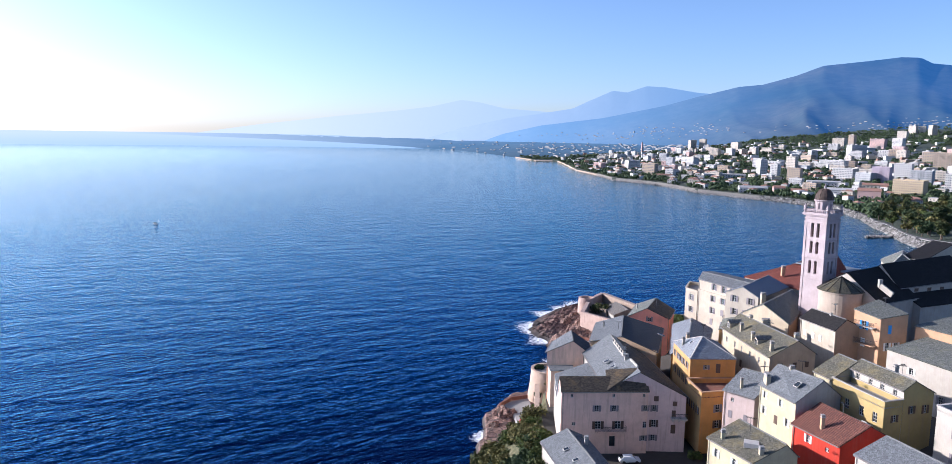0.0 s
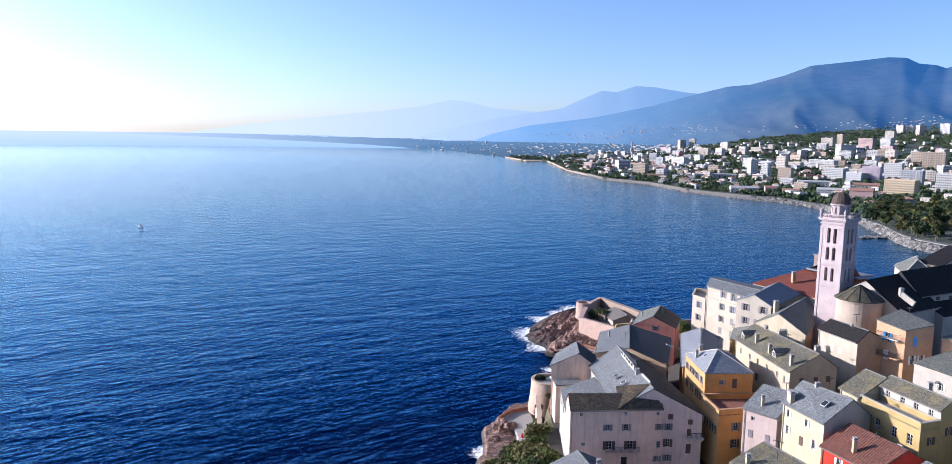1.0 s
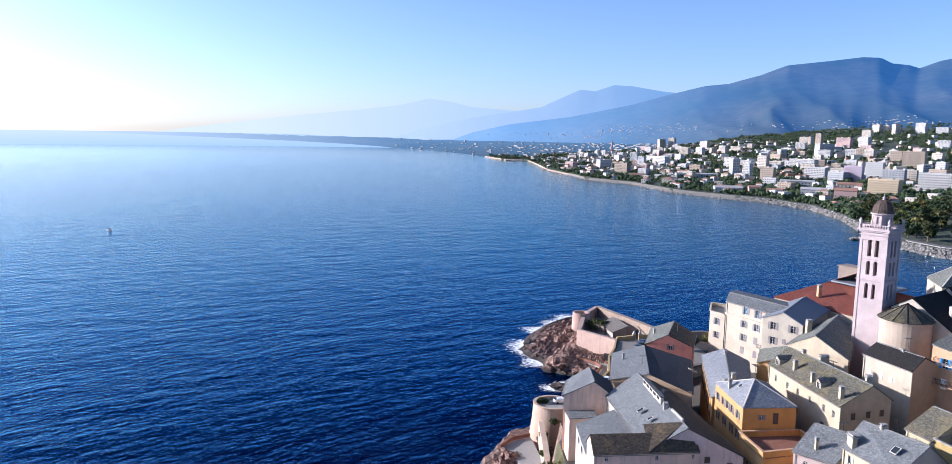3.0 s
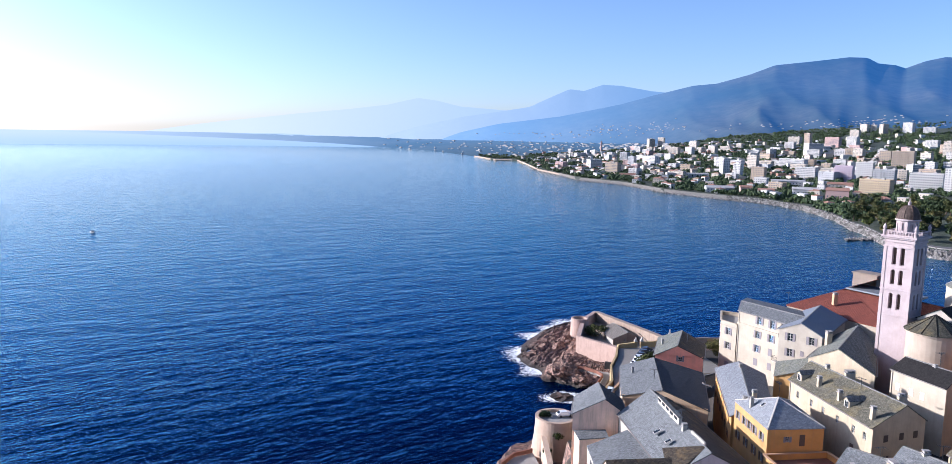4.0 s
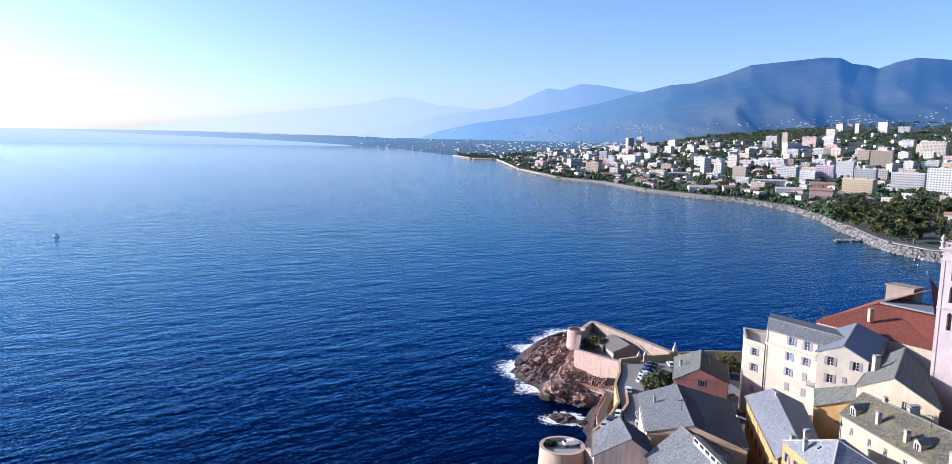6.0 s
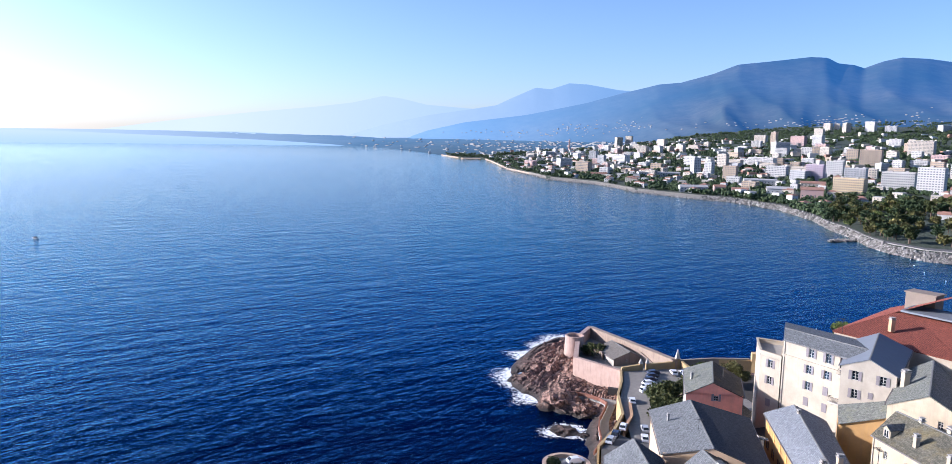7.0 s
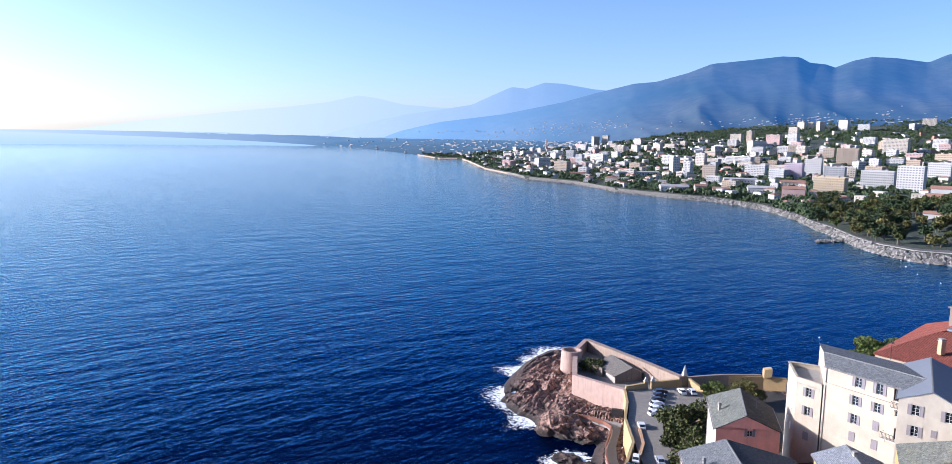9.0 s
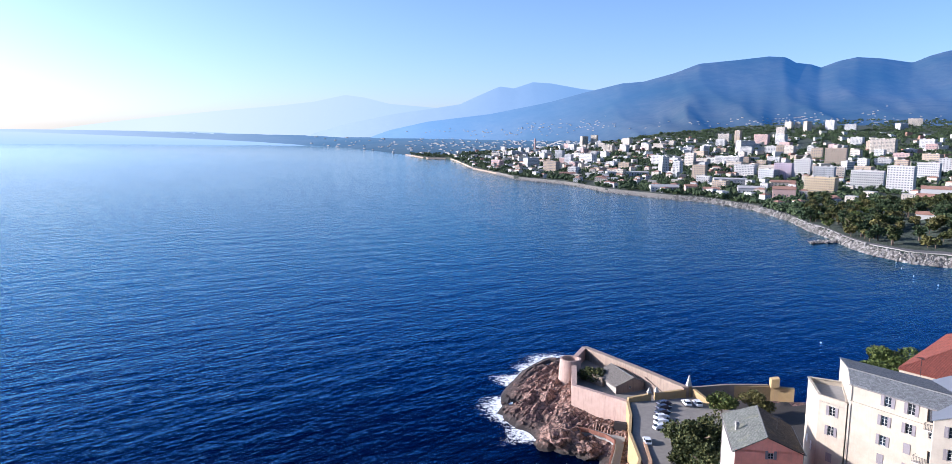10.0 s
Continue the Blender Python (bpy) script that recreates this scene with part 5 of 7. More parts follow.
def church_tower():
    x, y, turn, z0 = 85.50, 180.50, 33.0, 31.8
    t = anchor("bell_tower", (x, y, z0), "tall pale pink bell tower with arched openings and dark dome", "tower")
    top = 66.9 - z0
    s = 2.80
    stages = [(z, h, w) for z, h, w in ((29.4, 3.6, 0.82), (25.4, 3.0, 0.82), (20.4, 3.2, 0.76))]
    shaft = Build()
    # each face is a sheet with real round-headed openings cut through it
    for k in range(4):
        turnk = Matrix.Rotation(k * math.pi / 2, 3, "Z")

        def put(pts):
            shaft.poly([turnk @ Vector((u, -s + d, z)) for u, z, d in pts])
        cuts = [0.0] + sorted({z for z, h, w in stages} | {z + h for z, h, w in stages}) + [top]
        for za, zb in zip(cuts, cuts[1:]):
            hit = [st for st in stages if abs(st[0] - za) < 0.01]
            if not hit:
                put([(-s, za, 0), (s, za, 0), (s, zb, 0), (-s, zb, 0)])
                continue
            z, h, w = hit[0]
            g = 0.76
            edges = [-s, -g - w / 2, -g + w / 2, g - w / 2, g + w / 2, s]
            for i in (0, 2, 4):
                put([(edges[i], za, 0), (edges[i + 1], za, 0), (edges[i + 1], zb, 0), (edges[i], zb, 0)])
            for c in (-g, g):
                arc = [(c + a, z + b) for a, b in arch_pts(w, h)]
                head = arc[2:]
                put([(c + w / 2, zb, 0), (c, zb, 0)] + [(u, q, 0) for u, q in reversed(head[:5])])
                put([(c, zb, 0), (c - w / 2, zb, 0)] + [(u, q, 0) for u, q in reversed(head[4:])])
                for (ua, qa), (ub, qb) in zip(arc, arc[1:] + arc[:1]):
                    put([(ub, qb, 0), (ua, qa, 0), (ua, qa, 0.7), (ub, qb, 0.7)])
    child(shaft.done("shaft", M["towerpink"]), t)
    b = Build()
    b.box(-s + 0.72, -s + 0.72, 0, s - 0.72, s - 0.72, top - 0.1)
    child(b.done("bell_chamber", M["shutbrown"]), t)
    for z, w, h in ((top - 2.2, 0.22, 0.3), (top - 1.2, 0.2, 0.25), (28.75, 0.12, 0.22), (24.2, 0.2, 0.3), (18.9, 0.14, 0.22)):
        b = Build()
        b.box(-s - w, -s - w, z, s + w, s + w, z + h)
        child(b.done("string_course", M["towerpink"]), t)
    b = Build()
    b.box(-s - 0.35, -s - 0.35, top - 0.5, s + 0.35, s + 0.35, top - 0.2)
    b.box(-s - 0.6, -s - 0.6, top - 0.2, s + 0.6, s + 0.6, top + 0.15)
    child(b.done("cornice", M["towerpink"]), t)
    # corner pilasters of the belfry stages
    for sx in (-1, 1):
        for sy in (-1, 1):
            b = Build()
            b.box(sx * s - 0.5 if sx > 0 else -s - 0.1, sy * s - 0.5 if sy > 0 else -s - 0.1, 8,
                  s + 0.1 if sx > 0 else -s + 0.5, s + 0.1 if sy > 0 else -s + 0.5, top - 2.2)
            child(b.done("pilaster", M["towerpink"]), t)
            b = Build()
            b.lathe((sx * (s + 0.15), sy * (s + 0.15), top + 0.15), [(0.32, 0), (0.32, 0.8), (0.42, 0.85), (0.42, 1.0), (0.2, 1.1), (0.34, 1.5), (0.3, 1.8), (0.05, 2.3)], 10)
            child(b.done("finial_urn", M["towerpink"], True), t)
    # balustrade
    for k in range(4):
        b = Build()
        b.box(-s + 0.3, -s - 0.25, top + 0.15, s - 0.3, -s + 0.05, top + 0.35)
        b.box(-s + 0.3, -s - 0.25, top + 0.95, s - 0.3, -s + 0.05, top + 1.1)
        for i in range(9):
            u = -s + 0.6 + i * (2 * s - 1.2) / 8
            b.box(u - 0.09, -s - 0.17, top + 0.35, u + 0.09, -s - 0.02, top + 0.95)
        ob = child(b.done("balustrade", M["towerpink"]), t)
        ob.rotation_euler = (0, 0, k * math.pi / 2)
    b = Build()
    for k in range(8):
        a0, a1 = (k - 0.5) * math.pi / 4, (k + 0.5) * math.pi / 4
        r = 2.0
        pa, pb = Vector((r * math.cos(a0), r * math.sin(a0), 0)), Vector((r * math.cos(a1), r * math.sin(a1), 0))
        wall_sheet(b, pa, pb, top + 0.1, top + 3.2, top + 3.2, None, [((pb - pa).length / 2, top + 1.9, 0.55, 1.5)])
    child(b.done("drum", M["towerpink"]), t)
    b = Build()
    b.lathe((0, 0, top), [(2.1, 3.05), (2.3, 3.2), (2.3, 3.4), (2.1, 3.5)], 16)
    child(b.done("drum_cornice", M["towerpink"]), t)
    b = Build()
    rings = [(2.15 * math.cos(a) ** 0.9, 3.45 + 2.75 * math.sin(a)) for a in [i * math.pi / 20 for i in range(10)]]
    b.lathe((0, 0, top), rings + [(0.25, 6.2)], 24)
    child(b.done("dome", M["domeslate"], False), t)
    for k in range(8):
        b = Build()
        pts = [Vector((math.cos(k * math.pi / 4) * r, math.sin(k * math.pi / 4) * r, top + z)) for r, z in rings]
        for p, q in zip(pts, pts[1:]):
            b.bar(p, q, 0.16, 0.08)
        child(b.done("dome_rib", M["shutbrown"]), t)
    b = Build()
    b.lathe((0, 0, top + 6.1), [(0.30, 0), (0.30, 0.5), (0.38, 0.55), (0.1, 0.9), (0.06, 1.5)], 10)
    child(b.done("lantern", M["towerpink"]), t)
    t.rotation_euler = (0, 0, radians(turn))


M["domeslate"] = slate("dome_slate", [(0.10, 0.075, 0.065), (0.15, 0.11, 0.09), (0.12, 0.09, 0.075)])
church_tower()


def church():
    c = anchor("church", (92.0, 172.0, 28.0), "cathedral with round apse and long dark tiled roofs", "church")
    # apse: a drum with a ribbed half-cone roof
    ax, ay, r = 86.9, 171.6, 4.7
    b = Build()
    b.lathe((ax, ay, 28), [(r, 0), (r, 21.2), (r + 0.25, 21.3), (r + 0.25, 21.7)], 36)
    local(b.done("apse_wall", M["apse"]), c)
    b = Build()
    b.lathe((ax, ay, 49.7), [(r + 0.5, 0), (r + 0.5, 0.12), (0.05, 3.2)], 36, False)
    local(b.done("apse_roof", M["slatemoss"]), c)
    for k in range(12):
        a = 2 * math.pi * k / 12
        b = Build()
        b.bar((ax + (r + 0.5) * math.cos(a), ay + (r + 0.5) * math.sin(a), 49.84), (ax, ay, 52.92), 0.13, 0.07)
        local(b.done("apse_rib", M["slatedark"]), c)
    # niche on the apse
    b = Build()
    d = Vector((-0.62, -0.78, 0)).normalized()
    side = Vector((-d.y, d.x, 0))
    base = Vector((ax, ay, 40.2)) + d * (r + 0.02)
    outer = [base + side * u + Vector((0, 0, z)) for u, z in arch_pts(2.6, 4.4)]
    inner = [base + side * u + Vector((0, 0, z)) for u, z in arch_pts(1.8, 3.9)]
    for i in range(len(outer)):
        j = (i + 1) % len(outer)
        b.poly([outer[i] + d * 0.25, outer[j] + d * 0.25, inner[j] + d * 0.25, inner[i] + d * 0.25])
        b.poly([outer[i], outer[j], outer[j] + d * 0.25, outer[i] + d * 0.25])
    local(b.done("niche_surround", M["trim"]), c)
    return c


church_ob = church()
# nave and aisle: long ridges running away to the right
house("church_choir", [(93.0, 165.3), (104.6, 170.6), (98.8, 182.6), (87.0, 177.0)], 28.0, [47.9, 48.4, 51.4, 51.0], ("u", 0.68, 0.68, 53.5, 54.4), "white", "slatedark",
      "church choir with a steep dark tiled roof", category="church", caps=False)
house("church_nave", [(101.0, 172.0), (122.5, 179.2), (118.5, 190.5), (97.5, 182.5)], 28.0, [50.3, 51.5, 51.2, 50.2], ("u", 0.5, 0.5, 55.0, 56.3), "white", "slatedark",
      "church nave with dark tiled gable roof and clerestory", {0: row((0.24, 0.42, 0.6, 0.78, 0.92), 0.75, 1.2, 0.8, "c", "shutbrown")}, category="church", caps=False)
house("church_aisle", [(104.4, 168.6), (125.2, 175.6), (122.6, 179.1), (102.2, 172.2)], 28.0, [46.6, 47.4, 49.4, 48.7], "shed", "white", "slatedark",
      "church side aisle with dark tiled lean-to roof", category="church")
wp = Build()
wp.bar((95.2, 170.2, 50.6), (96.6, 167.4, 49.0), 0.5, 1.3)
wp.box(95.0, 169.8, 50.6, 95.8, 170.6, 52.6)
tagged(wp.done("roof_parapet", M["white"]), "small white stepped parapet on the church roof", "parapet")
house("church_facade_gable", [(123.7, 200.0), (138.0, 208.0), (136.0, 214.0), (121.0, 206.0)], 28.0, [52.5, 52.5, 52.5, 52.5], ("v", 0.85, 0.85, 56.3), "cream", "slatedark",
      "cream church gable with a stone cross", category="church")


def cross(x, y, z):
    t = anchor("stone_cross", (x, y, z), "small pale stone cross on the gable top", "cross")
    b = Build()
    b.box(-0.5, -0.3, 0, 0.5, 0.3, 0.8, 0.1)
    child(b.done("pedestal", M["trim"]), t)
    b = Build()
    b.box(-0.14, -0.12, 0.8, 0.14, 0.12, 3.2)
    b.box(-0.75, -0.12, 2.1, -0.14, 0.12, 2.4)
    b.box(0.14, -0.12, 2.1, 0.75, 0.12, 2.4)
    child(b.done("cross_arms", M["trim"]), t)


cross(136.8, 207.3, 56.3)
house("sacristy", [(114.0, 200.0), (122.5, 200.5), (131.0, 216.0), (119.0, 213.0)], 28.0, 50.4, ("hip", (120.0, 204.5), (124.0, 211.0), 53.4), "cream", "slategreen",
      "pale building with a mossy slate hip roof", category="church")
house("peach_backhouse", [(94.0, 152.8), (100.0, 141.0), (112.0, 147.0), (106.0, 158.0)], 27.0, [46.0, 46.0, 47.0, 47.0], "shed", "peach", "slategreen", "peach house with low slate roof", {0: row((0.3, 0.6), 3.4, 0.9, 1.7, "s", "shutwhite")})
house("grey_gabled_house", [(84.5, 146.0), (90.5, 131.0), (100.0, 135.0), (95.0, 150.0)], 26.0, [42.8, 42.4, 44.2, 44.2], "shed", "white", "slategreen", "weathered white house with low slate roof",
      {0: row((0.35,), 2.6, 0.9, 1.4, "s", "shutwhite") + row((0.75,), 6.4, 0.9, 1.5, "s", "shutgrey")})


# ---------------------------------------------------------------- the sea fort and its terrace
def thick_wall(name, pts, zb, zt, thick, mat, label, parent=None, cap=None, kind=""):
    """A wall along pts (x, y), tops zt (one or per point), standing on zb (one or per point)."""
    zbs = zb if isinstance(zb, (list, tuple)) else [zb] * len(pts)
    zts = zt if isinstance(zt, (list, tuple)) else [zt] * len(pts)
    top = parent or anchor(name, (pts[0][0], pts[0][1], min(zbs)), label, "wall")
    for i in range(len(pts) - 1):
        p, q = Vector((*pts[i], 0)), Vector((*pts[i + 1], 0))
        d = (q - p).normalized()
        s = Vector((-d.y, d.x, 0)) * thick / 2
        e = d * 0.25 * thick
        b = Build()
        a = [p - e + s, p - e - s, q + e - s, q + e + s]
        b.v = [(c.x, c.y, z) for c, z in zip(a, (zbs[i], zbs[i], zbs[i + 1], zbs[i + 1]))] + [(c.x, c.y, z) for c, z in zip(a, (zts[i], zts[i], zts[i + 1], zts[i + 1]))]
        b.f = [(0, 1, 2, 3)[::-1], (4, 5, 6, 7), (0, 1, 5, 4), (1, 2, 6, 5), (2, 3, 7, 6), (3, 0, 4, 7)]
        local(b.done("wall", M[mat]), top)
        c = Build()
        c.bar((p.x, p.y, zts[i]), (q.x, q.y, zts[i + 1]), thick + 0.16, 0.14)
        local(c.done("coping", M[cap or mat]), top)
    return top


fort = anchor("sea_fort", (56.0, 320.0, 0.0), "weathered pink bastion walls with a round corner turret", "fort")
thick_wall("", [(51.9, 329.0), (46.6, 310.6), (57.9, 294.8)], [0, 0, 0.5], [9.8, 9.3, 9.6], 1.5, "fort", "", fort)
thick_wall("", [(52.4, 333.6), (61.6, 348.6)], 0, [9.6, 9.6], 1.5, "fort", "", fort)
thick_wall("", [(61.8, 348.9), (72.0, 318.5), (76.8, 297.9)], 0, [9.6, 10.7, 12.0], 2.0, "fortold", "", fort)
b = Build()
b.lathe((51.3, 331.4, 0), [(4.0, 0), (3.75, 6), (3.5, 11.2), (2.8, 11.2), (2.8, 9.6)], 36, True)
local(b.done("turret", M["fort"], False), fort)
b = Build()
b.slab([(54.2, 286.0, 5.6), (76.4, 297.0, 5.6), (71.5, 318.0, 5.6), (61.5, 348.0, 5.6), (53.0, 332.5, 5.6), (51.8, 329.0, 5.6), (47.0, 311.0, 5.6), (57.8, 295.6, 5.6)][1:], 5.0)
local(b.done("fort_yard", M["paving"]), fort)
# the front gable's shade is painted with the darker inner-wall plaster
house("fort_guardhouse", [(60.4, 311.4), (70.6, 314.2), (68.4, 329.0), (58.2, 325.8)], 5.6, 8.0, ("v", 0.62, 0.6, 10.0), "white", "stoneslab",
      "low guardhouse with a pale stone slab roof in the fort", {0: row((0.5,), 0.9, 0.8, 0.9, "p"), 3: row((0.12,), 1.0, 0.4, 0.6, "p")}, category="guardhouse", walls={0: "fortold"})
b = Build()
b.v = [(71.0, 315.0, 5.6), (74.6, 300.6, 5.6), (75.6, 301.0, 5.6), (72.2, 316.0, 5.6), (71.0, 315.0, 9.4), (74.6, 300.6, 6.2), (75.6, 301.0, 6.2), (72.2, 316.0, 9.4)]
b.f = [(0, 3, 2, 1), (4, 5, 6, 7), (0, 1, 5, 4), (1, 2, 6, 5), (2, 3, 7, 6), (3, 0, 4, 7)]
tagged(b.done("stone_ramp", M["fortold"]), "sloping stone ramp wall along the fort's inner wall", "ramp")
thick_wall("yard_wall", [(53.6, 327.0), (58.4, 318.5)], 5.6, [9.0, 8.4], 0.7, "fortold", "old dark wall inside the fort yard")
thick_wall("gate_wall", [(58.2, 295.0), (64.8, 296.2)], 8.6, [10.6, 11.0], 0.8, "fortyellow", "yellow plastered wall beside the fort gate")
thick_wall("gate_wall", [(67.4, 296.6), (76.6, 297.6)], 8.6, [11.0, 11.4], 0.8, "fortyellow", "yellow plastered wall beside the fort gate")


def pillar(x, y, z, w, h, tip, mat, label, lean=0.0):
    t = anchor("gate_pillar", (x, y, z), label, "pillar")
    b = Build()
    b.box(-w / 2, -w / 2, 0, w / 2, w / 2, h)
    child(b.done("shaft", M[mat]), t)
    b = Build()
    b.box(-w / 2 - 0.1, -w / 2 - 0.1, h, w / 2 + 0.1, w / 2 + 0.1, h + 0.2)
    b.box(-w / 2, -w / 2, h + 0.2, w / 2, w / 2, h + tip, w / 2 - 0.08)
    child(b.done("pyramid_cap", M["trim"]), t)
    return t


pillar(64.9, 296.3, 9.0, 1.1, 2.4, 1.6, "fortyellow", "yellow gate pillar with pale pointed cap")
pillar(67.3, 296.7, 9.0, 1.1, 2.4, 1.6, "fortyellow", "yellow gate pillar with pale pointed cap")
pillar(78.2, 298.6, 8.6, 1.3, 3.6, 3.2, "fortyellow", "tall yellow pillar with a white obelisk cap")
thick_wall("terrace_wall", [(79.2, 297.0), (80.8, 289.0), (84.0, 286.0)], 8.6, [11.6, 10.4, 10.2], 0.7, "fortyellow", "yellow terrace wall along the car park")
thick_wall("sea_parapet", [(78.5, 299.5), (90.0, 297.4), (101.0, 294.2)], 6.0, [11.2, 12.4, 13.0], 0.8, "stonewall", "old stone parapet wall above the sea")
thick_wall("yellow_bastion_wall", [(92.0, 296.8), (101.6, 293.8), (107.0, 290.5)], 6.0, [12.2, 12.6, 13.0], 1.0, "fortyellow", "yellow wall with a raised wedge end")
b = Build()
b.slab([(101.0, 292.4, 15.2), (103.0, 291.4, 15.8), (103.6, 293.6, 15.8), (101.6, 294.6, 15.2)], 2.6)
tagged(b.done("wall_wedge", M["fortyellow"]), "yellow wedge-shaped block on the sea wall", "wall")
# retaining wall along the ramp, lit yellow, falling to the sea path
thick_wall("ramp_wall", [(57.6, 294.2), (54.6, 283.6), (49.9, 272.0), (46.4, 256.0), (40.0, 243.0), (33.0, 232.0)], [0.8, 0.8, 0.8, 1.5, 3.0, 4.0], [9.9, 10.0, 10.2, 10.6, 11.6, 12.4], 0.55, "fortyellow",
           "yellow retaining wall beside the ramp")
thick_wall("kerb_wall", [(51.6, 266.0), (48.6, 255.0), (43.4, 245.0)], [8.0, 8.0, 9.0], [10.0, 10.4, 11.2], 0.6, "peach", "low ochre wall beside the parked cars")
b = Build()
b.slab([(43.8, 240.0, 10.2), (58.0, 236.0, 10.2), (88.0, 262.0, 9.35), (86.0, 287.0, 9.35), (79.0, 296.6, 9.35), (58.6, 294.6, 9.35), (55.0, 283.0, 9.35), (50.4, 271.4, 9.5), (46.9, 255.6, 9.9)], 4.0)
tagged(b.done("pavement", M["paving"] if "paving" in M else M["asphalt"]), "grey asphalt car park below the fort", "car park", kind="structure")
b = Build()
b.slab([(33.6, 231.6, 12.0), (46.0, 224.0, 13.0), (58.0, 236.0, 10.25), (43.8, 240.0, 10.25), (40.4, 242.6, 11.0)], 4.0)
tagged(b.done("road", M["asphalt"]), "asphalt ramp up to the old town", "road", kind="structure")
# lower path to the tunnel and along the shore, with its parapet towards the water
def shore_path():
    b = Build()
    for (l0, r0), (l1, r1) in zip(SHORE_PATH, SHORE_PATH[1:]):
        b.slab([(*l0, 2.8), (*l1, 2.8), (*r1, 2.8), (*r0, 2.8)], 1.6)
    tagged(b.done("path", M["concrete"]), "narrow grey concrete path along the shore", "path", kind="structure")
    b = Build()
    for (l0, _r), (l1, _q) in zip(SHORE_PATH, SHORE_PATH[1:]):
        b.bar((*l0, 3.0), (*l1, 3.0), 0.4, 1.1)
    tagged(b.done("path_parapet", M["parapet"]), "low reddish parapet along the shore path", "parapet")


shore_path()
# solid block; the darkness inside the tunnel is its near-black colour
b = Build()
b.box(-1.7, -0.2, 0, 1.7, 1.0, 3.4)
tun = b.done("tunnel_mouth", M["dark"])
tun.matrix_world = pose(53.6, 288.6, 2.5, 0, 0, -28)
tagged(tun, "near-black block standing for the unlit tunnel mouth under the bastion", "tunnel")


# ---------------------------------------------------------------- round bastion with parked cars
def round_bastion():
    x, y = 23.6, 225.0
    t = anchor("round_bastion", (x, y, -1.0), "weathered round stone bastion standing in the sea", "bastion")
    b = Build()
    b.lathe((0, 0, 0), [(7.0, 0), (6.4, 3), (5.7, 8), (5.35, 12.4), (5.5, 12.5), (5.5, 12.8), (4.6, 12.8), (4.6, 11.9)], 48)
    child(b.done("drum_wall", M["bastion"]), t)
    b = Build()
    b.lathe((0, 0, 0), [(4.62, 11.8), (4.62, 11.95)], 40)
    child(b.done("platform", M["concrete"]), t)


M["bastion"] = plaster("plaster_bastion", (0.44, 0.33, 0.25), 0.5, (0.28, 0.2, 0.15))
round_bastion()
thick_wall("bastion_neck", [(29.0, 223.0), (31.6, 214.0)], 0, [11.8, 12.2], 1.0, "bastion", "curved stone wall joining bastion and town")
# sloping sea wall with a stair from the bastion to the path
thick_wall("sea_wall", [(19.6, 219.0), (18.6, 205.0), (17.2, 190.0), (14.0, 176.0), (12.0, 164.0)], [0, 0, 0, 3, 6], [8.5, 9.6, 11.5, 13.0, 14.0], 1.2, "bastion", "sloping stone sea wall below the houses")
b = Build()
b.slab([(8.5, 214.0, 3.2), (12.0, 218.6, 3.2), (17.2, 221.0, 3.2), (18.6, 206.0, 3.2), (16.6, 190.0, 4.2), (13.4, 177.0, 6.5), (10.6, 178.0, 6.5), (12.6, 192.0, 4.2), (12.4, 206.0, 3.2)], 2.6)
tagged(b.done("path", M["concrete"]), "grey sea-side walkway below the bastion", "path", kind="structure")
b = Build()
for p, q in (((8.2, 213.6, 3.2), (11.8, 219.0, 3.2)), ((11.8, 219.0, 3.2), (17.0, 221.4, 3.2))):
    b.bar(p, q, 0.45, 1.1)
tagged(b.done("path_parapet", M["parapet"]), "low reddish parapet along the walkway", "parapet")
b = Build()
b.lathe((13.6, 199.5, 3.3), [(0.16, 0), (0.16, 0.5), (0.42, 0.7), (0.36, 1.3), (0.1, 1.9)], 12)
tagged(b.done("folded_parasol", plain("red_cloth", (0.55, 0.03, 0.05), 0.8), True), "small red folded parasol on the walkway", "parasol")


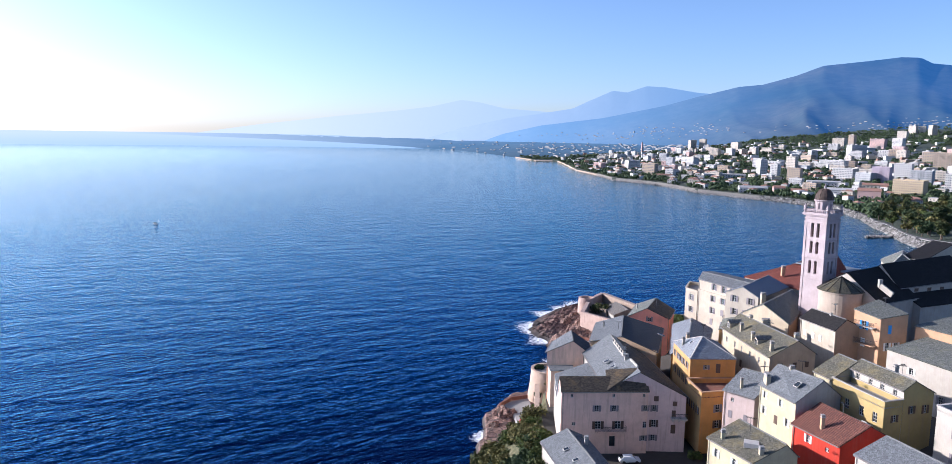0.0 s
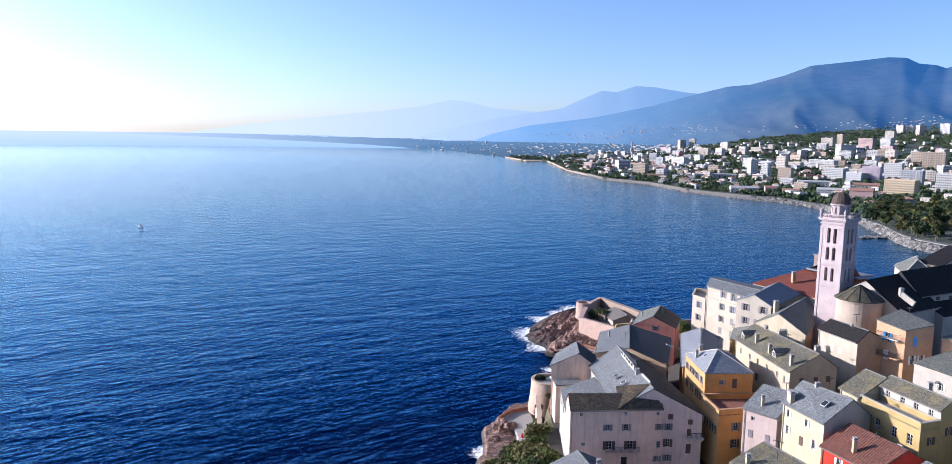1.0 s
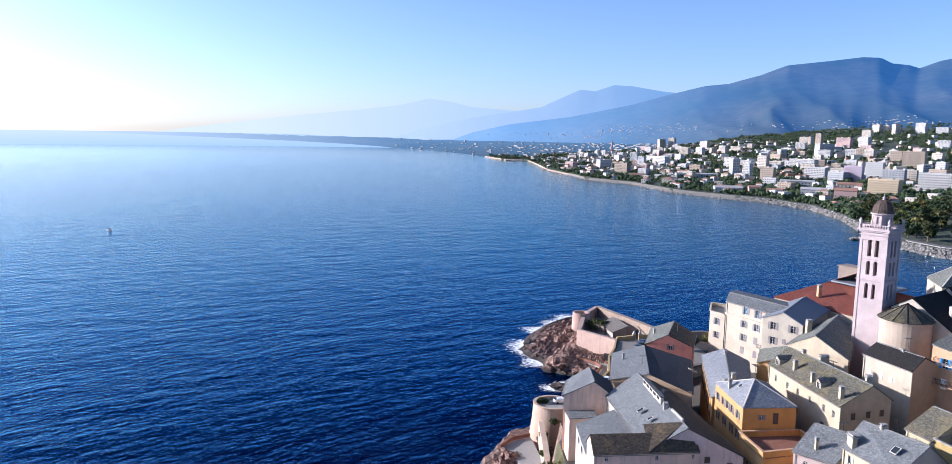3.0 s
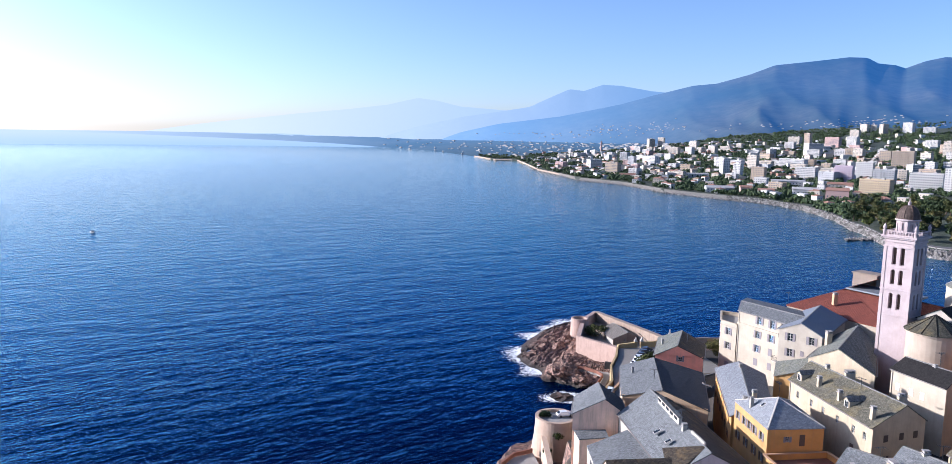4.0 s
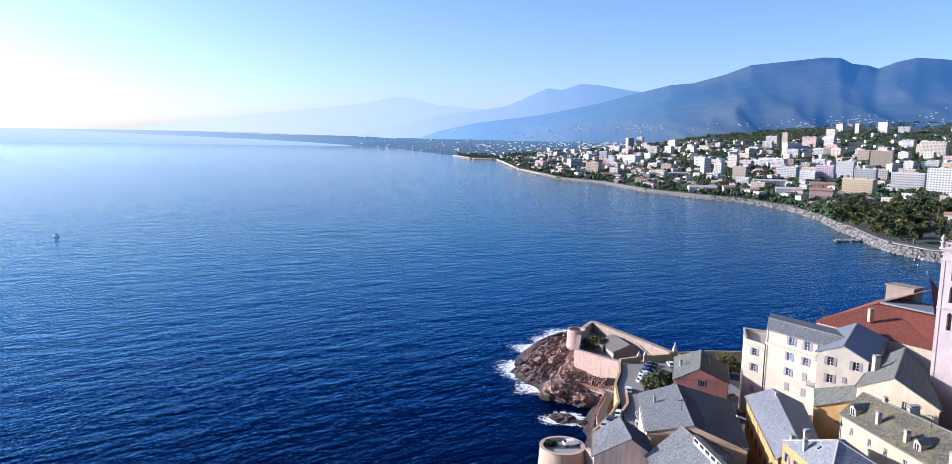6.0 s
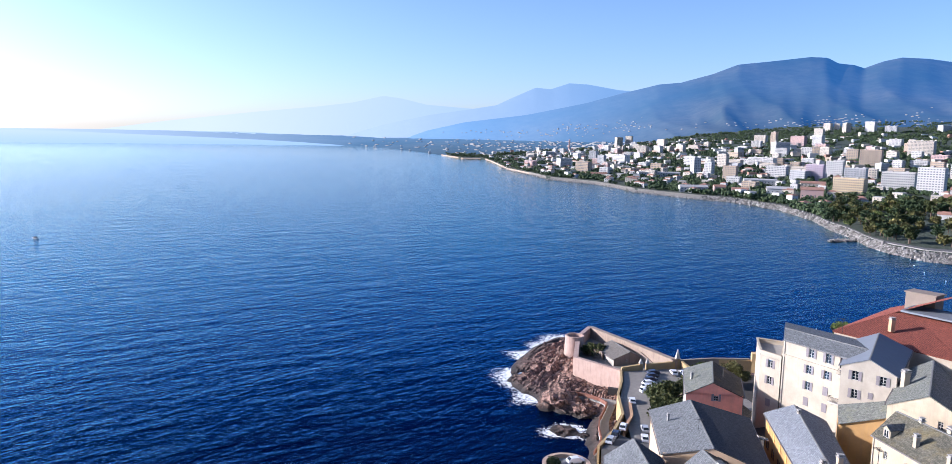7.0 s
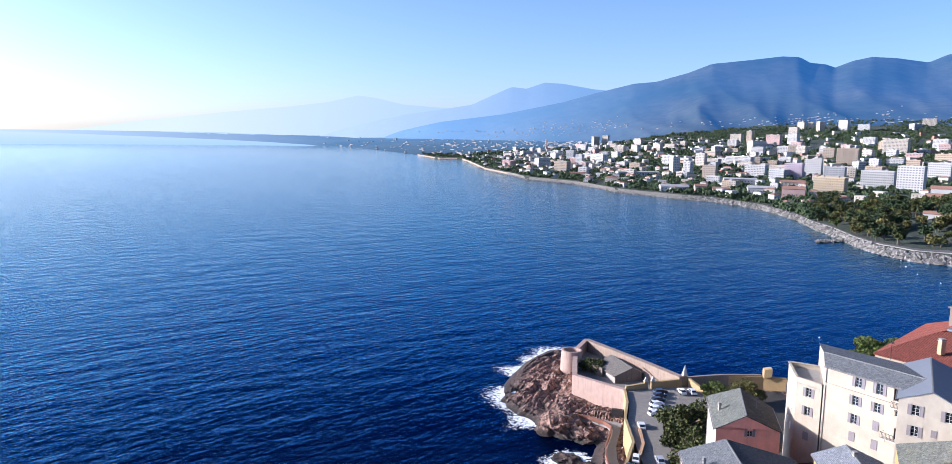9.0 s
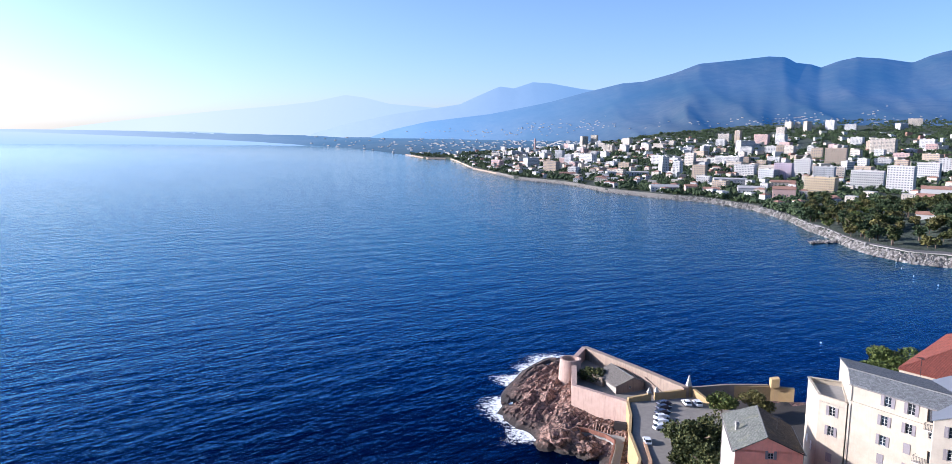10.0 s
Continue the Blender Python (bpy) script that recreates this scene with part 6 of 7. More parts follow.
# ---------------------------------------------------------------- parked cars
def car(paint):
    t = anchor("parked_car", (0, 0, 0), "", "car", "parked cars")
    prof = [(-2.1, 0.35), (2.1, 0.35), (2.15, 0.75), (1.25, 0.92), (0.65, 1.45), (-1.3, 1.48), (-2.0, 1.0), (-2.15, 0.7)]
    b = Build()
    n = len(prof)

    def half(z):
        return 0.86 if z < 1.0 else 0.72
    for s in (-1, 1):
        b.v += [(x, s * half(z), z) for x, z in prof]
    b.f += [tuple(range(n)), tuple(range(2 * n - 1, n - 1, -1))]
    for i in range(n):
        j = (i + 1) % n
        b.f.append((i, n + i, n + j, j))
    child(b.done("body", paint), t)
    b = Build()
    for s in (-1, 1):
        b.poly([(1.1, s * 0.8, 0.96), (0.6, s * 0.735, 1.4), (-1.2, s * 0.735, 1.42), (-1.75, s * 0.8, 1.0)][::s])
    b.poly([(1.22, -0.7, 0.96), (1.22, 0.7, 0.96), (0.7, 0.64, 1.43), (0.7, -0.64, 1.43)])
    b.poly([(-1.97, 0.7, 1.04), (-1.97, -0.7, 1.04), (-1.38, -0.64, 1.46), (-1.38, 0.64, 1.46)])
    child(b.done("glazing", M["glass"]), t)
    for x in (-1.3, 1.35):
        for s in (-1, 1):
            b = Build()
            for i in range(14):
                a = 2 * math.pi * i / 14
                b.v += [(x + 0.32 * math.cos(a), s * 0.68, 0.32 + 0.32 * math.sin(a)), (x + 0.32 * math.cos(a), s * 0.88, 0.32 + 0.32 * math.sin(a))]
            b.f += [(2 * i, 2 * i + 1, (2 * i + 3) % 28, (2 * i + 2) % 28) for i in range(14)] + [tuple(range(0, 28, 2)), tuple(range(1, 28, 2))]
            child(b.done("wheel", M["iron"]), t)
    for s in (-1, 1):
        b = Build()
        b.box(2.08, s * 0.6 - 0.16, 0.66, 2.16, s * 0.6 + 0.16, 0.78)
        child(b.done("headlight", M["frame"]), t)
    return t


def paint(name, c):
    k = Nodes(name)
    k.p(Base_Color=(*c, 1), Roughness=0.25, Metallic=0.1)
    k.b.inputs["Coat Weight"].default_value = 0.6
    return k.m


white_car, dark_car, silver_car = car(paint("paint_white", (0.78, 0.78, 0.78))), car(paint("paint_dark", (0.03, 0.03, 0.05))), car(paint("paint_silver", (0.42, 0.44, 0.47)))
for proto, spots in ((white_car, ((52.6, 267.0, 9.42, 78), (62.6, 281.6, 9.42, 12), (59.6, 275.0, 9.42, 12), (61.2, 278.2, 9.42, 12), (74.0, 290.8, 9.42, 85), (77.0, 290.2, 9.42, 85), (43.4, 246.0, 10.6, 65), (46.6, 238.6, 10.6, 75), (26.2, 226.6, 11.0, 10), (31.8, 141.4, 19.6, 5))),
                     (dark_car, ((64.2, 284.8, 9.42, 12), (66.0, 288.2, 9.42, 12), (67.4, 291.2, 9.42, 12), (39.6, 240.0, 11.3, 60))),
                     (silver_car, ((37.0, 235.6, 11.8, 58), (48.8, 245.0, 10.3, 80)))):
    for k, (x, y, z, a) in enumerate(spots):
        m = pose(x, y, z, 0, 0, a)
        ob = proto if k == 0 else copy_thing(proto, m)
        ob.matrix_basis = m
        tagged(ob, {id(white_car): "small white car parked on the asphalt", id(dark_car): "dark parked car on the asphalt", id(silver_car): "silver grey car parked on the ramp"}[id(proto)])


# ---------------------------------------------------------------- the far town
APT = {"apt_white": (0.59, 0.58, 0.56), "apt_cream": (0.56, 0.50, 0.42), "apt_tan": (0.45, 0.36, 0.27), "apt_yellow": (0.58, 0.46, 0.30), "apt_grey": (0.44, 0.45, 0.46),
       "apt_lilac": (0.56, 0.46, 0.53), "apt_rose": (0.53, 0.37, 0.34)}
APT_M = {k: plain(k, scaled(c, 0.75), 0.85, 0, 0.06, 0.15) for k, c in APT.items()}
M["aptdark"] = plain("window_dark", (0.10, 0.11, 0.13), 0.3)
M["aptroof"] = plain("roof_gravel", (0.36, 0.35, 0.34), 0.95, 0, 0.1, 0.5)
M["roofclay"] = plain("roof_clay_far", (0.27, 0.155, 0.115), 0.9, 0, 0.2, 0.4)


def apartments(x, y, z, w, h, tone, turn=None, deep=None):
    """A block of flats: body, parapet, stair heads, and on each storey of the two faces to the sea a row of windows with balcony slabs."""
    rng = random.Random(int(x * 7 + y * 13))
    turn = rng.choice((-66, -58, -52, -46, 24)) if turn is None else turn
    w, h = w * 0.70, h * 0.88
    d = deep or max(10, min(16, w * 0.5))
    t = anchor("apartment_block", (x, y, z - 4), {"apt_white": "white concrete block of flats with rows of windows", "apt_cream": "cream block of flats with balconies", "apt_tan": "tan block of flats with balconies",
               "apt_yellow": "pale yellow block of flats with long balconies", "apt_grey": "grey block of flats with rows of windows", "apt_lilac": "lilac block of flats with white balconies", "apt_rose": "rose block of flats with balconies"}[tone], "apartment block", "blocks of flats in the town")
    b = Build()
    b.box(-w / 2, -d / 2, 0, w / 2, d / 2, h + 4)
    child(b.done("body", APT_M[tone]), t)
    b = Build()
    for x0, y0, x1, y1 in ((-w / 2 - 0.3, -d / 2 - 0.3, w / 2 + 0.3, -d / 2 + 0.2), (-w / 2 - 0.3, d / 2 - 0.2, w / 2 + 0.3, d / 2 + 0.3), (-w / 2 - 0.3, -d / 2 + 0.2, -w / 2 + 0.2, d / 2 - 0.2), (w / 2 - 0.2, -d / 2 + 0.2, w / 2 + 0.3, d / 2 - 0.2)):
        b.box(x0, y0, h + 4, x1, y1, h + 4.8)
    child(b.done("parapet", APT_M[tone]), t)
    for k in range(max(1, int(w / 16))):
        u = -w / 2 + w * (k + 0.5) / max(1, int(w / 16)) + rng.uniform(-2, 2)
        b = Build()
        b.box(u - 1.8, -1.5, h + 4, u + 1.8, 2.5, h + 6.4)
        child(b.done("stair_head", M["aptroof"]), t)
    storeys = max(2, int(h / 3.0))
    balc = rng.random() < 0.6
    bay = rng.choice((2.6, 3.2, 3.8))
    win, slabs = Build(), Build()
    n = max(2, int(w / bay))
    m = max(1, int(d / 4.5))
    for s in range(storeys):
        z0 = 4 + h - (s + 1) * h / storeys
        for i in range(n):
            u = -w / 2 + w * (i + 0.5) / n
            win.box(u - bay * 0.3, -d / 2 - 0.06, z0 + 0.9, u + bay * 0.3, -d / 2 + 0.1, z0 + 2.4)
            if balc and ((i + int(x)) % 3 != 0 or tone == "apt_yellow"):
                slabs.box(u - bay * 0.48, -d / 2 - 1.2, z0, u + bay * 0.48, -d / 2 - 0.07, z0 + 0.95)
        for sx in (-1, 1):
            for i in range(m):
                v = -d / 2 + d * (i + 0.5) / m
                win.box(sx * w / 2 - 0.06, v - 0.8, z0 + 0.9, sx * w / 2 + 0.06, v + 0.8, z0 + 2.3)
    tagged(child(win.done("glazing", M["aptdark"]), t), kind="stuff")
    if balc:
        tagged(child(slabs.done("balcony_band", APT_M[tone]), t), kind="stuff")
    t.rotation_euler = (0, 0, radians(turn))
    return t


apartments(577, 980, 11.3, 54, 25, "apt_yellow")
apartments(672, 954, 15.3, 44, 39, "apt_white")
apartments(673, 1019, 16.5, 58, 27, "apt_white")
apartments(825, 1088, 22.6, 43, 30, "apt_white")
apartments(664, 1210, 15.5, 39, 30, "apt_lilac")
apartments(718, 1242, 19.7, 38, 31, "apt_white")
apartments(683, 1131, 18.1, 43, 25, "apt_grey")
apartments(646, 1299, 13.7, 49, 24, "apt_white")
apartments(872, 1376, 31.9, 53, 37, "apt_tan")
apartments(922, 1511, 37.1, 31, 29, "apt_tan")
apartments(553, 1433, 12.7, 26, 35, "apt_white")
apartments(562, 1390, 11.9, 22, 28, "apt_white")
apartments(545, 1265, 9.1, 32, 30, "apt_tan")
apartments(756, 1568, 23.0, 82, 21, "apt_white")
apartments(658, 1544, 18.3, 30, 34, "apt_cream")
apartments(955, 1865, 41.5, 78, 35, "apt_white")
apartments(910, 1776, 36.5, 41, 25, "apt_white")
apartments(1127, 2085, 60.9, 59, 32, "apt_rose")
apartments(1141, 2008, 62.6, 42, 33, "apt_white")
apartments(1454, 2482, 107.3, 37, 32, "apt_cream")
apartments(1480, 2471, 109.8, 25, 28, "apt_cream")
apartments(1447, 2363, 103.3, 38, 36, "apt_cream")
apartments(1510, 2331, 108.3, 45, 36, "apt_white")
apartments(1334, 2330, 89.9, 41, 28, "apt_cream")
apartments(1122, 1574, 49.7, 74, 38, "apt_cream")
apartments(1278, 1629, 59.3, 46, 28, "apt_white")
apartments(740, 2553, 42.7, 36, 36, "apt_cream")
apartments(777, 2554, 47.3, 32, 36, "apt_cream")
apartments(679, 2114, 30.9, 42, 26, "apt_cream")
apartments(708, 2070, 32.5, 35, 26, "apt_white")
apartments(459, 1755, 11.7, 26, 28, "apt_grey")
apartments(507, 1762, 14.6, 62, 26, "apt_white")
apartments(768, 2056, 37.0, 35, 24, "apt_cream")
apartments(1048, 2075, 53.2, 26, 52, "apt_tan")
apartments(1108, 2269, 64.5, 54, 28, "apt_cream")
apartments(843, 1860, 34.4, 32, 26, "apt_white")
apartments(971, 1764, 41.9, 38, 22, "apt_white")
apartments(1227, 1806, 64.6, 42, 24, "apt_white")
apartments(881, 1310, 30.7, 25, 19, "apt_white")
apartments(1672, 2211, 110.8, 67, 22, "apt_white")
apartments(1810, 2321, 126.9, 59, 26, "apt_cream")
apartments(1525, 2252, 104.7, 48, 24, "apt_white")
apartments(1262, 1745, 63.4, 52, 21, "apt_rose")
apartments(939, 1186, 29.5, 27, 27, "apt_white")
apartments(967, 1682, 41.7, 34, 25, "apt_cream")
apartments(749, 2085, 35.9, 28, 21, "apt_cream")


def more_blocks():
    """The lesser blocks of flats that fill the slope between the large ones."""
    rng = random.Random(77)
    taken = [(577, 980), (672, 954), (673, 1019), (683, 1131), (545, 1265)]
    n = 0
    while n < 85:
        az = rng.uniform(9, 40)
        r = coast(az) + 170 + 1250 * rng.random()
        if r > 2550 or (az > 29 and r < 1150):
            continue
        x, y, _ = polar(az, r)
        if any(math.hypot(x - a, y - b) < 45 for a, b in taken):
            continue
        taken.append((x, y))
        apartments(round(x, 1), round(y, 1), land_z(az, r), rng.uniform(20, 46), rng.choice((11, 14, 14, 17, 20, 25)), rng.choice(("apt_white", "apt_white", "apt_white", "apt_cream", "apt_cream", "apt_grey", "apt_tan", "apt_rose")))
        n += 1


more_blocks()


def hall(x, y, z, w, d, h, turn, wall, roof, label, rise=2.5):
    """A low building with a shallow gable roof."""
    t = anchor("low_building", (x, y, z - 2), label, "building", "low buildings by the shore")
    b = Build()
    b.box(-w / 2, -d / 2, 0, w / 2, d / 2, h + 2)
    b.v += [(-w / 2, 0, h + 2 + rise), (w / 2, 0, h + 2 + rise)]
    b.f += [(4, 7, 8), (5, 9, 6)]
    child(b.done("body", APT_M[wall]), t)
    for s in (-1, 1):
        b = Build()
        b.slab([(-w / 2 - 0.5, s * (d / 2 + 0.6), h + 1.9), (w / 2 + 0.5, s * (d / 2 + 0.6), h + 1.9), (w / 2 + 0.5, 0, h + 2.2 + rise), (-w / 2 - 0.5, 0, h + 2.2 + rise)][::-s], 0.3)
        child(b.done("roof_slope", M[roof]), t)
    b = Build()
    for i in range(int(w / 5)):
        u = -w / 2 + 2.5 + i * 5
        b.box(u - 0.8, -d / 2 - 0.05, 3.2, u + 0.8, -d / 2 + 0.1, 4.8)
        if h > 7:
            b.box(u - 0.8, -d / 2 - 0.05, 6.4, u + 0.8, -d / 2 + 0.1, 8.2)
    tagged(child(b.done("glazing", M["aptdark"]), t), kind="stuff")
    t.rotation_euler = (0, 0, radians(turn))


hall(514, 962, 7, 27, 16, 13, -30, "apt_rose", "roofclay", "rose red shore building with a red roof", 3)
hall(414, 1104, 4, 40, 14, 8, -8, "apt_white", "aptroof", "long white shed by the shore")
hall(446, 1086, 5, 16, 12, 9, -12, "apt_rose", "roofclay", "small rose house by the shore")
hall(470, 1072, 5, 22, 14, 6, -20, "apt_cream", "roofclay", "low cream house by the shore")
hall(507, 1030, 6, 34, 14, 10, -25, "apt_white", "aptroof", "white hall by the shore road")
hall(468, 1400, 9, 78, 16, 8, -4, "apt_white", "aptroof", "very long white warehouse by the shore", 1)
hall(560, 1190, 9, 50, 14, 9, -20, "apt_white", "aptroof", "long white hall in the town", 1.5)
hall(590, 1090, 12, 34, 14, 8, -26, "apt_cream", "roofclay", "cream house with a clay roof")
hall(662, 876, 15, 40, 14, 12, -40, "apt_white", "roofclay", "white villa with a red tiled roof", 3)
hall(596, 800, 14, 44, 13, 10, -42, "apt_white", "roofclay", "white villa with a red tiled roof", 3)
hall(470, 668, 14, 18, 10, 7, -42, "apt_white", "roofclay", "small white house with a red tiled roof", 2)
hall(360, 1420, 5, 30, 12, 7, -6, "apt_cream", "roofclay", "low cream beach building")
hall(330, 1620, 5, 50, 12, 6, -4, "apt_white", "aptroof", "long white beach building", 1)
b = Build()
b.lathe((560, 2520, 25), [(3.2, 0), (2.6, 40), (2.4, 40.5)], 12)
tagged(b.done("factory_chimney", APT_M["apt_rose"]), "tall reddish chimney stack in the town", "chimney")


def small_houses():
    """The many low houses between the blocks, each a copy of one of eight."""
    rng = random.Random(4)
    protos = []
    for k in range(8):
        w, d, h = rng.uniform(9, 15), rng.uniform(8, 12), rng.choice((5.5, 6.5, 8, 10))
        tone = rng.choice(("apt_white", "apt_white", "apt_cream", "apt_cream", "apt_rose", "apt_grey"))
        clay = rng.random() < 0.3
        t = anchor("town_house", (0, 0, -50), "small pale house with a clay roof in the town" if clay else "small pale flat-roofed house in the town", "house", "low houses in the town")
        b = Build()
        b.box(-w / 2, -d / 2, 0, w / 2, d / 2, h + 3)
        child(b.done("body", APT_M[tone]), t)
        b = Build()
        if clay:
            e = 0.5
            z0, z1 = h + 3.0, h + 5.0
            c = [(-w / 2 - e, -d / 2 - e, z0), (w / 2 + e, -d / 2 - e, z0), (w / 2 + e, d / 2 + e, z0), (-w / 2 - e, d / 2 + e, z0)]
            r = [(-w / 2 + d / 2, 0, z1), (w / 2 - d / 2, 0, z1)]
            b.poly([c[0], c[1], r[1], r[0]])
            b.poly([c[1], c[2], r[1]])
            b.poly([c[2], c[3], r[0], r[1]])
            b.poly([c[3], c[0], r[0]])
            b.poly(c[::-1])
        else:
            b.box(-w / 2 - 0.2, -d / 2 - 0.2, h + 3.01, w / 2 + 0.2, d / 2 + 0.2, h + 3.5)
        child(b.done("roof", M["roofclay"] if clay else M["aptroof"]), t)
        b = Build()
        for s in range(int(h / 3)):
            for u in (-0.3, 0.0, 0.3):
                b.box(u * w - 0.6, -d / 2 - 0.05, 3.8 + 3 * s, u * w + 0.6, -d / 2 + 0.1, 5.2 + 3 * s)
        tagged(child(b.done("glazing", M["aptdark"]), t), kind="stuff")
        protos.append(t)
    used = set()
    n = 0
    while n < 290:
        az = rng.uniform(4, 46) if n < 230 else rng.uniform(9, 26)
        far = rng.random()
        d = 55 + 1750 * far ** 1.5
        r = coast(az) + d
        if az > 30.5 and r < 960:
            continue
        if az > 33 and r < 900:
            continue
        if r > 2600:
            continue
        x, y, _ = polar(az, r)
        cell = (round(x / 20), round(y / 20))
        if cell in used:
            continue
        used.add(cell)
        z = land_z(az, r)
        m = pose(x, y, z - 3, 0, 0, rng.choice((-65, -55, -45, -30, 20)) + rng.uniform(-6, 6))
        if n < 8:
            protos[n].matrix_basis = m
        else:
            copy_thing(protos[rng.randrange(8)], m)
        n += 1


small_houses()


def hillside_houses():
    """White villas scattered over the lower mountain slopes."""
    rng = random.Random(9)
    b = Build()
    for az0, el0, saz, sel, count in ((31.0, 1.0, 1.8, 0.25, 40), (13.2, 0.35, 0.8, 0.22, 16), (16.8, 0.55, 1.3, 0.2, 22), (38, 1.1, 3.0, 0.4, 34), (27, 0.8, 3.0, 0.15, 14), (10, -0.1, 3.0, 0.12, 24)):
        for _ in range(count * 2):
            az, el = rng.gauss(az0, saz), rng.gauss(el0, sel)
            spot = None
            for k in range(1, 60):
                r, z = slope_z(CREST_NEAR, 2300, 4350, 0.14, az, k / 60)
                if math.degrees(math.atan2(z - 86, r)) > el:
                    spot = (r, z)
                    break
            if not spot:
                continue
            x, y, _z = polar(az, spot[0])
            z = spot[1]
            w, d, h = rng.uniform(5, 9), rng.uniform(5, 8), rng.uniform(1.5, 3)
            c, q = math.cos(radians(-58)), math.sin(radians(-58))
            at = len(b.v)
            b.box(-w / 2, -d / 2, z - 1, w / 2, d / 2, z + h)
            b.v[at:] = [(x + px * c - py * q, y + px * q + py * c, pz) for px, py, pz in b.v[at:]]
    tagged(b.done("hillside_villas", plain("villa_plaster", (0.24, 0.24, 0.245), 0.9)), "scattered white villas on the mountain foot", "houses", kind="stuff")


def distant_houses():
    """The hundreds of houses too far off to tell apart."""
    rng = random.Random(17)
    for name, tone, count in (("distant_white_houses", "apt_white", 330), ("distant_cream_houses", "apt_cream", 230), ("distant_clay_roofs", None, 110)):
        b = Build()
        for _ in range(count):
            az = rng.choice((rng.uniform(3, 30), rng.uniform(8, 44)))
            d = rng.uniform(260, 2000)
            r = coast(az) + d
            if r > 2620 or r < 1350:
                continue
            x, y, _z = polar(az, r)
            z = land_z(az, r)
            w, q, h = rng.uniform(9, 22), rng.uniform(8, 12), rng.choice((5, 6, 8, 11))
            if tone:
                b.box(x - w / 2, y - q / 2, z - 3, x + w / 2, y + q / 2, z + h)
            else:
                b.box(x - w / 2, y - q / 2, z - 3, x + w / 2, y + q / 2, z + h, q * 0.2)
        tagged(b.done(name, APT_M[tone] if tone else M["roofclay"]), "crowd of small far houses in the plain", "houses", kind="stuff")


distant_houses()


def shore_works():
    """Rock armour along the bay, the shore road and its white wall, and the beach strip."""
    rng = random.Random(2)
    v, f = [], []

    def boulder(x, y, z, s):
        a = len(v)
        pts = [(1, 0, 0), (0, 1, 0), (-1, 0, 0), (0, -1, 0), (0.1, 0.1, 0.8), (0, 0, -0.6)]
        q = rng.uniform(0, 6.28)
        for px, py, pz in pts:
            k = s * rng.uniform(0.7, 1.15)
            v.append((x + k * (px * math.cos(q) - py * math.sin(q)), y + k * (px * math.sin(q) + py * math.cos(q)), z + k * pz))
        for i in range(4):
            j = (i + 1) % 4
            f.extend([(a + i, a + j, a + 4), (a + j, a + i, a + 5)])
    for _ in range(5200):
        az = rng.uniform(22, 44)
        d = rng.uniform(-3, 17)
        r = coast(az) + d
        if az < 26 and rng.random() < 0.5:
            continue
        x, y, _z = polar(az, r)
        boulder(x, y, max(-0.3, 0.22 * d) + rng.uniform(-0.5, 0.7), rng.choice((0.8, 1.2, 1.7, 2.3)) * rng.uniform(0.8, 1.2))
    for _ in range(2600):
        az = rng.uniform(7.5, 23)
        d = rng.uniform(-4, 16)
        x, y, _z = polar(az, coast(az) + d)
        boulder(x, y, max(-0.2, 0.12 * d), rng.uniform(0.8, 2.2))
    # groyne
    for _ in range(260):
        s = rng.random()
        boulder(344 + 30 * s + rng.gauss(0, 2.0), 643 + 6 * s + rng.gauss(0, 2.0), 0.3 + rng.uniform(-0.4, 0.8), rng.uniform(0.8, 1.8))
    ob = mesh_ob("rock_armour", v, f, M["armour"])
    tagged(ob, "pale grey boulders piled along the shore", "boulders", kind="stuff")

    def strip(name, a0, a1, d0, d1, lift, mat, label, category, tall=0.0):
        vv, ff = [], []
        n = int((a1 - a0) / 0.4)
        for i in range(n + 1):
            az = a0 + (a1 - a0) * i / n
            for d in (d0, d1):
                r = coast(az) + d
                x, y, _z = polar(az, r)
                vv.append((x, y, max(land_z(az, r), 1.0) + lift))
            for d in (d0, d1):
                r = coast(az) + d
                x, y, _z = polar(az, r)
                vv.append((x, y, max(land_z(az, r), 1.0) + lift - 1.0 - tall))
        for i in range(n):
            a, c = 4 * i, 4 * i + 4
            ff += [(a, a + 1, c + 1, c), (a, c, c + 2, a + 2), (a + 1, a + 3, c + 3, c + 1)]
        tagged(mesh_ob(name, vv, ff, mat), label, category, kind="structure")
    strip("road", 26, 44, 24, 33, 0.25, M["asphalt"], "grey coast road behind the boulders", "road")
    strip("road_wall", 29.5, 44, 22.3, 22.9, 0.35, M["concrete"], "low white wall beside the coast road", "wall", 1.0)
    strip("beach", 3, 9.5, 0.5, 16, 0.3, M["sand"], "narrow pale sandy beach", "beach")
    strip("shore_bank", 9.5, 28, 3, 24, 0.2, M["gravel"], "bare pale gravel bank along the shore", "bank")


def armour_mat():
    k = Nodes("armour_stone")
    g = k.n("NewGeometry").outputs["Random Per Island"]
    n = k.noise(k.coords("Object"), 0.8, 5)
    c = k.ramp(g, [(0.0, (0.07, 0.066, 0.06)), (0.5, (0.17, 0.16, 0.145)), (1.0, (0.31, 0.295, 0.27))])
    k.p(Base_Color=k.mix(k.ramp(n, [(0.4, (0,)), (0.7, (0.6,))]), c, (0.09, 0.08, 0.07)), Roughness=0.95)
    return k.m


M["armour"] = armour_mat()
M["sand"] = plain("sand", (0.36, 0.28, 0.21), 0.95, 0, 0.12, 0.1)
M["gravel"] = plain("gravel", (0.20, 0.185, 0.16), 0.95, 0, 0.4, 0.15)
plain_houses()
hillside_houses()
shore_works()


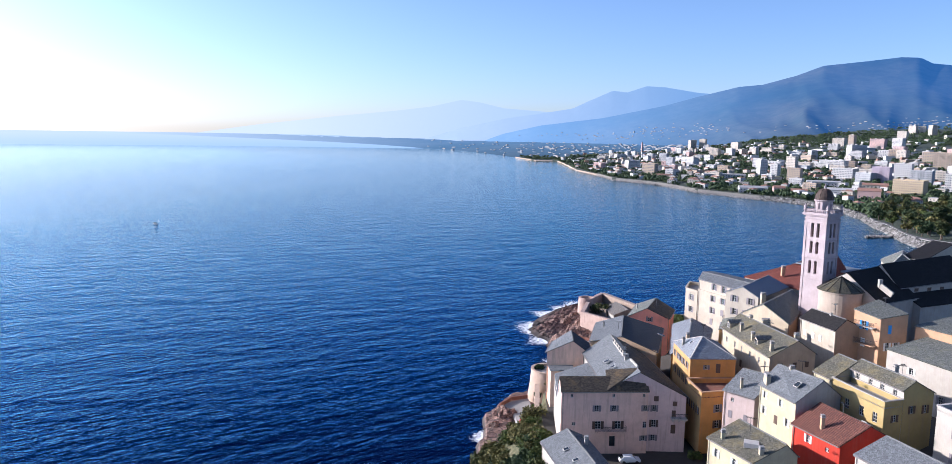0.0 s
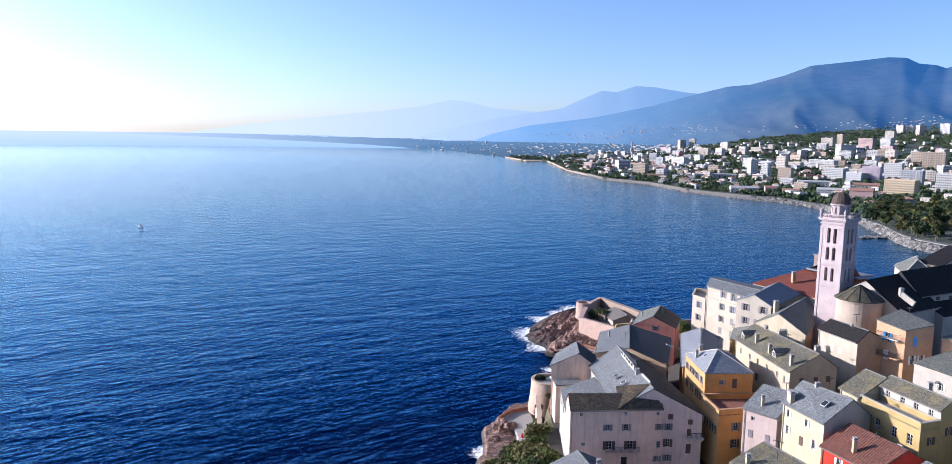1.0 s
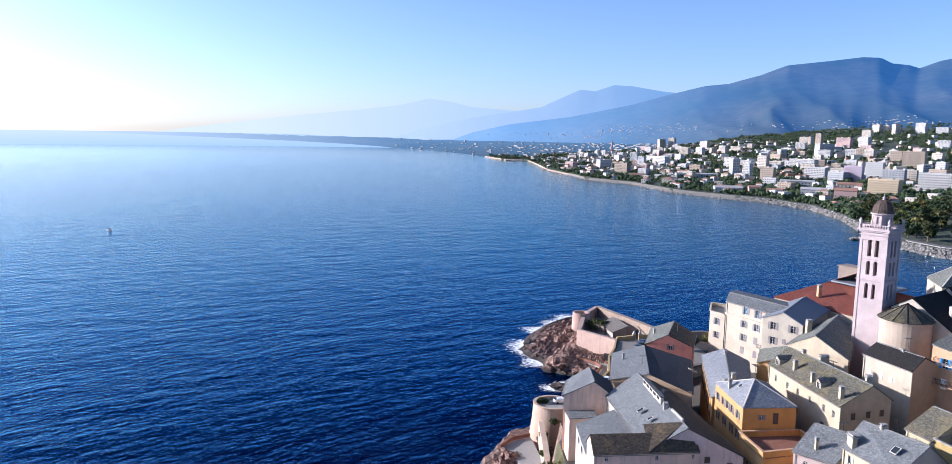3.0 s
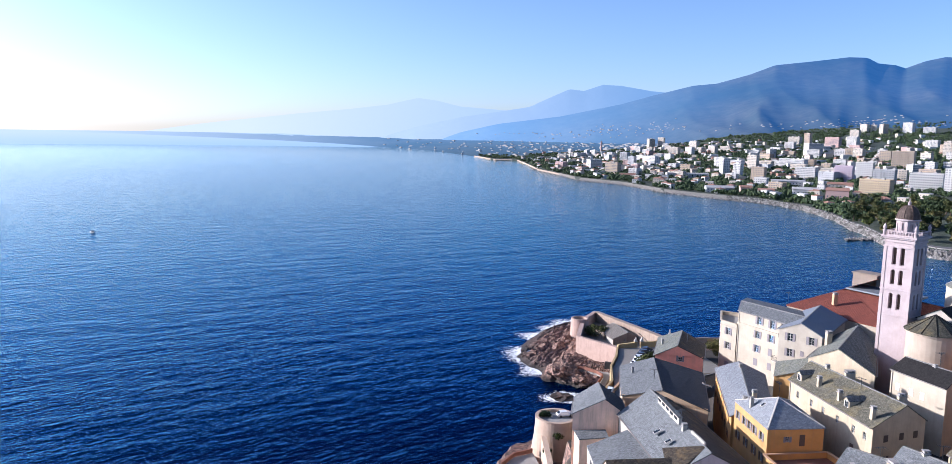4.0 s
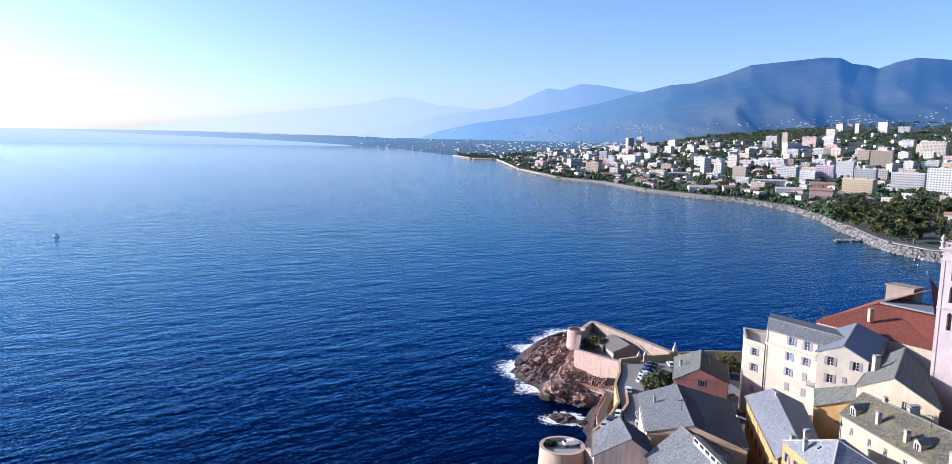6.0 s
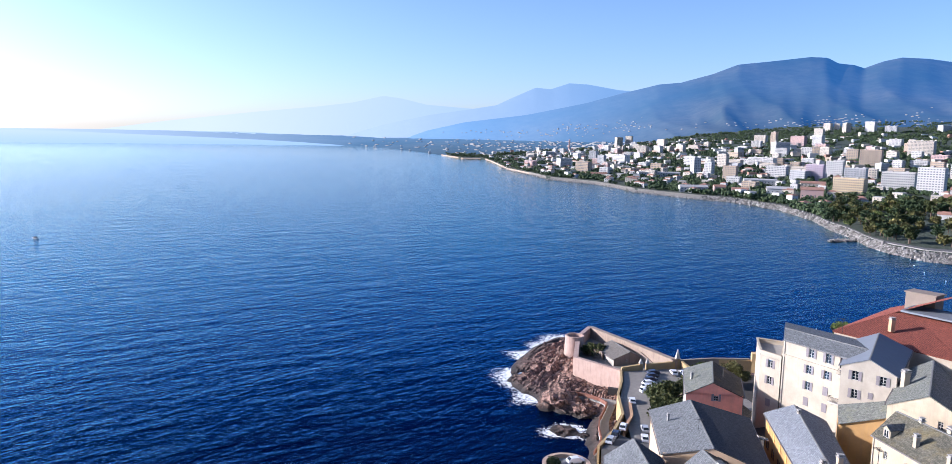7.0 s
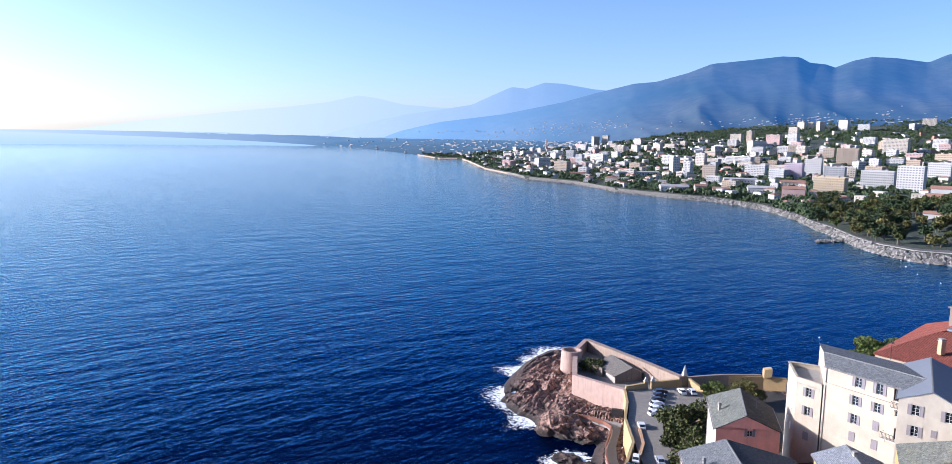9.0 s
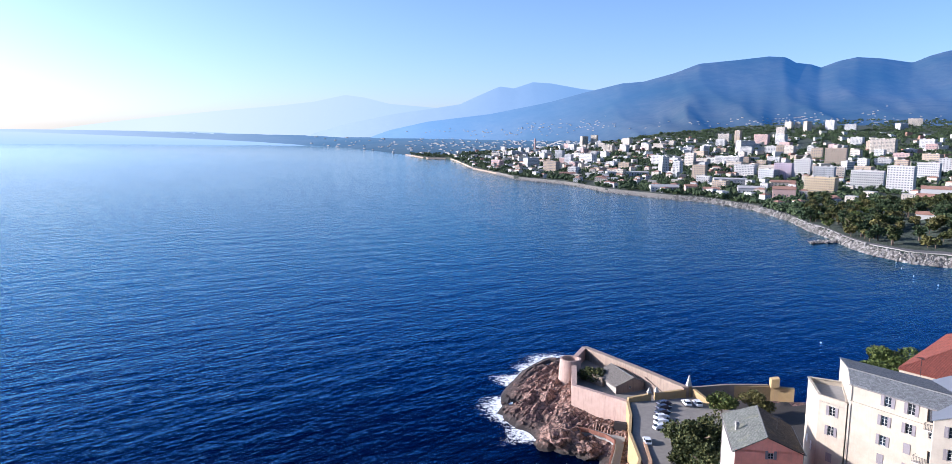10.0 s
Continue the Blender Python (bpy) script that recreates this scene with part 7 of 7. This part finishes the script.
# ---------------------------------------------------------------- trees and shrubs
def leaf_cloud(rng, blobs, per, size):
    """Many small folded leaf clumps spread through a few overlapping lobes."""
    v, f = [], []
    for (cx, cy, cz, r, rz) in blobs:
        for _ in range(per):
            d = Vector((rng.gauss(0, 1), rng.gauss(0, 1), rng.gauss(0, 1))).normalized() * rng.uniform(0.55, 1.04)
            p = Vector((cx + d.x * r, cy + d.y * r, cz + d.z * rz))
            a = Vector((rng.gauss(0, 1), rng.gauss(0, 1), rng.gauss(0, 0.7))).normalized() * size * rng.uniform(0.6, 1.3)
            c = a.cross(Vector((rng.gauss(0, 1), rng.gauss(0, 1), rng.gauss(0, 1)))).normalized() * size * rng.uniform(0.5, 0.9)
            k = len(v)
            v += [tuple(p - a), tuple(p + c), tuple(p + a), tuple(p - c + d * size * 0.4)]
            f += [(k, k + 1, k + 2), (k, k + 2, k + 3)]
    return v, f


def tree(seed, h, spread, mat, label, per=70, size=0.55, flat=False, category="tree", lobes=9, low=0.38):
    rng = random.Random(seed)
    t = anchor("tree", (0, 0, 0), label, category)
    b = Build()
    b.lathe((0, 0, 0), [(0.045 * h, -0.5), (0.03 * h, h * 0.25), (0.018 * h, h * 0.55), (0.006 * h, h * 0.85)], 8)
    trunk = child(b.done("trunk", M["bark"], True), t)
    for k in range(5):
        a = k * 1.26 + rng.uniform(-0.3, 0.3)
        b = Build()
        p = Vector((0, 0, h * (0.3 + 0.07 * k)))
        q = p + Vector((math.cos(a) * spread * 0.6, math.sin(a) * spread * 0.6, h * 0.22))
        b.bar(p, q, 0.02 * h, 0.02 * h)
        child(b.done("limb", M["bark"]), t)
    blobs = []
    for k in range(lobes):
        a, rr = rng.uniform(0, 6.28), spread * rng.uniform(0.15, 0.75)
        z = h * (rng.uniform(0.72, 0.9) if flat else rng.uniform(low, 0.86))
        r = spread * rng.uniform(0.32, 0.52)
        blobs.append((math.cos(a) * rr, math.sin(a) * rr, z, r, r * (0.4 if flat else 0.75)))
    v, f = leaf_cloud(rng, blobs, per, size)
    child(mesh_ob("crown", v, f, M[mat]), t)
    return t


def shrub(seed, r, h, mat, label, per=240, size=0.28):
    rng = random.Random(seed)
    t = anchor("shrub", (0, 0, 0), label, "shrub")
    blobs = [(rng.uniform(-0.6, 0.6) * r, rng.uniform(-0.6, 0.6) * r, h * rng.uniform(0.3, 0.6), r * rng.uniform(0.4, 0.65), h * rng.uniform(0.3, 0.5)) for _ in range(6)]
    v, f = leaf_cloud(rng, blobs, per, size)
    child(mesh_ob("foliage", v, f, M[mat]), t)
    b = Build()
    for k in range(5):
        b.bar((0, 0, -0.4), (rng.uniform(-0.5, 0.5) * r, rng.uniform(-0.5, 0.5) * r, h * 0.5), 0.08, 0.08)
    child(b.done("stems", M["bark"]), t)
    return t


def place(ob, x, y, z, s=1.0, turn=0):
    ob.matrix_basis = pose(x, y, z, 0, 0, turn) @ Matrix.Scale(s, 4)
    return ob


# garden trees beside the car park
place(tree(11, 8.5, 5.2, "leafolive", "broad dark green tree beside the car park", 420, 0.3, lobes=14, low=0.15), 62.0, 263.5, 9.0, 1.15)
place(tree(12, 9.0, 5.6, "leafolive", "broad dark green tree beside the car park", 420, 0.3, lobes=16, low=0.12), 59.5, 252.5, 9.4, 1.3)
place(tree(18, 8.0, 5.0, "leafolive", "broad dark green tree beside the car park", 420, 0.3, lobes=14, low=0.12), 57.0, 243.5, 9.6, 1.15)
place(tree(13, 6.5, 4.4, "leaf", "round green tree by the terrace wall", 360, 0.28), 80.5, 282.5, 9.2)
place(tree(14, 8.0, 4.6, "leafdry", "olive green tree before the yellow wall", 380, 0.28), 90.5, 281.0, 9.0)
place(tree(15, 6.0, 4.0, "leafdark", "dark evergreen by the salmon house", 300, 0.28), 70.0, 262.0, 9.2)
place(tree(16, 13.0, 7.5, "leaf", "umbrella pine with a flat green crown", 520, 0.34, True), 116.0, 262.0, 20.0)
place(tree(17, 12.0, 6.5, "leaf", "umbrella pine with a flat green crown", 480, 0.34, True), 107.0, 254.0, 20.0)


def cypress(seed, h):
    rng = random.Random(seed)
    t = anchor("cypress", (0, 0, 0), "slender dark green cypress beside the cream building", "tree")
    b = Build()
    b.lathe((0, 0, 0), [(0.16, -0.4), (0.1, h * 0.5), (0.03, h * 0.9)], 8)
    child(b.done("trunk", M["bark"], True), t)
    blobs = [(0, 0, h * (0.15 + 0.09 * k), 0.95 * (1 - (k / 9.5) ** 2) + 0.15, h * 0.08) for k in range(10)]
    v, f = leaf_cloud(rng, blobs, 160, 0.22)
    child(mesh_ob("crown", v, f, M["leafdark"]), t)
    return t


for k, (x, y, z, h) in enumerate(((69.0, 226.0, 12.0, 15), (70.6, 229.0, 12.0, 17), (72.8, 230.0, 12.0, 14))):
    place(cypress(30 + k, h), x, y, z)
# shrubs in and around the fort and on the near slope
place(shrub(41, 3.6, 3.0, "leafolive", "green bush by the guardhouse wall"), 57.4, 323.2, 6.6, 1.3)
place(shrub(42, 3.0, 2.0, "leafdark", "dark bushes before the guardhouse"), 62.5, 302.5, 5.8)
near = random.Random(6)
tones = ("leafdry", "leafolive", "leafdry", "leafdark", "leaf")
for k in range(230):
    x, y = near.uniform(-11, 17), near.uniform(112, 192)
    if shore_distance(x, y) < 1.2 or (x > 14 and y > 150):
        continue
    s = near.uniform(0.8, 1.4)
    place(shrub(60 + k, 2.4, 2.8, tones[k % 5], ("dry ochre bush on the slope above the sea", "green bush on the slope above the sea", "dry ochre bush on the slope above the sea", "dark bush on the slope above the sea", "green bush on the slope above the sea")[k % 5], 170, 0.24),
          x, y, rock_z(x, y) - 0.3, s)
for k, (x, y, z, s) in enumerate(((21.0, 227.0, 10.6, 0.8), (24.0, 219.8, 7.5, 0.9), (19.4, 212.0, 7.0, 0.7), (17.6, 196.0, 9.5, 0.7), (31.6, 142.6, 19.2, 0.5), (45.5, 143.4, 19.5, 0.8), (48.5, 142.0, 19.5, 0.7))):
    place(shrub(120 + k, 2.0, 2.4, "leaf" if k % 2 else "leafdark", "green shrub growing against the wall", 150, 0.22), x, y, z, s)


def loose_rocks():
    """Broken blocks strewn over the point."""
    rng = random.Random(31)
    v, f = [], []
    for _ in range(520):
        x, y = rng.uniform(20, 60), rng.uniform(276, 362)
        d = shore_distance(x, y)
        inner = x - (46.0 + (y - 311) * 0.25 if y > 311 else 47.0 + (311 - y) * 0.72)
        if d < -1.5 or inner > -0.3 or (y < 316 and inner > -6 and rng.random() < 0.8):
            continue
        z = max(rock_z(x, y), -0.3)
        s = rng.choice((0.3, 0.4, 0.5, 0.6, 1.0)) * rng.uniform(0.8, 1.2)
        a = len(v)
        q = rng.uniform(0, 6.28)
        for px, py, pz in ((1, 0.2, 0), (0.2, 0.8, 0), (-1, 0.1, 0), (-0.1, -0.8, 0), (0.35, 0.2, 0.75), (-0.4, -0.1, 0.6), (0, 0, -0.7)):
            e = s * rng.uniform(0.75, 1.2)
            v.append((x + e * (px * math.cos(q) - py * math.sin(q)), y + e * (px * math.sin(q) + py * math.cos(q)), z + e * pz))
        f += [tuple(a + i for i in t) for t in ((0, 1, 4), (1, 5, 4), (1, 2, 5), (2, 3, 5), (3, 4, 5), (3, 0, 4), (1, 0, 6), (2, 1, 6), (3, 2, 6), (0, 3, 6))]
    tagged(mesh_ob("rock_blocks", v, f, M["rock"]), "broken reddish rock blocks strewn over the point", "rocks", kind="stuff")


loose_rocks()


def palm(x, y, z, seed):
    rng = random.Random(seed)
    t = anchor("palm", (x, y, z), "bushy palm with drooping green fronds beside the pink house", "palm")
    b = Build()
    b.lathe((0, 0, 0), [(0.35, -0.4), (0.28, 2), (0.24, 4.2), (0.34, 4.6)], 10)
    child(b.done("trunk", M["bark"], True), t)
    for k in range(26):
        a = k * 2.4
        up = rng.uniform(0.2, 1.2)
        pts = [Vector((math.cos(a) * s * 3.2, math.sin(a) * s * 3.2, 4.5 + up * 2.2 * s - 2.6 * s * s)) for s in (0, 0.25, 0.5, 0.75, 1.0)]
        b = Build()
        for p, q in zip(pts, pts[1:]):
            side = (q - p).cross(Vector((0, 0, 1))).normalized()
            for m in range(4):
                c = p + (q - p) * (m / 4)
                for s in (-1, 1):
                    tip = c + side * s * 0.75 + (q - p).normalized() * 0.35 - Vector((0, 0, 0.22))
                    b.poly([c, c + (q - p) * 0.16, tip])
        child(b.done("frond", M["leaf"]), t)


palm(18.2, 168.5, 11.5, 1)
palm(16.4, 163.0, 11.5, 2)


# trees of the far bay
def far_trees():
    rng = random.Random(21)
    protos = [tree(200 + k, rng.uniform(9, 14), rng.uniform(4.5, 6.5), m, label, 60, 0.9, lobes=8)
              for k, (m, label) in enumerate((("leaf", "green tree on the wooded knoll"), ("leafdark", "dark green tree on the wooded knoll"), ("leafdry", "yellowing tree on the wooded knoll"),
                                              ("leafolive", "green tree on the wooded knoll"), ("leafolive", "dark green tree on the wooded knoll"), ("leafdry", "olive tree on the wooded knoll")))]
    n = 0
    while n < 295:
        az, d = rng.uniform(30.5, 46), rng.uniform(38, 330)
        r = coast(az) + d
        if az < 34 and d > 260:
            continue
        x, y, _z = polar(az, r)
        m = pose(x, y, land_z(az, r) - 0.5, 0, 0, rng.uniform(0, 360))
        s = rng.uniform(0.75, 1.35)
        ob = protos[n] if n < 6 else copy_thing(protos[rng.choice((0, 1, 1, 2, 3, 4, 4, 5))], m)
        ob.matrix_basis = m @ Matrix.Scale(s, 4)
        tagged(ob, group="trees on the wooded knoll")
        n += 1
    # the woods and gardens between the houses, farther off
    v, f = [], []
    for n in range(13500):
        az = rng.uniform(1, 47)
        d = 40 + 2100 * rng.random() ** 1.3
        if n > 9500:
            az = rng.uniform(17, 47)
            d = 1500 - coast(az) + 1640 * rng.random()
        r = coast(az) + d
        if r > 2640 + 500 * min(1, max(0, (az - 17) / 10)):
            continue
        if (az > 31 and d < 300) or noise.noise(Vector((az * 0.55, d * 0.006, 5))) < -0.3:
            continue
        x, y, _z = polar(az, r)
        z = land_z(az, r)
        s = rng.uniform(2.2, 5.0)
        for _k in range(7):
            c = Vector((x + rng.gauss(0, s * 0.7), y + rng.gauss(0, s * 0.7), z + s * rng.uniform(0.4, 1.3)))
            a = Vector((rng.gauss(0, 1), rng.gauss(0, 1), rng.gauss(0, 1))).normalized() * s * 0.75
            q = a.cross(Vector((rng.gauss(0, 1), rng.gauss(0, 1), rng.gauss(0, 1)))).normalized() * s * 0.6
            e = a.cross(q).normalized() * s * 0.5
            k = len(v)
            v += [tuple(c - a), tuple(c + q), tuple(c + a), tuple(c - q), tuple(c + e), tuple(c - e)]
            f += [(k, k + 1, k + 4), (k + 1, k + 2, k + 4), (k + 2, k + 3, k + 4), (k + 3, k, k + 4), (k + 1, k, k + 5), (k + 2, k + 1, k + 5), (k + 3, k + 2, k + 5), (k, k + 3, k + 5)]
    tagged(mesh_ob("woodland", v, f, M["leafdark"]), "dark woods and gardens among the far houses", "trees", kind="stuff")


far_trees()


# ---------------------------------------------------------------- boat, buoys
def boat():
    t = anchor("motor_boat", (-285.0, 648.0, 0.0), "small white motor boat on the open sea", "boat")
    b = Build()
    deck = [(-2.6, -1.0), (1.2, -1.05), (3.2, 0), (1.2, 1.05), (-2.6, 1.0)]
    keel = [(-2.4, -0.6), (1.0, -0.6), (2.4, 0), (1.0, 0.6), (-2.4, 0.6)]
    b.v = [(x, y, 0.9) for x, y in deck] + [(x, y, -0.3) for x, y in keel]
    b.f = [(0, 1, 2, 3, 4)] + [(i, 5 + i, 5 + (i + 1) % 5, (i + 1) % 5) for i in range(5)]
    child(b.done("hull", M["shutwhite"]), t)
    b = Build()
    b.box(-0.8, -0.7, 0.9, 0.9, 0.7, 1.9, 0.15)
    child(b.done("cabin", M["glass"]), t)
    t.rotation_euler = (0, 0, radians(150))


boat()


def wake():
    """Two thin arms of broken water spreading behind the boat, and the wash at its bow."""
    for far, w in (((-350.0, 840.0), 1.3), ((-350.0, 735.0), 1.1), ((-299.0, 657.0), 3.0)):
        p, q = Vector((-285.0, 648.0)), Vector(far)
        d = (q - p).normalized()
        o = Vector((-d.y, d.x))
        v, f, uv = [], [], []
        n = 24
        for i in range(n + 1):
            c = p + (q - p) * (i / n) + o * 0.8 * math.sin(i * 1.7)
            half = w * (0.4 + 0.6 * min(1, i / 6))
            for k, side in enumerate((-1, 0, 1)):
                e = c + o * side * half
                v.append((e.x, e.y, 0.12))
                uv.append((i / n, max(0.35 + 0.65 * (i / n) ** 0.5, abs(side))))
        for i in range(n):
            for k in range(2):
                f.append((3 * i + k, 3 * i + 3 + k, 3 * i + 4 + k, 3 * i + 1 + k))
        tagged(mesh_ob("wake", v, f, M["foam"], uv), "thin white wake spreading behind the motor boat", "foam", kind="stuff")




# ---------------------------------------------------------------- surf
def foam_mat():
    k = Nodes("sea_foam")
    g = k.n("NewGeometry")
    n1 = k.noise(g.outputs["Position"], 0.7, 8, 0.75)
    u = k.n("TexCoord").outputs["UV"]
    fade = k.n("SeparateXYZ", Vector=u).outputs[1]
    lim = k.n("MapRange", Value=fade)
    lim.inputs[1].default_value, lim.inputs[2].default_value = 0.0, 1.0
    lim.inputs[3].default_value, lim.inputs[4].default_value = 0.20, 0.64
    d = k.n("Math", i0=n1, i1=lim.outputs[0])
    d.operation = "SUBTRACT"
    s = k.n("Math", i0=d.outputs[0], i1=6.0)
    s.operation, s.use_clamp = "MULTIPLY", True
    k.p(Base_Color=(0.8, 0.84, 0.86, 1), Roughness=0.7, Alpha=s.outputs[0])
    return k.m


M["foam"] = foam_mat()
wake()


def surf(name, pts, width, label):
    """Broken white water along a line of shore, thinning outwards (to the left of the line)."""
    v, f, uv = [], [], []
    fine = []
    for p, q in zip(pts, pts[1:]):
        for k in range(8):
            fine.append(along(p, q, k / 8))
    fine.append(Vector(pts[-1]))
    for i, p in enumerate(fine):
        a, c = fine[max(0, i - 1)], fine[min(len(fine) - 1, i + 1)]
        d = (c - a).normalized()
        s = Vector((-d.y, d.x))
        w = width * max(0.12, 0.5 + 1.5 * noise.noise(Vector((p.x * 0.13, p.y * 0.13, 2.4)))) * min(1, i / 5, (len(fine) - 1 - i) / 5)
        for k in range(5):
            e = p + s * (-2.0 + (w + 2.0) * k / 4)
            v.append((e.x, e.y, 0.10 + 0.02 * noise.noise(Vector((e.x, e.y, 0)))))
            uv.append((i / 8, k / 4))
    for i in range(len(fine) - 1):
        for k in range(4):
            a = i * 5 + k
            f.append((a, a + 5, a + 6, a + 1))
    ob = mesh_ob(name, v, f, M["foam"], uv)
    tagged(ob, label, "foam", kind="stuff")


surf("surf", [(62, 362), (54, 365), (42, 353), (32, 335), (25.5, 315), (28.5, 303), (33, 295), (36, 286)][::-1], 12.0, "white surf breaking on the rocks of the point")
surf("surf", [(34.4 + 5.0 * math.cos(-q / 4), 269.4 + 3.6 * math.sin(-q / 4)) for q in range(26)], 6.5, "white water round the low sea rock")
surf("surf", [(12, 221), (7, 216), (3.6, 208), (2.4, 200), (1.6, 190)][::-1], 4.5, "white surf at the foot of the crag")


def mooring_buoy(x, y):
    b = Build()
    b.lathe((x, y, 0), [(0.05, -0.2), (0.28, -0.05), (0.33, 0.12), (0.27, 0.36), (0.08, 0.5), (0.04, 0.62)], 14)
    tagged(b.done("mooring_buoy", M["shutwhite"], True), "small white mooring buoy floating off the shore", "buoy", "mooring buoys")


for x, y in ((351.4, 555.0), (325.7, 507.0), (319.5, 479.9), (173.3, 374.9), (338.0, 533.0)):
    mooring_buoy(x, y)
